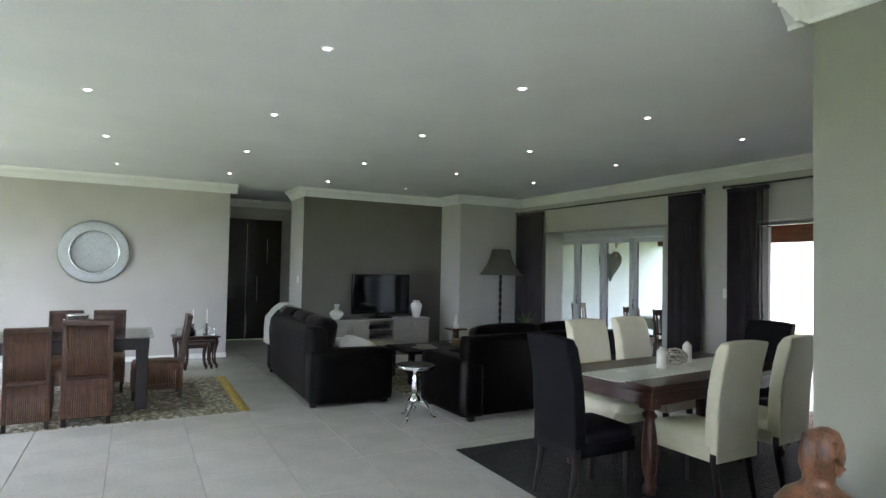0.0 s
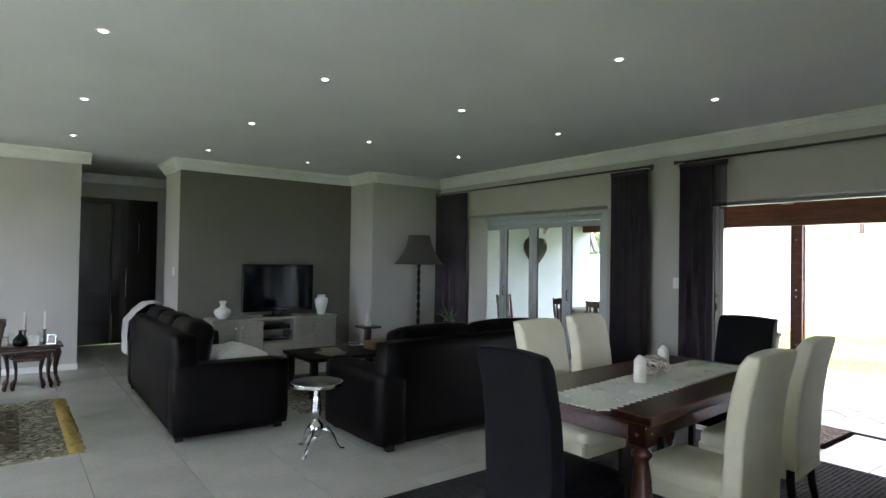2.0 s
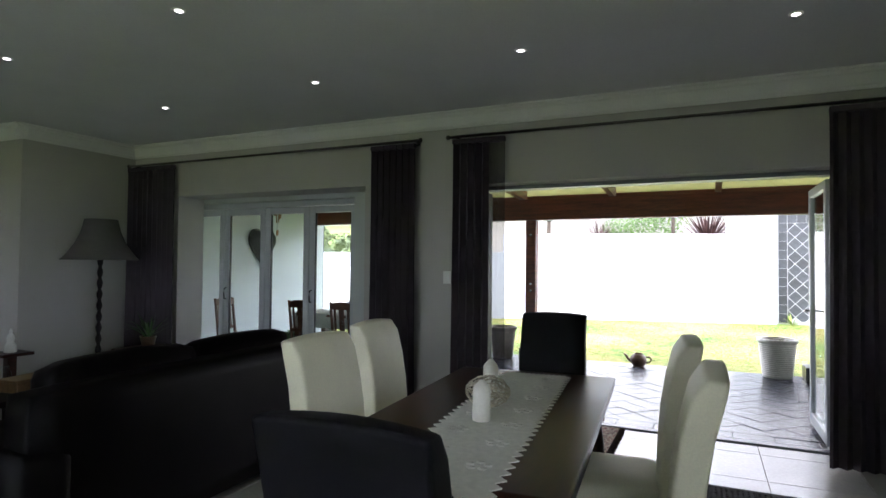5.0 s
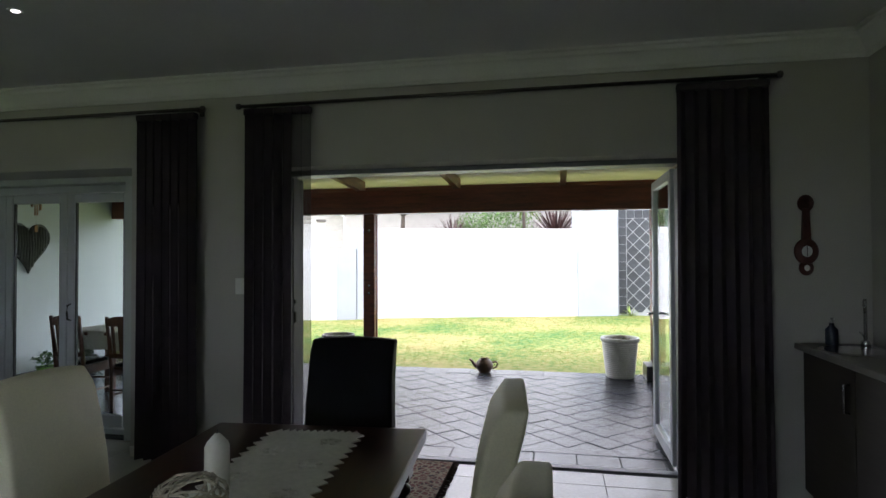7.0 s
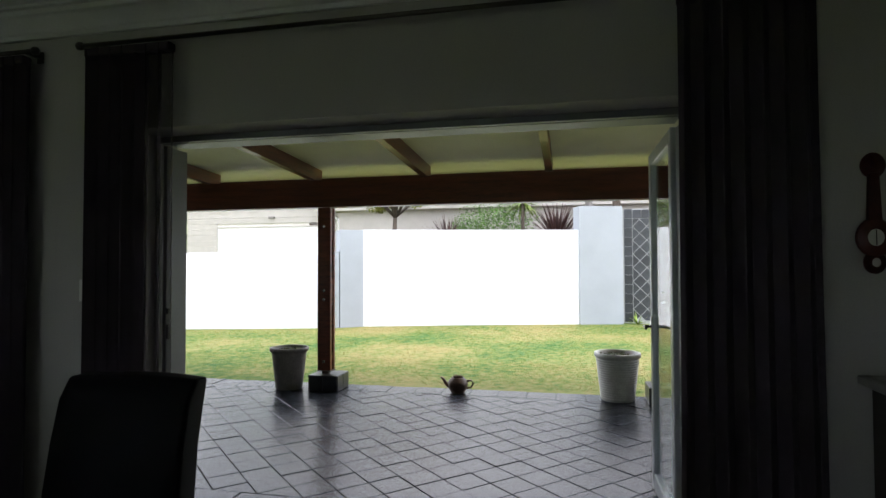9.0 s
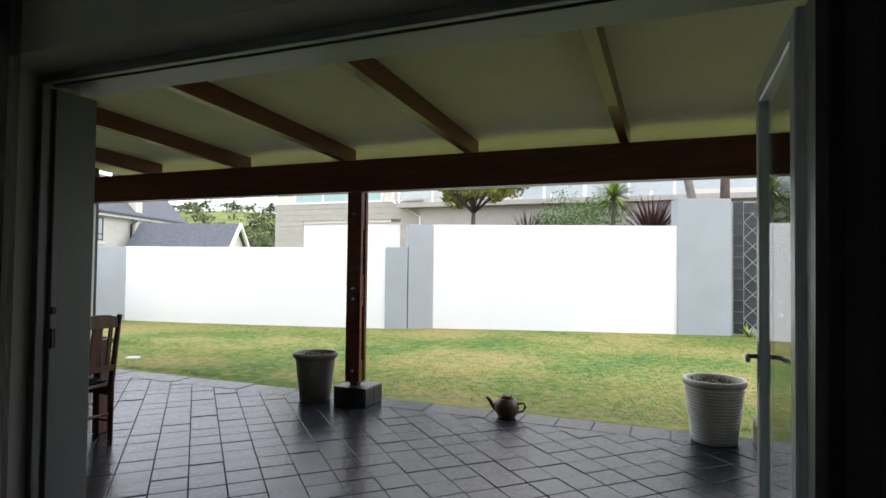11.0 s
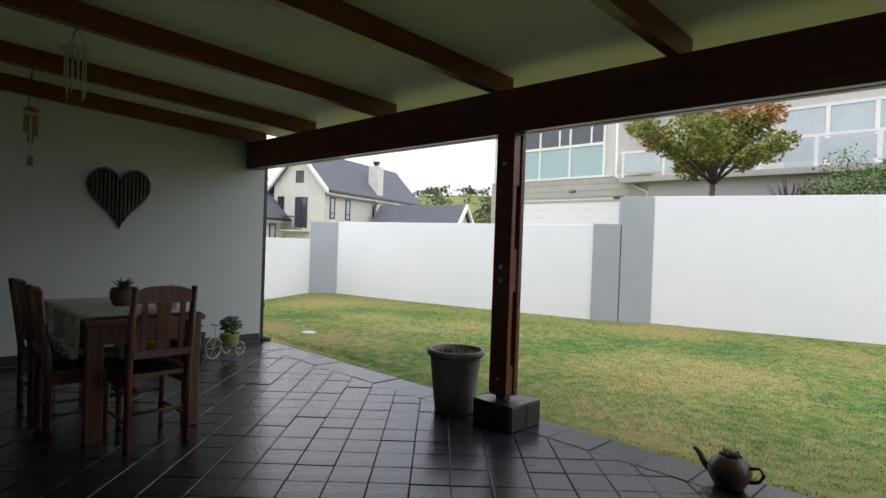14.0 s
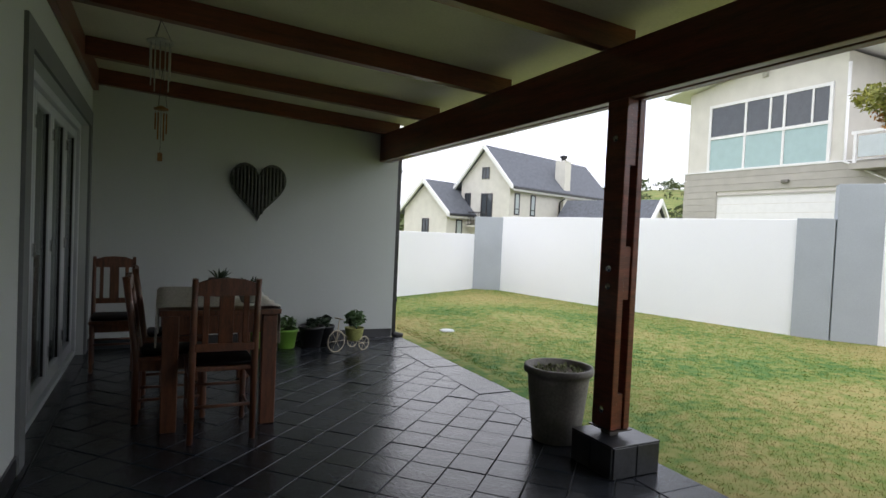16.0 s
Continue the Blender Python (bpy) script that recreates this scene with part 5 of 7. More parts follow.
t = thing("tap", pose(6.92, 0.95, 0.948), "chrome swan-neck tap at the bar sink", "tap")
part("spout", Shape().tube([(0, 0, 0), (0, 0, 0.2), (-0.02, 0.015, 0.25), (-0.06, 0.03, 0.265), (-0.1, 0.05, 0.24), (-0.105, 0.05, 0.2)], 0.01), M["chrome"], t)
part("collar", Shape().lathe([(0.024, 0), (0.024, 0.03), (0.014, 0.04)], 16), M["chrome"], t)
part("lever", Shape().tube([(0.015, 0, 0.06), (0.06, 0.0, 0.075)], 0.006), M["chrome"], t)
M["blue_plastic"] = surface("blue_plastic", (0.015, 0.025, 0.06), 0.4, 8, 0.1, 60, 0.02)
t = thing("soap_bottle", pose(6.97, 1.1, 0.949), "dark blue soap bottle beside the sink", "bottle")
part("bottle_body", Shape().lathe([(0.03, 0), (0.032, 0.004), (0.032, 0.09), (0.012, 0.11), (0.012, 0.125)], 16), M["blue_plastic"], t)
part("pump", Shape().tube([(0, 0, 0.12), (0, 0, 0.15), (-0.03, 0, 0.152)], 0.005), M["cornice"], t)
M["yellow_box"] = surface("yellow_card", (0.5, 0.36, 0.03), 0.6, 8, 0.1, 60, 0.02)
solid("tea_box", Shape().box(-0.06, 0.06, -0.04, 0.04, 0, 0.1, 0.003, 1), M["yellow_box"], "yellow cardboard box on the bar worktop", "box", m=pose(6.1, 1.06, 0.949, 0, 0, 10))
M["red_brown"] = surface("red_brown_lacquer", (0.075, 0.018, 0.013), 0.4, 8, 0.2, 60, 0.05)
t = thing("barometer", pose(7.048, 1.2, 1.585, 0, 0, -90) @ Matrix.Diagonal((0.85, 1, 0.98, 1)), "carved red-brown wooden banjo barometer on the wall", "barometer")
ban = Shape().lathe([(0.0, 0), (0.075, 0), (0.08, 0.012), (0.07, 0.022), (0.0, 0.024)], 24, m=pose(0, 0, -0.1, 90), cap=False)
ban.box(-0.032, 0.032, -0.022, 0, -0.05, 0.16, 0.008, 2, taper=(0.7, 1)).lathe([(0.0, 0), (0.05, 0), (0.052, 0.012), (0.0, 0.022)], 20, m=pose(0, 0, 0.19, 90), cap=False).lathe([(0.0, 0), (0.045, 0), (0.046, 0.012), (0.0, 0.022)], 20, m=pose(0, 0, -0.2, 90), cap=False)
part("case", ban, M["red_brown"], t)
part("dial", Shape().lathe([(0.0, 0.024), (0.03, 0.025), (0.034, 0.024)], 20, m=pose(0, 0, -0.1, 90), cap=False), M["ceramic"], t, "white dial")
part("dial", Shape().lathe([(0.0, 0.0225), (0.015, 0.0235), (0.018, 0.022)], 16, m=pose(0, 0, -0.2, 90), cap=False), M["ceramic"], t, "small white dial")
part("needle", Shape().box(-0.002, 0.002, -0.028, -0.026, -0.13, -0.07), M["black"], t)
# ---- pergola ----
def rafter_z(x):
    return 2.513 - (x - 7.74) * 0.0497
RAFTERS = (-1.44, -0.11, 1.22, 2.56, 3.92, 5.24, 6.58, 7.9, 8.97)
def slope_bar(y0, y1, x0, x1, z_lo, z_hi):
    s = Shape()
    return s.prism([(x0, z_lo(x0)), (x1, z_lo(x1)), (x1, z_hi(x1)), (x0, z_hi(x0))], -y1, -y0, m=Matrix.Rotation(radians(90), 4, "X"))
perg = tagged(new("pergola"), "red-stained timber pergola roof over the slate patio", "pergola", kind="structure")
for y in RAFTERS:
    part("rafter", slope_bar(y - 0.036, y + 0.036, WALL_OUT + 0.052, 10.8, rafter_z, lambda x: rafter_z(x) + 0.145), M["meranti_x"], perg)
part("ledger_beam", Shape().box(WALL_OUT + 0.002, WALL_OUT + 0.05, -3.0, 9.025, 2.46, 2.655, 0.004, 1), M["meranti_y"], perg)
part("main_beam", Shape().box(10.6, 10.66, -3.0, 9.025, 2.052, 2.365, 0.004, 1), M["meranti_y"], perg)
part("main_beam", Shape().box(10.68, 10.74, -3.0, 9.025, 2.052, 2.357, 0.004, 1), M["meranti_y"], perg)
part("ceiling_board", slope_bar(-3.0, 9.025, WALL_OUT + 0.004, 11.25, lambda x: rafter_z(x) + 0.147, lambda x: rafter_z(x) + 0.162), M["board"], perg, "cream ceiling boards")
# Unseen sheet above the ceiling boards, added so no light comes through.
M["roof_sheet"] = surface("grey_light_block", (0.3, 0.31, 0.32), 0.5, 3, 0.1, 60, 0.1)
part("roof_sheet", slope_bar(-3.0, 9.28, 7.5, 11.35, lambda x: rafter_z(x) + 0.2, lambda x: rafter_z(x) + 0.22), M["roof_sheet"], perg)
part("fascia", Shape().box(11.25, 11.275, -3.0, 9.28, 2.4, 2.55), M["meranti_y"], perg)

M["plinth_tile"] = surface("charcoal_tile_cladding", (0.03, 0.032, 0.035), 0.3, 9, 0.25, 60, 0.15)
def patio_post(x, y):
    t = thing("pergola_post", pose(x, y, PAT), "red-stained laminated timber post on a tiled plinth", "post", "pergola posts")
    off = pose(-0.02, 0.022, 0)
    pl = part("plinth", Shape().box(-0.165, 0.165, -0.165, 0.165, 0, 0.165, 0.004, 1), M["slate_grout"], t)
    for sx, sy in ((-1, 0), (1, 0), (0, -1), (0, 1)):
        for k in (-1, 1):
            if sx:
                b = Shape().box(sx * 0.17 - 0.006, sx * 0.17 + 0.006, k * 0.083 - 0.08, k * 0.083 + 0.08, 0.004, 0.168, 0.002, 1)
            else:
                b = Shape().box(k * 0.083 - 0.08, k * 0.083 + 0.08, sy * 0.17 - 0.006, sy * 0.17 + 0.006, 0.004, 0.168, 0.002, 1)
            part("tile", b, M["plinth_tile"], pl)
    part("plinth_cap", Shape().box(-0.172, 0.172, -0.172, 0.172, 0.166, 0.178, 0.003, 1), M["plinth_tile"], t)
    part("post_shoe", Shape().box(-0.03, 0.03, -0.04, 0.04, 0.178, 0.215).box(-0.08, 0.08, -0.09, 0.09, 0.213, 0.219), M["steel_dark"], t, m=off)
    H = 2.047 - PAT
    for sx in (-1, 1):
        part("post_board", Shape().box(sx * 0.047 - 0.022, sx * 0.047 + 0.022, -0.078, 0.078, 0.22, H, 0.004, 1), M["meranti"], t, m=off)
    for z0, z1 in ((0.22, 0.42), (0.95, 1.25), (1.7, H)):
        part("spacer_block", Shape().box(-0.0248, 0.0248, -0.066, 0.066, z0, z1, 0.003, 1), M["meranti"], t, m=off)
    for z in (0.32, 1.02, 1.12, 1.85):
        for sx in (-1, 1):
            part("bolt", Shape().lathe([(0.02, 0), (0.02, 0.006), (0.012, 0.008), (0.011, 0.014)], 8, m=off @ pose(sx * 0.069, 0, z, 0, sx * 90)), M["chrome"], t)
patio_post(10.67, 5.06)
patio_post(10.7, 1.42)

# ---- patio furniture ----
M["oak_red"] = surface("reddish_varnished_oak", (0.115, 0.04, 0.016), 0.4, 6, 0.3, 40, 0.1, coat=0.2, stretch=(6, 6, 1))
M["crochet"] = surface("cream_crochet_cloth", (0.5, 0.48, 0.42), 0.95, 60, 0.25, 160, 0.6)
t = thing("patio_table", pose(8.67, 7.0, PAT) @ Matrix.Diagonal((0.93, 0.76, 0.985, 1)), "sturdy reddish wooden patio table with square legs", "table")
part("tabletop", Shape().box(-0.38, 0.38, -0.86, 0.86, 0.72, 0.755, 0.006, 2), M["oak_red"], t)
for sx in (-1, 1):
    part("apron", Shape().box(sx * 0.32 - 0.012, sx * 0.32 + 0.012, -0.74, 0.74, 0.6, 0.72), M["oak_red"], t)
    part("apron", Shape().box(-0.27, 0.27, sx * 0.79 - 0.012, sx * 0.79 + 0.012, 0.6, 0.72), M["oak_red"], t)
    for sy in (-1, 1):
        part("leg", Shape().box(-0.05, 0.05, -0.05, 0.05, 0, 0.72, 0.006, 1), M["oak_red"], t, m=pose(sx * 0.31, sy * 0.78, 0))
def tablecloth():
    t = thing("tablecloth", pose(8.67, 7.02, PAT + 0.753) @ Matrix.Diagonal((0.93, 0.8, 1, 1)), "cream crocheted tablecloth with a hanging fringe", "tablecloth")
    s = Shape()
    n, mrows = 24, 18
    hx, hy = 0.5, 0.74
    grid = []
    for i in range(mrows + 1):
        row = []
        for j in range(n + 1):
            x, y = -hx + 2 * hx * i / mrows, -hy + 2 * hy * j / n
            over = max(0, abs(x) - 0.385)
            xx = math.copysign(0.388 + 0.012 * math.sin(j * 1.3), x) if over else x
            z = 0.002 - over * 1.6 + (0)
            row.append(s.bm.verts.new((xx, y, z)))
        grid.append(row)
    for a, b in zip(grid, grid[1:]):
        for j in range(n):
            s.bm.faces.new((a[j], a[j + 1], b[j + 1], b[j])).smooth = True
    part("cloth", s, M["crochet"], t)
    f = Shape()
    r = random.Random(3)
    for sx in (-1, 1):
        for j in range(70):
            y = -hy + 2 * hy * (j + 0.5) / 70
            f.tube([(sx * 0.392, y, -0.18), (sx * (0.394 + r.uniform(0, 0.01)), y + r.uniform(-0.01, 0.01), -0.18 - r.uniform(0.05, 0.09))], 0.003, 4)
    tagged(part("fringe", f, M["crochet"], t), kind="stuff")
tablecloth()

def slat_chair():
    """Faces local +y."""
    t = thing("patio_chair", pose(0, 0, 0), "reddish wooden slat-back chair at the patio table", "chair", "wooden patio chairs")
    part("seat", Shape().box(-0.215, 0.215, -0.19, 0.22, 0.43, 0.46, 0.008, 2), M["oak_red"], t)
    part("seat_pad", Shape().cushion(-0.19, 0.19, -0.17, 0.2, 0.455, 0.49, 0.015, 0.01, n=4), M["brown_leather"], t, "dark leather seat pad")
    for sx in (-1, 1):
        part("back_post", Shape().tube([(sx * 0.19, -0.2, 0), (sx * 0.19, -0.2, 0.46), (sx * 0.19, -0.235, 0.75), (sx * 0.19, -0.27, 1.0)], [0.02, 0.024, 0.022, 0.02], 6), M["oak_red"], t)
        part("front_leg", Shape().lathe([(0.014, 0), (0.022, 0.02), (0.016, 0.06), (0.024, 0.12), (0.02, 0.2), (0.024, 0.3), (0.018, 0.34), (0.024, 0.36), (0.024, 0.43)], 10), M["oak_red"], t, m=pose(sx * 0.185, 0.19, 0))
        part("side_stretcher", Shape().tube([(sx * 0.188, -0.2, 0.16), (sx * 0.186, 0.19, 0.16)], 0.011, 6), M["oak_red"], t)
    rail = Shape()
    prof = [(-0.2, 0.0), (0.2, 0.0), (0.205, 0.075), (0.19, 0.09), (0.17, 0.078), (0.1, 0.1), (0, 0.105), (-0.1, 0.1), (-0.17, 0.078), (-0.19, 0.09), (-0.205, 0.075)]
    rail.prism(prof, -0.013, 0.013, m=pose(0, -0.257, 0.9, 90) )
    part("top_rail", rail, M["oak_red"], t)
    part("lower_rail", Shape().box(-0.18, 0.18, -0.238, -0.216, 0.56, 0.61, 0.004, 1), M["oak_red"], t)
    for x, w in ((-0.12, 0.018), (0.0, 0.045), (0.12, 0.018)):
        part("back_slat", Shape().box(x - w, x + w, -0.007, 0.007, 0, 0.31, 0.003, 1, m=pose(0, -0.226, 0.6, 6)), M["oak_red"], t)
    for nm, y, z in (("front_stretcher", 0.19, 0.25), ("rear_stretcher", -0.2, 0.22)):
        part(nm, Shape().tube([(-0.185, y, z), (0.185, y, z)], 0.011, 6), M["oak_red"], t)
    part("apron", Shape().box(-0.19, 0.19, 0.18, 0.2, 0.36, 0.43).box(-0.2, -0.18, -0.19, 0.19, 0.36, 0.43).box(0.18, 0.2, -0.19, 0.19, 0.36, 0.43), M["oak_red"], t)
    return t
ch = slat_chair()
ch.matrix_world = pose(8.66, 6.34, PAT, 0, 0, 1) @ Matrix.Diagonal((0.9, 1, 0.96, 1))
copy_thing(ch, pose(8.4, 6.76, PAT, 0, 0, -91) @ Matrix.Diagonal((0.9, 1, 0.96, 1)))
copy_thing(ch, pose(8.42, 7.42, PAT, 0, 0, -88) @ Matrix.Diagonal((0.9, 1, 0.96, 1)))
copy_thing(ch, pose(7.97, 8.22, PAT, 0, 0, 183) @ Matrix.Diagonal((0.9, 1, 0.97, 1)))

# ---- pots and ornaments on the patio ----
M["pot_grey"] = surface("weathered_grey_pot", (0.2, 0.19, 0.17), 0.75, 9, 0.2, 60, 0.3)
M["pot_white"] = surface("white_ribbed_pot", (0.6, 0.6, 0.56), 0.6, 9, 0.12, 60, 0.2)
M["pot_green"] = surface("lime_green_plastic", (0.2, 0.42, 0.06), 0.4, 8, 0.08, 60, 0.03)
M["soil"] = surface("dry_soil", (0.07, 0.05, 0.035), 1.0, 20, 0.35, 80, 0.8)
M["succulent"] = surface("dusty_succulent", (0.16, 0.18, 0.08), 0.7, 14, 0.3, 60, 0.2, per_island=0.4)
def planter(x, y, r0, r1, h, mat, label, ribs, seed):
    t = thing("planter", pose(x, y, PAT), label, "planter")
    prof = [(r0 * 0.96, 0), (r0, 0.01)]
    if ribs:
        for k in range(ribs):
            u = 0.04 + 0.84 * k / ribs
            r = r0 + (r1 - r0) * u
            prof += [(r, h * u), (r + 0.007, h * (u + 0.25 * 0.84 / ribs)), (r + 0.007, h * (u + 0.6 * 0.84 / ribs)), (r + 0.001, h * (u + 0.85 * 0.84 / ribs))]
    else:
        prof += [(r0 + (r1 - r0) * 0.4, h * 0.42), (r0 + (r1 - r0) * 0.8, h * 0.85)]
    prof += [(r1 * 0.97, h * 0.9), (r1 + 0.012, h * 0.91), (r1 + 0.016, h * 0.95), (r1 + 0.012, h), (r1 - 0.01, h), (r1 - 0.016, h - 0.05)]
    part("pot", Shape().lathe(prof, 36, cap=False), M[mat], t)
    part("soil", Shape().lathe([(0.0, h - 0.035), (r1 - 0.02, h - 0.045)], 24, cap=False), M["soil"], t)
    s = Shape()
    rr = random.Random(seed)
    for k in range(60):
        a, d = rr.uniform(0, 6.28), (r1 - 0.03) * math.sqrt(rr.random())
        strap_plant(s, (d * math.cos(a), d * math.sin(a), h - 0.045), 6, 0.05, 0.014, 0.2, rr.randint(0, 9999), (0.2, 1.3))
    part("succulent_growth", s, M["succulent"], t)
planter(10.61, 5.52, 0.15, 0.205, 0.47, "pot_grey", "tall grey tapered pot with low succulents beside the post", 0, 1)
planter(10.75, 1.88, 0.165, 0.22, 0.49, "pot_white", "white ribbed pot with low succulents at the lawn edge", 17, 2)

t = thing("teapot_planter", pose(10.74, 3.57, PAT), "brown clay teapot planter filled with small succulents", "teapot")
part("body", Shape().lathe([(0.065, 0), (0.075, 0.008), (0.105, 0.06), (0.112, 0.1), (0.1, 0.14), (0.07, 0.165), (0.066, 0.175), (0.06, 0.17), (0.05, 0.15)], 28), M["terracotta"], t)
part("spout", Shape().tube([(0.0, 0.09, 0.07), (0.01, 0.135, 0.095), (0.012, 0.165, 0.14), (0.015, 0.195, 0.165)], [0.03, 0.022, 0.015, 0.014], 10), M["terracotta"], t)
part("handle", Shape().tube([(0, -0.095, 0.13), (0, -0.15, 0.145), (0, -0.17, 0.11), (0, -0.145, 0.07), (0, -0.1, 0.055)], 0.011, 8), M["terracotta"], t)
s = Shape()
for k in range(14):
    strap_plant(s, (0.04 * math.cos(k * 2.4) * (k / 14), 0.04 * math.sin(k * 2.4) * (k / 14), 0.16), 9, 0.045, 0.014, 0.1, k, (0.2, 1.3))
part("succulent_growth", s, surface("reddish_succulent", (0.16, 0.1, 0.06), 0.6, 14, 0.3, 60, 0.1, per_island=0.4), t)

def table_pot(x, y, z, r, mat, label, count, length, width, seed, leaf="leaf_dark"):
    t = thing("potted_plant", pose(x, y, z), label, "plant")
    part("pot", Shape().lathe([(r * 0.7, 0), (r * 0.75, 0.005), (r, r * 0.7), (r * 0.98, r * 1.2), (r * 0.85, r * 1.5), (r * 0.8, r * 1.45)], 22), M[mat], t)
    s = Shape()
    strap_plant(s, (0, 0, r * 1.4), count, length, width, 0.25, seed, (0.3, 1.4))
    part("foliage", s, M[leaf], t)
M["leaf_dark"] = surface("dark_green_leaf", (0.03, 0.06, 0.025), 0.5, 14, 0.3, 60, 0.1, per_island=0.3)
table_pot(8.7, 6.98, PAT + 0.757, 0.085, "terracotta", "round clay pot with a spiky succulent on the table", 34, 0.11, 0.02, 11)
table_pot(8.86, 6.6, PAT + 0.757, 0.075, "pot_grey", "dark pot with a rosette succulent on the table", 26, 0.1, 0.028, 12)

def leafy(s, c, r, count, leaf, seed, squash=0.8):
    """Small two-triangle leaves spread through a lumpy crown."""
    rr = random.Random(seed)
    for _ in range(count):
        v = Vector((rr.gauss(0, 1), rr.gauss(0, 1), rr.gauss(0, 1))).normalized() * r * rr.random() ** 0.4
        p = Vector(c) + Vector((v.x, v.y, v.z * squash))
        a = Vector((rr.gauss(0, 1), rr.gauss(0, 1), rr.gauss(0, 0.6))).normalized()
        b = a.cross(Vector((rr.gauss(0, 1), rr.gauss(0, 1), rr.gauss(0, 1)))).normalized()
        L = leaf * rr.uniform(0.7, 1.3)
        q = [s.bm.verts.new(p - a * L), s.bm.verts.new(p + b * L * 0.45), s.bm.verts.new(p + a * L), s.bm.verts.new(p - b * L * 0.45)]
        s.bm.faces.new(q)

def floor_pot(x, y, r, h, mat, label, seed, grow):
    t = thing("potted_plant", pose(x, y, PAT), label, "plant", "pots along the patio wall")
    part("pot", Shape().lathe([(r * 0.72, 0), (r * 0.75, 0.006), (r, h * 0.86), (r * 1.08, h * 0.88), (r * 1.08, h), (r * 0.98, h), (r * 0.95, h * 0.9)], 24), M[mat], t)
    part("soil", Shape().lathe([(0, h * 0.92), (r * 0.97, h * 0.9)], 18, cap=False), M["soil"], t)
    s = Shape()
    leafy(s, (0, 0, h + grow * 0.5), grow, 160, 0.03, seed)
    for k in range(7):
        s.tube([(0, 0, h * 0.9), (0.05 * math.cos(k), 0.05 * math.sin(k), h + grow * 0.6)], 0.003, 4)
    part("foliage", s, M["leaf"] if mat != "black" else M["leaf_dark"], t)
floor_pot(9.53, 8.68, 0.11, 0.2, "pot_green", "lime green plastic pot with leafy herbs", 1, 0.1)
floor_pot(9.27, 8.76, 0.1, 0.18, "pot_green", "small lime green pot with a leafy plant", 5, 0.16)
floor_pot(9.79, 8.68, 0.13, 0.22, "black", "black plastic pot with a low plant", 2, 0.06)
floor_pot(9.95, 8.82, 0.12, 0.2, "black", "black plastic pot with sparse stems", 3, 0.09)

t = thing("bicycle_planter", pose(10.08, 8.4, PAT, 0, 0, 24), "small cream tricycle planter with a basket of leaves", "planter")
wire = surface("cream_painted_wire", (0.55, 0.48, 0.33), 0.5, 9, 0.15, 60, 0.05)
def wheel(x, y, r):
    w = part("wheel", Shape().tube([(x + r * math.cos(a * 0.314), y, r + r * math.sin(a * 0.314)) for a in range(21)], 0.006, 5), wire, t)
    for k in range(6):
        part("spoke", Shape().tube([(x, y, r), (x + r * math.cos(k * 1.047), y, r + r * math.sin(k * 1.047))], 0.003, 4), wire, w)
wheel(-0.12, 0, 0.11)
wheel(0.18, -0.09, 0.07)
wheel(0.18, 0.09, 0.07)
part("frame_bar", Shape().tube([(-0.12, 0, 0.11), (-0.1, 0, 0.25), (-0.09, 0, 0.33)], 0.006, 6).tube([(-0.1, 0, 0.22), (0.02, 0, 0.14), (0.18, 0, 0.08)], 0.006, 6).tube([(0.18, -0.09, 0.07), (0.18, 0.09, 0.07)], 0.005, 6).tube([(-0.09, -0.07, 0.34), (-0.09, 0.07, 0.34)], 0.006, 6), wire, t)
bk = Shape().lathe([(0.075, 0.1), (0.08, 0.104), (0.1, 0.22), (0.106, 0.23), (0.1, 0.23)], 22, m=pose(0.12, 0, 0), cap=False)
bk.lathe([(0.0, 0.102), (0.075, 0.1)], 22, m=pose(0.12, 0, 0), cap=False)
part("basket", bk, surface("lime_wicker", (0.4, 0.42, 0.14), 0.7, 20, 0.2, 70, 0.3), t)
s = Shape()
leafy(s, (0.12, 0, 0.33), 0.11, 190, 0.036, 8)
part("foliage", s, M["leaf"], t)

# ---- the wooden heart ----
def heart():
    t = thing("wall_heart", pose(9.24, 9.028, 1.605, 90), "large carved grey-green wooden heart on the wall", "wall ornament")
    pts = []
    for k in range(48):
        a = 2 * math.pi * k / 48
        x = 16 * math.sin(a) ** 3
        y = 13 * math.cos(a) - 5 * math.cos(2 * a) - 2 * math.cos(3 * a) - math.cos(4 * a)
        pts.append((x * 0.0181, y * 0.0212 + 0.045))
    pts = pts[::-1]
    mat = surface("grey_green_carved_wood", (0.075, 0.08, 0.07), 0.7, 9, 0.25, 40, 0.4)
    part("board", Shape().prism(pts, 0.002, 0.035), mat, t)
    s = Shape()
    for k in range(15):
        x = -0.26 + 0.52 * k / 14
        ins = [p for p in pts if abs(p[0] - x) < 0.03]
        if ins:
            y1, y0 = max(p[1] for p in ins) - 0.03, min(p[1] for p in ins) + 0.03
            if y1 - y0 > 0.06:
                s.tube([(x, y0, 0.036), (x, (y0 + y1) / 2, 0.05), (x, y1, 0.036)], 0.015, 6)
    part("carved_rib", s, mat, t)
heart()

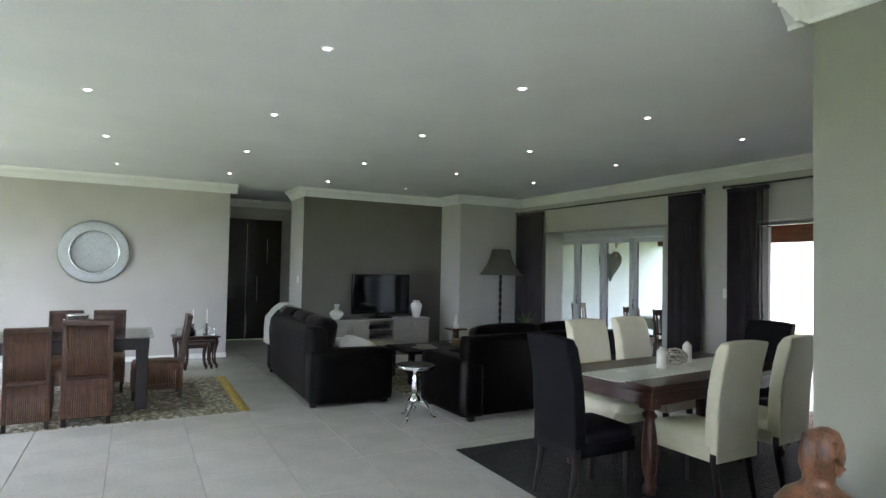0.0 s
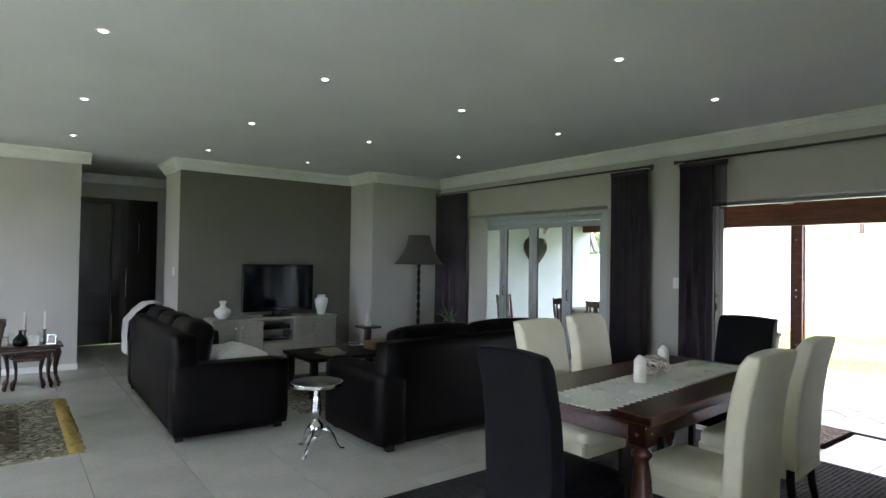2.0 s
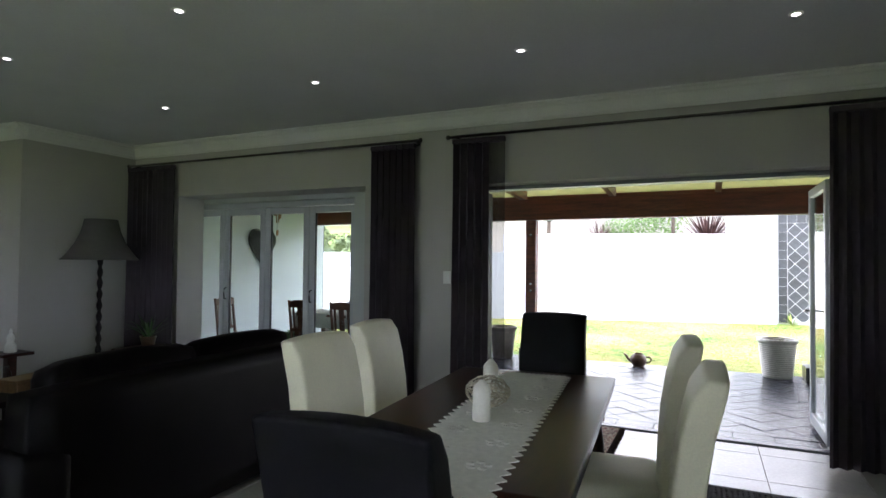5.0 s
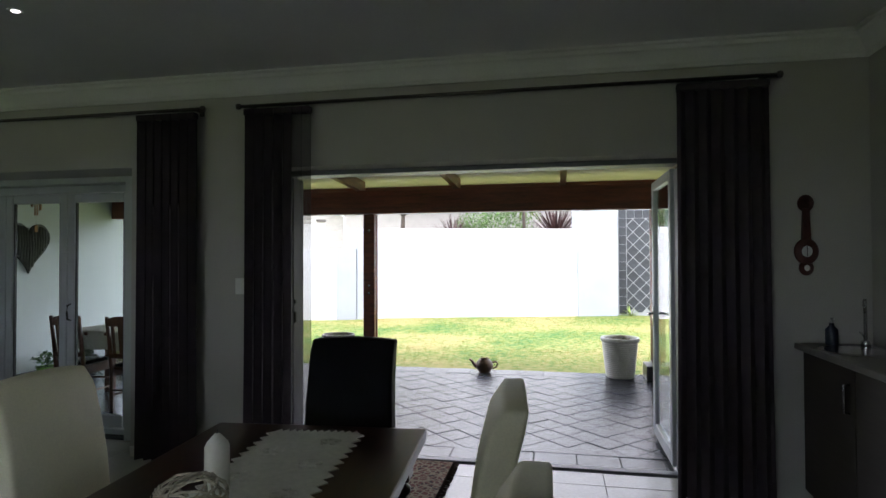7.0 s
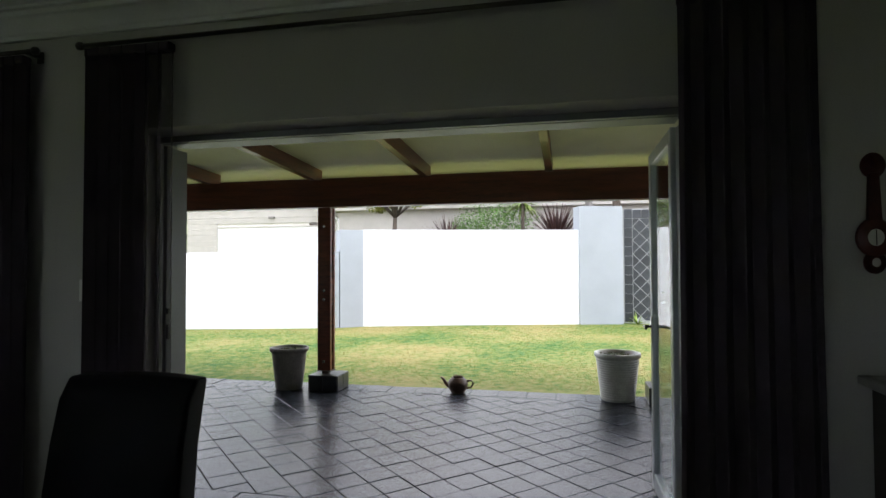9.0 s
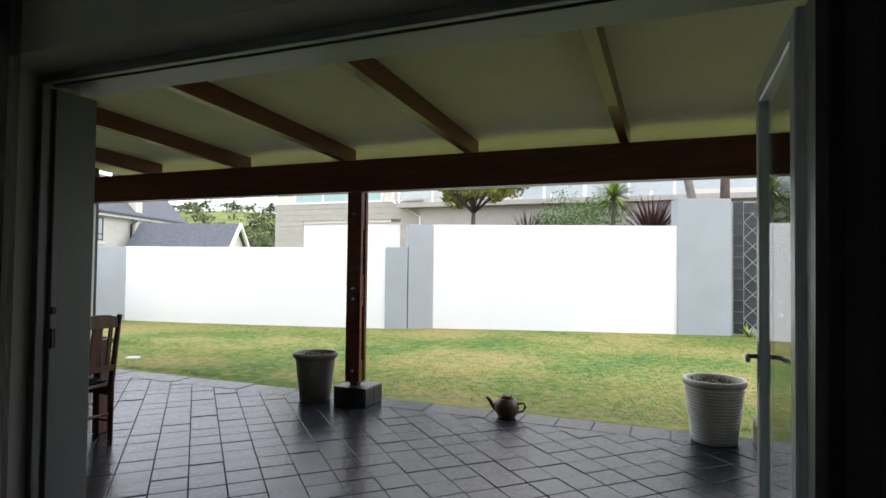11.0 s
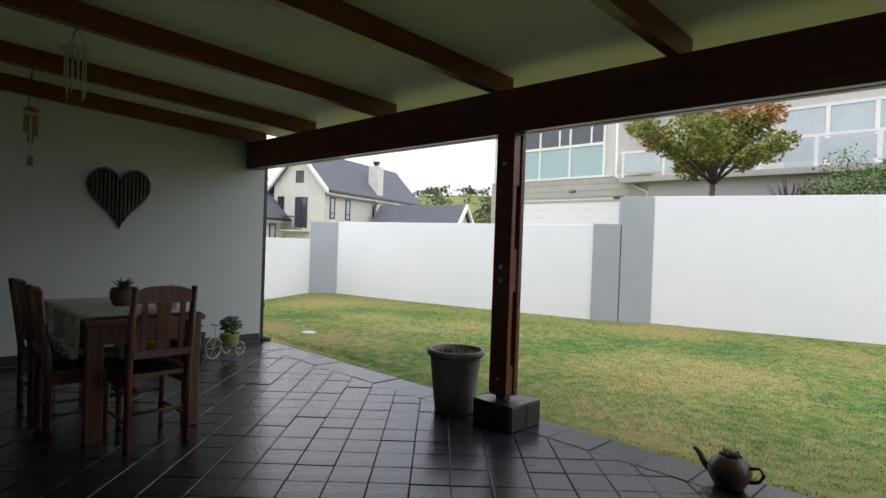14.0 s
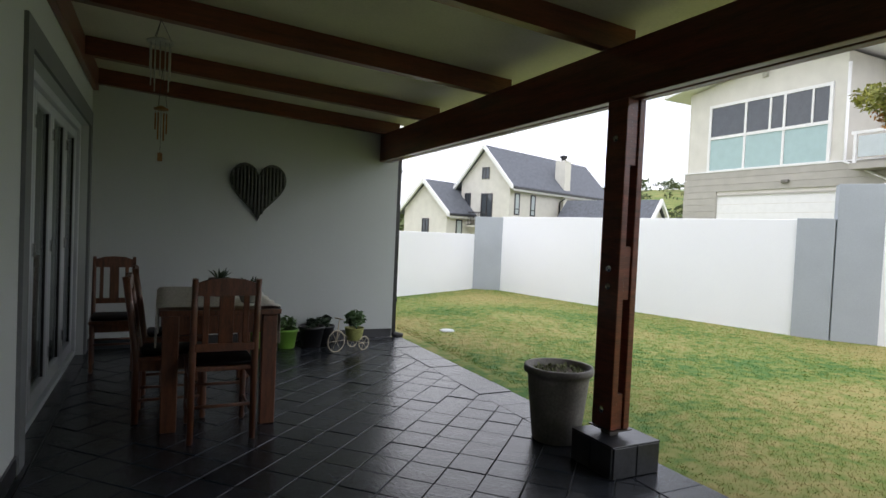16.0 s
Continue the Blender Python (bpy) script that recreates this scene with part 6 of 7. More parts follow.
# ---- wind chimes ----
M["bamboo"] = surface("dry_bamboo", (0.3, 0.14, 0.05), 0.5, 12, 0.25, 60, 0.1)
M["shell"] = surface("pale_shell", (0.5, 0.5, 0.46), 0.5, 12, 0.15, 60, 0.1)
def chime(x, y, top, hang, tubes, length, mat, label, cap_r):
    t = thing("wind_chime", pose(x, y, 0), label, "wind chime")
    for k in range(3):
        a = k * 2.09
        part("cord", Shape().tube([(0, 0, top), (cap_r * 0.8 * math.cos(a), cap_r * 0.8 * math.sin(a), hang + 0.02)], 0.0018, 4), M["black"], t)
    part("cap", Shape().lathe([(cap_r, hang), (cap_r * 1.05, hang + 0.008), (cap_r * 0.5, hang + 0.025), (0.01, hang + 0.035)], 16), M[mat], t)
    for k in range(tubes):
        a = 6.283 * k / tubes
        px, py = cap_r * 0.75 * math.cos(a), cap_r * 0.75 * math.sin(a)
        c = part("chime_tube", Shape().tube([(px, py, hang - 0.03), (px, py, hang - 0.03 - length * (0.75 + 0.25 * math.sin(k * 1.9)))], 0.007 if mat == "bamboo" else 0.004, 6), M[mat], t)
        part("thread", Shape().tube([(px, py, hang), (px, py, hang - 0.03)], 0.001, 3), M["black"], c)
    if mat == "bamboo":
        part("tail_cord", Shape().tube([(0, 0, hang), (0, 0, hang - 0.36)], 0.0015, 4), M["black"], t)
        part("sail", Shape().box(-0.018, 0.018, -0.004, 0.004, hang - 0.42, hang - 0.35), M["bamboo"], t)
chime(8.28, 6.57, 2.484, 2.34, 12, 0.26, "shell", "pale shell wind chime hanging from a rafter", 0.075)
chime(8.29, 7.9, 2.484, 2.16, 6, 0.22, "bamboo", "brown bamboo wind chime hanging from a rafter", 0.055)

# ---- downpipe and skirting on the patio ----
t = thing("downpipe", pose(10.87, 9.1, 0), "black rainwater downpipe on the wall corner", "downpipe")
part("pipe", Shape().box(-0.03, 0.03, -0.045, 0.045, 0.02, 2.45, 0.008, 2), M["black"], t)
part("shoe", Shape().tube([(0, 0, 0.06), (0.02, -0.02, 0.0), (0.12, -0.06, -0.03)], 0.04, 8), M["black"], t)
for z in (0.4, 1.95):
    part("clip", Shape().box(-0.075, 0.036, -0.05, 0.05, z, z + 0.04), M["black"], t)
setting("baseboard_patio", Shape().box(WALL_OUT + 0.002, 10.83, 9.018, 9.029, PAT, PAT + 0.1), M["plinth_tile"], "dark slate skirting on the patio wall", "baseboard")
setting("baseboard_patio_2", Shape().box(WALL_OUT + 0.001, WALL_OUT + 0.012, 5.32, BIF_S - 0.141, PAT, PAT + 0.1), M["plinth_tile"], "dark slate skirting on the house wall", "baseboard")
solid("drain_cover", Shape().lathe([(0.1, 0), (0.1, 0.012), (0.08, 0.02), (0, 0.022)], 20, cap=False), M["outside_wall"], "round white plastic drain cover in the lawn", "drain cover", m=pose(11.82, 9.48, LAWN + 0.012))

# ---- slate-clad garden wall panel ----
def clip_poly(poly, x0, x1, y0, y1):
    for ax, lim, sign in ((0, x0, 1), (0, x1, -1), (1, y0, 1), (1, y1, -1)):
        out = []
        for a, b in zip(poly, poly[1:] + poly[:1]):
            da, db = sign * (a[ax] - lim), sign * (b[ax] - lim)
            if da >= 0:
                out.append(a)
            if (da >= 0) != (db >= 0):
                u = da / (da - db)
                out.append((a[0] + (b[0] - a[0]) * u, a[1] + (b[1] - a[1]) * u))
        poly = out
        if len(poly) < 3:
            return []
    return poly

def poly_area(p):
    return abs(sum(a[0] * b[1] - b[0] * a[1] for a, b in zip(p, p[1:] + p[:1]))) / 2

def slab_mesh(poly, thick, mat, name, chamfer=0.005):
    """A thin tile from an outline, with a narrow sloping rim."""
    cx, cy = sum(p[0] for p in poly) / len(poly), sum(p[1] for p in poly) / len(poly)
    v, f, k = [], [], len(poly)
    def inset(p, d):
        q = Vector((p[0] - cx, p[1] - cy))
        return (q - q.normalized() * d) if q.length > d else q * 0.5
    v += [(p[0] - cx, p[1] - cy, -thick) for p in poly]
    v += [(p[0] - cx, p[1] - cy, -chamfer * 0.6) for p in poly]
    v += [(*inset(p, chamfer), 0) for p in poly]
    f.append(tuple(range(2 * k, 3 * k)))
    for i in range(k):
        j = (i + 1) % k
        f += [(i, j, k + j, k + i), (k + i, k + j, 2 * k + j, 2 * k + i)]
    me = bpy.data.meshes.new(name)
    me.from_pydata(v, [], f)
    me.materials.append(mat)
    return me, cx, cy

def ccw(p):
    return p if sum(a[0] * b[1] - b[0] * a[1] for a, b in zip(p, p[1:] + p[:1])) > 0 else p[::-1]

def diamond(cx, cy, half):
    return [(cx, cy - half), (cx + half, cy), (cx, cy + half), (cx - half, cy)]

gw4 = bpy.data.objects["wall_garden_4"]
def wall_tile(poly, mat):
    if len(poly) > 2 and poly_area(poly) > 0.002:
        me, cx, cy = slab_mesh(ccw(poly), 0.01, mat, "tile", 0.003)
        ob = new("tile", me)
        ob.parent = gw4
        ob.matrix_basis = Matrix(((0, 0, -1, 19.488), (-1.05, 0, 0, -1.05 * cx), (0, 1.07, 0, 1.07 * cy), (0, 0, 0, 1)))
M["clad_tile"] = surface("charcoal_wall_slate", (0.035, 0.04, 0.045), 0.45, 8, 0.3, 40, 0.2, per_object=0.3)
for k in range(12):
    z = -0.05 + 0.22 * k
    wall_tile([(-0.94, z + 0.004), (-0.76, z + 0.004), (-0.76, z + 0.216), (-0.94, z + 0.216)], M["clad_tile"])
for k in range(9):
    wall_tile([(-0.75 + 0.2 * k + 0.004, 2.37), (-0.75 + 0.2 * k + 0.196, 2.37), (-0.75 + 0.2 * k + 0.196, 2.57), (-0.75 + 0.2 * k + 0.004, 2.57)], M["clad_tile"])
for i in range(-2, 12):
    for j in range(16):
        cx, cy = -0.75 + 0.16 * i + (0.0), 0.1 + 0.32 * (j // 2) + 0.16 * (j % 2)
        if (i + j) % 2 == 0:
            wall_tile(clip_poly(diamond(cx, cy, 0.148), -0.745, 1.05, 0.0, 2.36), M["clad_tile"])
# ---- garden bank and plants behind the wall ----
setting("garden_bank", Shape().box(19.75, 25.0, -4.0, 8.4, -0.4, 1.95, 0.05, 2), M["soil"], "raised planted bank behind the garden wall", "bank")
BANK = 1.95
M["autumn"] = surface("turning_leaves", (0.085, 0.15, 0.025), 0.6, 1.3, 0.25, 40, 0.1, per_island=0.4, second=(0.26, 0.25, 0.04))
M["autumn_red"] = surface("orange_leaves", (0.42, 0.2, 0.045), 0.6, 6, 0.3, 40, 0.1, per_island=0.45)
M["bark"] = surface("grey_bark", (0.1, 0.08, 0.06), 0.9, 9, 0.3, 40, 0.6, stretch=(3, 3, 0.6))
M["bush"] = surface("fresh_green_leaves", (0.09, 0.19, 0.03), 0.6, 6, 0.3, 40, 0.1, per_island=0.45)
M["yucca"] = surface("yellow_green_blades", (0.22, 0.32, 0.05), 0.5, 8, 0.2, 40, 0.05, per_island=0.35)
M["flax"] = surface("bronze_flax_blades", (0.07, 0.035, 0.03), 0.5, 8, 0.3, 40, 0.05, per_island=0.4)

def crown_tree(x, y, z, h, spread, label):
    t = thing("tree", pose(x, y, z), label, "tree")
    r = random.Random(21)
    trunk_top = Vector((0.02, 0.0, h * 0.3))
    part("trunk", Shape().tube([(0, 0, 0), (0.03, 0.02, h * 0.15), tuple(trunk_top)], [0.09, 0.075, 0.06], 10), M["bark"], t)
    s = Shape()
    red = Shape()
    tips = []
    for k in range(17):
        a = k * 2.399 + r.uniform(-0.3, 0.3)
        e = r.uniform(0.35, 1.45)
        L = spread * r.uniform(0.75, 1.05) * (0.75 + 0.25 * math.cos(e))
        end = trunk_top + Vector((math.cos(a) * math.cos(e) * L, math.sin(a) * math.cos(e) * L, math.sin(e) * L * 1.05))
        mid = trunk_top + (end - trunk_top) * 0.5 + Vector((0, 0, 0.12))
        part("limb", Shape().tube([tuple(trunk_top), tuple(mid), tuple(end)], [0.035, 0.022, 0.008], 6), M["bark"], t)
        tips += [(end, 0.42), (mid, 0.4), (trunk_top + (end - trunk_top) * 0.78, 0.45)]
    for k, (p, rad) in enumerate(tips):
        leafy(red if (p.y < 0.1 and p.z > h * 0.78 and k % 3 == 0) or k % 19 == 5 else s, tuple(p), rad * r.uniform(0.7, 1.15), 300, 0.055, 100 + k, 0.7)
    part("crown", s, M["autumn"], t)
    part("orange_foliage", red, M["autumn_red"], t, "leaves turned orange")
crown_tree(21.25, 7.5, BANK, 2.95, 2.25, "small spreading tree with green and yellowing autumn leaves")

def blade_clump(name, x, y, z, trunk, count, length, width, droop, mat, label, seed, up):
    t = thing(name, pose(x, y, z), label, "plant")
    if trunk:
        part("stem", Shape().tube([(0, 0, 0), (0.01, 0.01, trunk * 0.5), (0, 0, trunk)], [0.06, 0.05, 0.05], 8), M["bark"], t)
    s = Shape()
    strap_plant(s, (0, 0, trunk), count, length, width, droop, seed, up)
    part("foliage", s, M[mat], t)
blade_clump("cordyline", 20.9, 3.6, BANK, 1.2, 170, 0.75, 0.055, 0.35, "yucca", "yellow-green spiky cordyline on a short stem", 1, (-0.4, 1.5))
blade_clump("flax_bush", 20.7, 2.66, BANK, 0, 170, 1.4, 0.055, 0.15, "flax", "bronze-red spiky flax bush", 2, (0.45, 1.45))
blade_clump("flax_bush", 20.5, 5.7, BANK, 0, 90, 1.0, 0.045, 0.15, "flax", "dark bronze spiky flax bush", 3, (0.5, 1.45))
blade_clump("lily_clump", 20.4, 5.25, BANK, 0, 90, 0.72, 0.04, 0.45, "leaf", "green arching lily clump on the bank", 4, (0.4, 1.4))
for x, y, r, sd in ((21.3, 4.55, 1.05, 1), (21.9, 4.05, 0.95, 2), (21.5, 5.25, 0.7, 3)):
    t = thing("shrub", pose(x, y, BANK), "loose fresh green shrub behind the wall", "shrub", "shrubs on the bank")
    s = Shape()
    for k in range(9):
        a = k * 0.7
        e = (r * 0.55 * math.cos(a), r * 0.55 * math.sin(a), r * (0.8 + 0.25 * math.sin(k * 2.1)))
        s.tube([(0, 0, 0), e], 0.008, 4)
        leafy(s, e, r * 0.5, 170, 0.035, sd * 50 + k)
    part("foliage", s, M["bush"], t)
t = thing("palm_tree", pose(21.6, 1.6, BANK), "leaning grey palm trunks with long leaves", "palm")
part("trunk", Shape().tube([(0, 0, 0), (-0.1, 0.1, 0.9), (-0.25, 0.35, 2.1), (-0.3, 0.5, 3.2)], [0.13, 0.11, 0.09, 0.08], 10), M["pot_grey"], t)
part("trunk", Shape().tube([(0.1, -0.6, 0), (0.1, -0.62, 1.5), (0.15, -0.65, 3.3)], [0.12, 0.11, 0.09], 10), M["bark"], t)
s = Shape()
strap_plant(s, (-0.3, 0.5, 3.2), 40, 1.3, 0.06, 0.6, 6, (-0.3, 1.3))
strap_plant(s, (0.15, -0.65, 3.3), 40, 1.3, 0.06, 0.6, 7, (-0.3, 1.3))
part("fronds", s, M["leaf"], t)
blade_clump("aloe", 19.25, 0.72, LAWN, 0, 26, 0.42, 0.035, 0.25, "yucca", "small pale green aloe at the slate wall", 9, (0.4, 1.4))

# ---- neighbouring houses ----
M["h_wall"] = surface("warm_white_render", (0.66, 0.64, 0.58), 0.85, 2.0, 0.05, 50, 0.1)
M["h_siding"] = surface("greige_board_siding", (0.42, 0.4, 0.36), 0.7, 3.0, 0.06, 50, 0.05, per_object=0.04)
M["h_roof"] = surface("blue_grey_slate_roof", (0.11, 0.12, 0.14), 0.7, 5.0, 0.2, 30, 0.4)
M["h_frosted"] = surface("frosted_green_glass", (0.36, 0.5, 0.5), 0.2, 4, 0.04, 40, 0.0)
M["h_pane"] = surface("dark_window_glass", (0.05, 0.06, 0.07), 0.06, 4, 0.1, 20, 0.0, spec=0.8)
M["h_frosted_pale"] = surface("pale_frosted_glass", (0.5, 0.56, 0.57), 0.25, 4, 0.04, 40, 0.0)
M["white_trim"] = surface("white_painted_trim", (0.8, 0.8, 0.79), 0.5, 6, 0.03, 60, 0.02)
M["dark_trim"] = surface("charcoal_painted_steel", (0.03, 0.03, 0.035), 0.4, 6, 0.1, 60, 0.02)

h2 = thing("house", pose(26.0, 0.45, 0.06), "cream rendered neighbour house with siding, garage and glass balcony", "house")
part("gable_wall", Shape().prism([(12.1, -0.3), (17.6, -0.3), (17.6, 6.7), (13.6, 7.35), (12.1, 7.0)], -6.0, 0.0, m=Matrix(((0, 0, -1, 0), (1, 0, 0, 0), (0, 1, 0, 0), (0, 0, 0, 1)))), M["h_wall"], h2)
part("wing_wall", Shape().box(2.4, 8.0, -9.0, 12.09, -0.3, 6.6), M["h_wall"], h2)
part("lower_wall", Shape().box(-0.3, 2.4, -9.0, 10.7, -0.3, 3.5), M["h_siding"], h2)
for k in range(12):
    z = 1.0 + 0.23 * k
    if z < 2.85:
        part("siding_board", Shape().box(-0.05, -0.004, 16.25, 17.65, z, z + 0.222), M["h_siding"], h2)
        part("siding_board", Shape().box(-0.05, -0.004, 10.72, 11.65, z, z + 0.222), M["h_siding"], h2)
    else:
        part("siding_board", Shape().box(-0.05, -0.004, 10.72, 17.65, z, z + 0.222), M["h_siding"], h2)
part("siding_board", Shape().box(-0.07, -0.004, 10.7, 17.7, 3.76, 3.8), M["white_trim"], h2)
gd = part("garage_door", Shape().box(0.02, 0.06, 11.65, 16.25, -0.1, 2.9), M["white_trim"], h2)
for k in range(8):
    part("panel", Shape().box(-0.003, 0.02, 11.67, 16.23, 2.9 - 0.3 * (k + 1) + 0.012, 2.9 - 0.3 * k), M["white_trim"], gd)
part("garage_reveal", Shape().box(-0.04, 0.03, 16.22, 16.28, -0.1, 2.95).box(-0.04, 0.03, 11.62, 11.68, -0.1, 2.95).box(-0.04, 0.03, 11.68, 16.22, 2.9, 2.95), M["h_siding"], h2)
w = part("window", Shape().box(-0.06, -0.005, 12.45, 12.55, 3.75, 6.15).box(-0.06, -0.005, 16.6, 16.7, 3.75, 6.15).box(-0.06, -0.005, 12.55, 16.6, 6.05, 6.15).box(-0.06, -0.005, 12.55, 16.6, 3.75, 3.83).box(-0.06, -0.005, 12.55, 16.6, 4.92, 5.02).box(-0.06, -0.005, 13.87, 13.95, 3.83, 4.92).box(-0.06, -0.005, 15.22, 15.3, 3.83, 4.92).box(-0.06, -0.005, 15.22, 15.3, 5.02, 6.05).box(-0.06, -0.005, 14.35, 14.42, 5.02, 6.05).box(-0.06, -0.005, 13.87, 13.95, 5.02, 6.05).box(-0.06, -0.005, 13.0, 13.06, 5.02, 6.05), M["white_trim"], h2, "white-framed strip window")
for a, b in ((12.55, 13.87), (13.95, 15.22), (15.3, 16.6)):
    part("pane", Shape().box(-0.03, -0.01, a, b, 3.83, 4.92), M["h_frosted"], w, "frosted green glass")
for a, b in ((12.55, 13.0), (13.06, 13.87), (13.95, 14.35), (14.42, 15.22), (15.3, 16.6)):
    part("pane", Shape().box(-0.03, -0.01, a, b, 5.02, 6.05), M["h_pane"], w)
part("roof", Shape().prism([(11.1, 6.95), (13.6, 7.4), (18.4, 6.62), (18.4, 6.75), (13.6, 7.6), (11.1, 7.12)], -6.3, 0.55, m=Matrix(((0, 0, -1, 0), (1, 0, 0, 0), (0, 1, 0, 0), (0, 0, 0, 1)))), M["white_trim"], h2, "roof edge with white fascia")
part("wing_roof", Shape().box(1.9, 8.4, -9.3, 12.0, 6.6, 6.85), M["white_trim"], h2)
part("vent", Shape().box(-0.1, -0.004, 14.55, 14.72, 6.75, 7.0, 0.02, 2), M["h_siding"], h2)
part("wall_lamp", Shape().box(-0.14, -0.05, 13.6, 13.85, 3.24, 3.34, 0.03, 2), M["pot_grey"], h2)
part("rain_pipe", Shape().tube([(-0.1, 12.0, 6.6), (-0.1, 12.0, 3.75), (-0.12, 10.8, 3.15), (-0.12, 10.8, 0)], 0.05, 6), M["white_trim"], h2)
bal = part("balcony", Shape().box(-0.6, 2.4, -9.0, 11.6, 3.45, 3.62), M["h_siding"], h2)
bal_rail = part("rail", Shape().box(-0.56, -0.5, -9.0, 11.6, 4.42, 4.5), M["white_trim"], bal)
for k in range(15):
    y = 11.5 - 1.4 * k
    part("post", Shape().box(-0.56, -0.5, y - 0.04, y + 0.04, 3.62, 4.42), M["white_trim"], bal)
    part("pane", Shape().box(-0.54, -0.52, y - 1.32, y - 0.08, 3.78, 4.36), M["h_frosted_pale"], bal)
uw = part("window", Shape().box(2.3, 2.39, 1.2, 7.4, 3.65, 3.75).box(2.3, 2.39, 1.2, 7.4, 5.85, 5.95), M["white_trim"], h2)
for k in range(5):
    y = 1.2 + 1.24 * k
    part("window_frame", Shape().box(2.28, 2.395, y, y + 0.12, 3.75, 5.85), M["white_trim"], uw)
    part("pane", Shape().box(2.34, 2.38, y + 0.12, y + 1.24, 3.75, 5.85), M["h_frosted_pale"], uw)

def gable_house(name, m, L, W, wall, apex, base, label):
    """Ridge along local x, the gable end at x = 0, the long side at y = 0."""
    t = thing(name, m, label, "house")
    part("wall", Shape().prism([(0, base), (W, base), (W, wall), (W / 2, apex - 0.12), (0, wall)], 0, L, m=Matrix(((0, 0, 1, 0), (1, 0, 0, 0), (0, 1, 0, 0), (0, 0, 0, 1)))), M["h_wall"], t)
    ov, k = 0.5, (apex - wall) / (W / 2)
    for side in (0, 1):
        y0, y1 = (-ov, W / 2) if side == 0 else (W + ov, W / 2)
        z0 = wall - ov * k
        pr = [(y0, z0), (y1, apex), (y1, apex + 0.16), (y0, z0 + 0.16)]
        pr = pr if side == 0 else pr[::-1]
        part("roof_slope", Shape().prism(pr, -0.25, L + 0.4, m=Matrix(((0, 0, 1, 0), (1, 0, 0, 0), (0, 1, 0, 0), (0, 0, 0, 1)))), M["h_roof"], t)
        pr = [(y0, z0 - 0.12), (y1, apex - 0.12), (y1, apex + 0.2), (y0, z0 + 0.2)]
        pr = pr if side == 0 else pr[::-1]
        part("barge_board", Shape().prism(pr, -0.45, -0.26, m=Matrix(((0, 0, 1, 0), (1, 0, 0, 0), (0, 1, 0, 0), (0, 0, 0, 1)))), M["white_trim"], t)
    part("gutter", Shape().box(-0.2, L, -ov - 0.12, -ov, wall - ov * k - 0.05, wall - ov * k + 0.1), M["dark_trim"], t)
    part("eave_board", Shape().box(-0.2, L, -ov + 0.002, -ov + 0.03, wall - ov * k - 0.2, wall - ov * k - 0.05), M["white_trim"], t)
    return t
def house_window(t, along, pos, z0, w, h, label=""):
    if along == "x":
        win = part("window", Shape().box(pos - w / 2, pos - w / 2 + 0.09, -0.06, -0.004, z0, z0 + h).box(pos + w / 2 - 0.09, pos + w / 2, -0.06, -0.004, z0, z0 + h).box(pos - w / 2, pos + w / 2, -0.06, -0.004, z0 + h - 0.09, z0 + h).box(pos - w / 2, pos + w / 2, -0.06, -0.004, z0, z0 + 0.09).box(pos - w / 2, pos + w / 2, -0.06, -0.004, z0 + h * 0.25, z0 + h * 0.25 + 0.07), M["dark_trim"], t, label)
        part("pane", Shape().box(pos - w / 2 + 0.05, pos + w / 2 - 0.05, -0.03, -0.004, z0 + 0.05, z0 + h - 0.05), M["h_frosted_pale"], win)
        part("sill", Shape().box(pos - w / 2 - 0.1, pos + w / 2 + 0.1, -0.12, -0.004, z0 - 0.22, z0 - 0.1), M["white_trim"], win)
    else:
        win = part("window", Shape().box(-0.06, -0.004, pos - w / 2, pos - w / 2 + 0.09, z0, z0 + h).box(-0.06, -0.004, pos + w / 2 - 0.09, pos + w / 2, z0, z0 + h).box(-0.06, -0.004, pos - w / 2, pos + w / 2, z0 + h - 0.09, z0 + h).box(-0.06, -0.004, pos - 0.04, pos + 0.04, z0, z0 + h), M["dark_trim"], t, label)
        part("pane", Shape().box(-0.03, -0.004, pos - w / 2 + 0.05, pos + w / 2 - 0.05, z0 + 0.05, z0 + h - 0.05), M["h_pane"], win)
h1 = gable_house("house", pose(30.9, 37.9, -0.55, 0, 0, 20), 14.0, 4.7, 5.75, 8.3, -0.5, "white gabled neighbour house with slate roof and chimney")
house_window(h1, "x", 0.9, 3.3, 0.62, 1.6)
house_window(h1, "x", 2.9, 3.3, 0.62, 1.6)
house_window(h1, "y", 2.1, 2.55, 1.1, 2.3, "dark-framed balcony door")
house_window(h1, "y", 4.0, 3.2, 0.6, 1.7)
house_window(h1, "y", 2.3, 5.9, 0.7, 0.9)
b = part("balcony", Shape().box(-0.9, -0.004, 1.3, 3.2, 2.3, 2.42), M["h_wall"], h1)
part("rail", Shape().box(-0.9, -0.86, 1.3, 3.2, 3.35, 3.42).box(-0.9, -0.86, 1.3, 3.2, 2.42, 2.48), M["dark_trim"], b)
for k in range(13):
    part("baluster", Shape().box(-0.895, -0.865, 1.32 + 0.154 * k, 1.35 + 0.154 * k, 2.45, 3.38), M["dark_trim"], b)
c = part("chimney", Shape().box(6.7, 7.6, -0.3, 0.6, 0.0, 8.0), M["h_wall"], h1)
part("chimney_pot", Shape().lathe([(0.2, 8.0), (0.2, 8.2), (0.3, 8.24), (0.3, 8.42), (0.1, 8.46)], 12, m=pose(7.15, 0.15, 0)), M["dark_trim"], c)
for x in (6.5, 8.3):
    part("rain_pipe", Shape().tube([(x, -0.55, 4.9), (x, -0.1, 4.6), (x, -0.1, 0)], 0.07, 6), M["dark_trim"], h1)
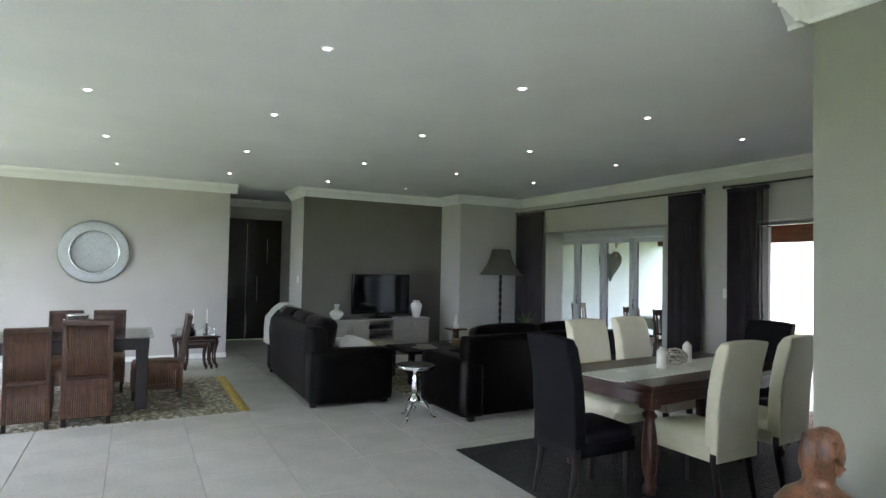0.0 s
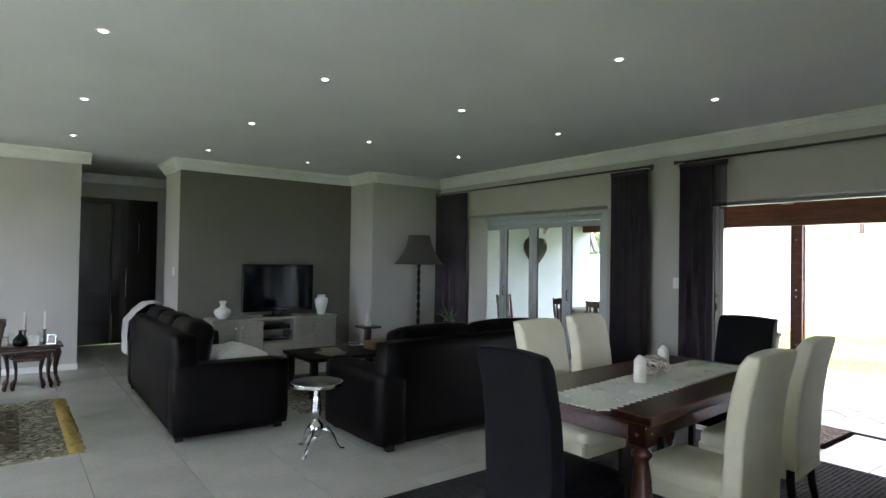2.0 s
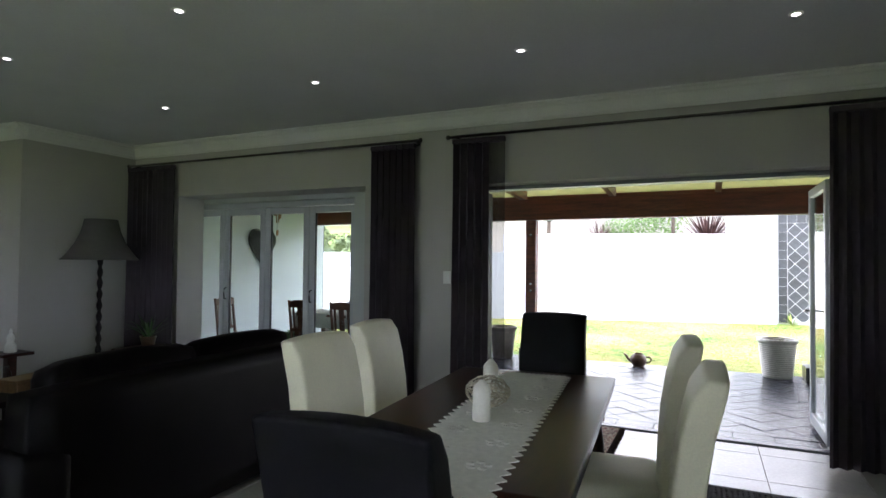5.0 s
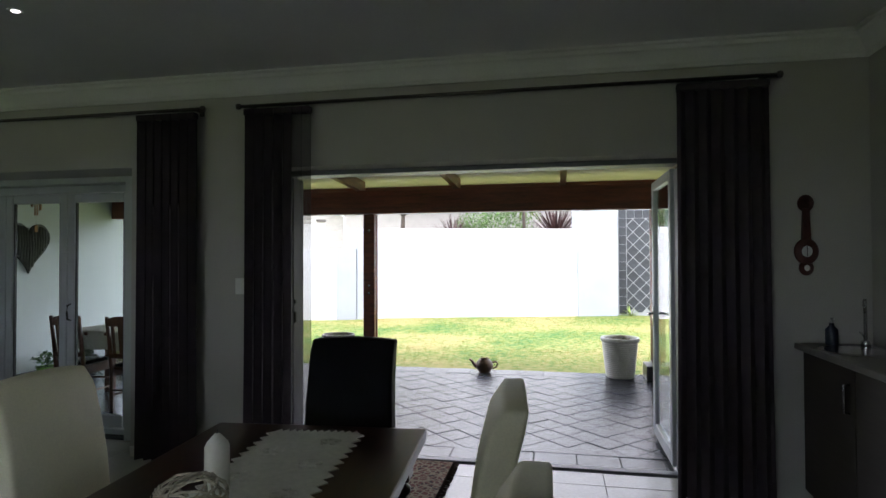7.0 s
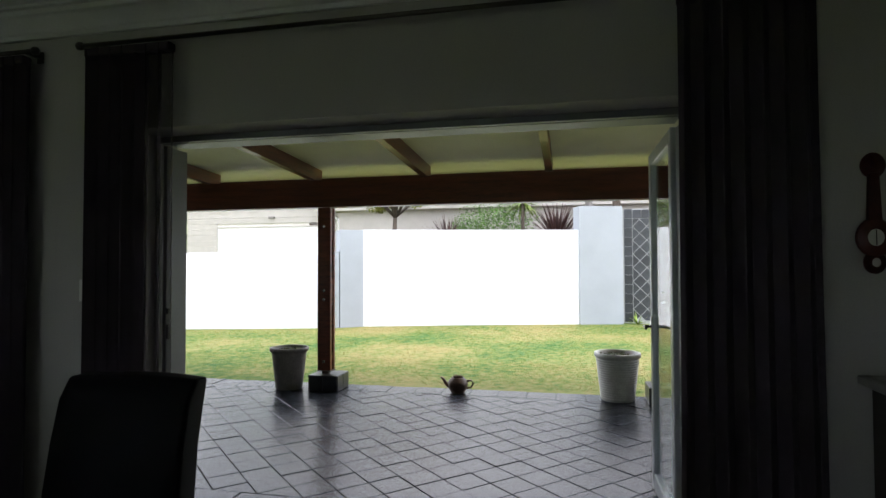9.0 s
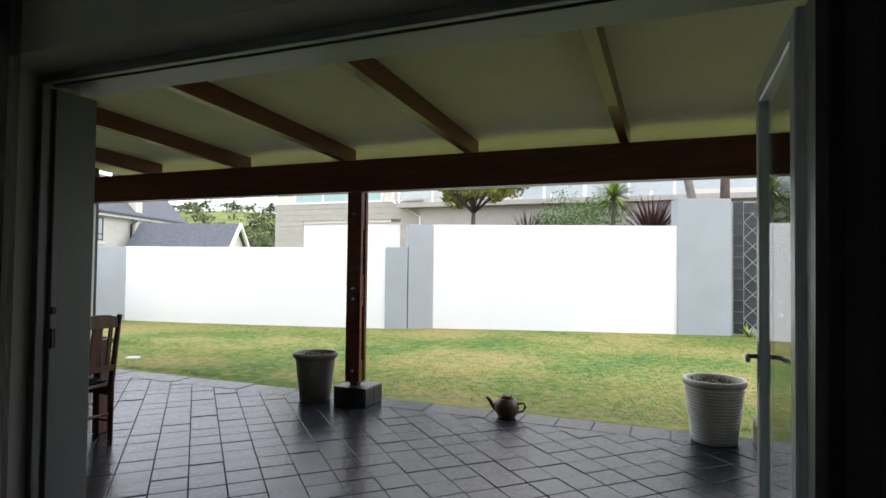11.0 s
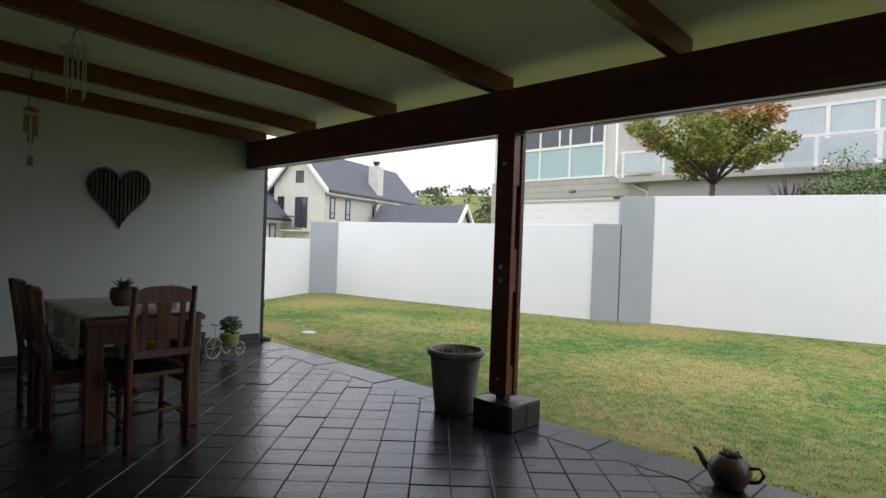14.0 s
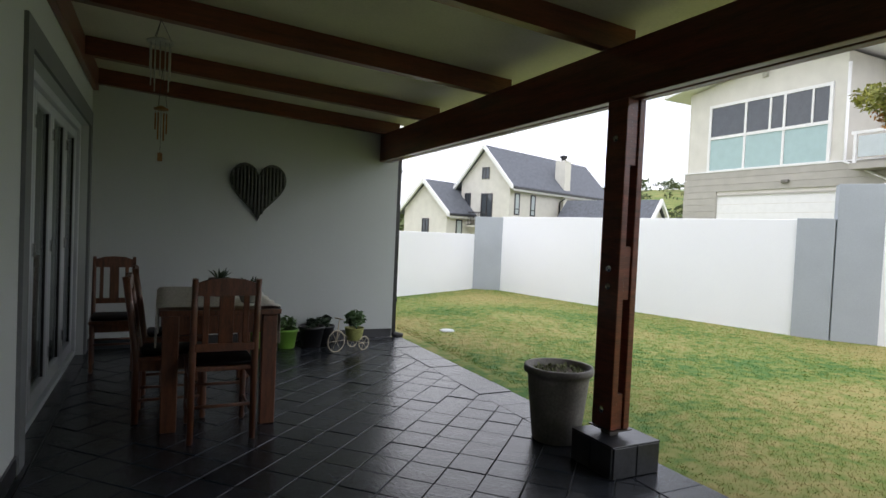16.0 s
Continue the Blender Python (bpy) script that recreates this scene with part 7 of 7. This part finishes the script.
h3 = gable_house("house", pose(41.1, 32.8, -0.5, 0, 0, 108), 7.0, 3.4, 2.7, 4.55, -0.5, "low slate-roofed garage wing with white bargeboards")
h4 = gable_house("house", pose(27.05, 40.2, -0.35, 0, 0, 22), 7.0, 4.4, 3.35, 5.4, -0.5, "white single-storey gabled house with slate roof")
house_window(h4, "y", 2.1, 0.9, 0.7, 1.7)
house_window(h4, "x", 1.4, 0.9, 0.7, 1.7)

# far hill with bushes, and shrubs beside the houses
M["far_bush"] = surface("far_scrub", (0.05, 0.085, 0.035), 0.9, 0.4, 0.3, 6, 0.3, per_island=0.4, second=(0.1, 0.12, 0.05))
verts, faces = [], []
rb = random.Random(9)
for k in range(900):
    a, d = radians(rb.uniform(25, 75)), rb.uniform(70, 210)
    x, y = 8 + d * math.cos(a), 2 + d * math.sin(a)
    z = ground_height(x, y)
    r = rb.uniform(0.8, 2.4)
    for q in range(26):
        v = Vector((rb.gauss(0, 1), rb.gauss(0, 1), rb.gauss(0, 1))).normalized() * r
        p = Vector((x, y, z + r * 0.4)) + Vector((v.x, v.y, abs(v.z) * 0.8))
        e = [Vector((rb.gauss(0, 1), rb.gauss(0, 1), rb.gauss(0, 1))).normalized() * r * 0.35 for _ in range(3)]
        n0 = len(verts)
        verts += [tuple(p + w_) for w_ in e]
        faces.append((n0, n0 + 1, n0 + 2))
me = bpy.data.meshes.new("hill_scrub")
me.from_pydata(verts, [], faces)
me.materials.append(M["far_bush"])
tagged(new("hill_scrub", me), "dark green scrub covering the far hillside", "scrub", kind="stuff")
blade_clump("cordyline", 38.6, 30.5, 0, 1.6, 110, 1.4, 0.1, 0.35, "leaf", "green spiky palm beside the far garage", 15, (-0.2, 1.5))
for x, y, r, sd in ((31.5, 27.5, 0.9, 5), (33.5, 27.0, 0.8, 6), (35.3, 26.5, 0.7, 7)):
    t = thing("shrub", pose(x, y, 0), "green garden shrub in front of the far houses", "shrub", "shrubs by the houses")
    s = Shape()
    for k in range(8):
        e = (r * 0.5 * math.cos(k), r * 0.5 * math.sin(k), 1.35 + r * (0.4 + 0.3 * math.sin(k * 2.1)))
        s.tube([(0, 0, 0), e], 0.02, 4)
        leafy(s, e, r * 0.5, 110, 0.08, sd * 50 + k)
    part("foliage", s, M["leaf"], t)

# ---- grass ----
M["grass"] = turf(surface("grass_blades", (0.13, 0.22, 0.035), 0.85, 0.5, 0.22, 9, 0.0, per_island=0.34, spec=0.2))
verts, faces = [], []
rg = random.Random(12)
for x0, x1, y0, y1, dens, hgt in ((10.96, 13.2, 0.5, 11.5, 3600, 0.015), (13.2, 19.5, 0.0, 14.8, 1100, 0.015), (10.96, 13.2, 11.5, 14.8, 1100, 0.015)):
    for _ in range(int((x1 - x0) * (y1 - y0) * dens)):
        x, y = rg.uniform(x0, x1), rg.uniform(y0, y1)
        edge = 17.0 - (y - 8.08) * 0.193 if y > 8.08 else 17.0 + (8.08 - y) * 0.576 if y > 7.16 else 17.53 + (7.16 - y) * 0.28
        if x > edge - 0.02 or y > 11.45 + (x - 9.0) * 0.547:
            continue
        z = ground_height(x, y) - 0.004
        a, h = rg.uniform(0, 6.283), hgt * rg.uniform(0.5, 1.25)
        w = 0.0035 if x < 13.2 and y < 11.5 else 0.007
        dx, dy = math.cos(a) * w, math.sin(a) * w
        lx, ly = rg.gauss(0, 0.45) * h, rg.gauss(0, 0.45) * h
        n0 = len(verts)
        verts += [(x - dx, y - dy, z), (x + dx, y + dy, z), (x + lx, y + ly, z + h)]
        faces.append((n0, n0 + 1, n0 + 2))
me = bpy.data.meshes.new("grass")
me.from_pydata(verts, [], faces)
me.materials.append(M["grass"])
tagged(new("grass", me), "short patchy green and straw lawn grass", "grass", kind="stuff")

# ---- floor tiles ----
def square(x0, y0, p, gap):
    return [(x0 + gap, y0 + gap), (x0 + p - gap, y0 + gap), (x0 + p - gap, y0 + p - gap), (x0 + gap, y0 + p - gap)]
P = 0.585
FX, FY = 0.675 - P * 7, 4.69 - P * 13
floor_ob = bpy.data.objects["floor_slab"]
shared = {}
rest_v, rest_f = [], []
def lay(poly, z, parent, mat, name, key=None, thick=0.01, chamfer=0.0025):
    if len(poly) < 3 or poly_area(poly) < 0.004:
        return
    if key in shared:
        me = shared[key]
        cx, cy = sum(p[0] for p in poly) / len(poly), sum(p[1] for p in poly) / len(poly)
    else:
        me, cx, cy = slab_mesh(ccw(poly), thick, mat, name, chamfer)
        if key:
            shared[key] = me
    ob = new(name, me)
    ob.parent = parent
    ob.matrix_basis = pose(cx, cy, z)
def joined(polys, z, parent, mat, name):
    v, f = [], []
    for p in polys:
        p = ccw(p)
        k, n0 = len(p), len(v)
        v += [(x, y, z) for x, y in p] + [(x, y, z - 0.01) for x, y in p]
        f.append(tuple(range(n0, n0 + k)))
        f += [(n0 + i, n0 + k + i, n0 + k + (i + 1) % k, n0 + (i + 1) % k) for i in range(k)]
    me = bpy.data.meshes.new(name)
    me.from_pydata(v, [], f)
    me.materials.append(mat)
    ob = new(name, me)
    ob.parent = parent
    tagged(ob, kind="stuff")
far_tiles = []
for i in range(19):
    for j in range(27):
        x0, y0 = FX + P * i, FY + P * j
        poly = clip_poly(square(x0, y0, P, 0.002), -2.99, 7.33, -2.49, 12.29)
        if len(poly) < 3:
            continue
        if x0 > -0.3 and 1.0 < y0 < 9.2 and x0 < 7.3:
            full = poly_area(poly) > (P - 0.005) ** 2 * 0.999
            lay(poly, 0.0, floor_ob, M["tile"], "floor_tile", "floor" if full else None)
        else:
            far_tiles.append(poly)
joined(far_tiles, 0.0, floor_ob, M["tile"], "floor_tiles")

# ---- patio slates: straight borders round a diagonal field ----
pat_ob = bpy.data.objects["patio_slab"]
X0, X1, YS, YN = 7.435, 10.945, -2.98, 9.02
B = 0.31
near, far = [], []
def put(poly):
    if len(poly) > 2 and poly_area(poly) > 0.004:
        (near if sum(p[1] for p in poly) / len(poly) > 1.6 else far).append(poly)
y = YN
while y > YS + 0.05:
    for xa in (X0, X1 - B):
        put([(xa + 0.003, y - B + 0.003), (xa + B - 0.003, y - B + 0.003), (xa + B - 0.003, y - 0.003), (xa + 0.003, y - 0.003)])
    y -= B
h = 0.218 * math.sqrt(0.5)
for i in range(-2, 30):
    for j in range(-2, 90):
        if (i + j) % 2 == 0:
            put(clip_poly(diamond(X0 + B + i * h, YS + j * h, h - 0.0035), X0 + B + 0.003, X1 - B - 0.003, YS, YN))
full_a = 2 * (h - 0.0035) ** 2
rt = random.Random(31)
for p in near:
    z = PAT + rt.uniform(-0.0025, 0.0025)
    key = "slate" if abs(poly_area(p) - full_a) < 1e-4 else "slate_edge" if len(p) == 4 and abs(poly_area(p) - (B - 0.006) ** 2) < 1e-4 else None
    lay(p, z, pat_ob, M["slate"], "slate_tile", key, chamfer=0.004)
joined(far, PAT, pat_ob, M["slate"], "slate_tiles")
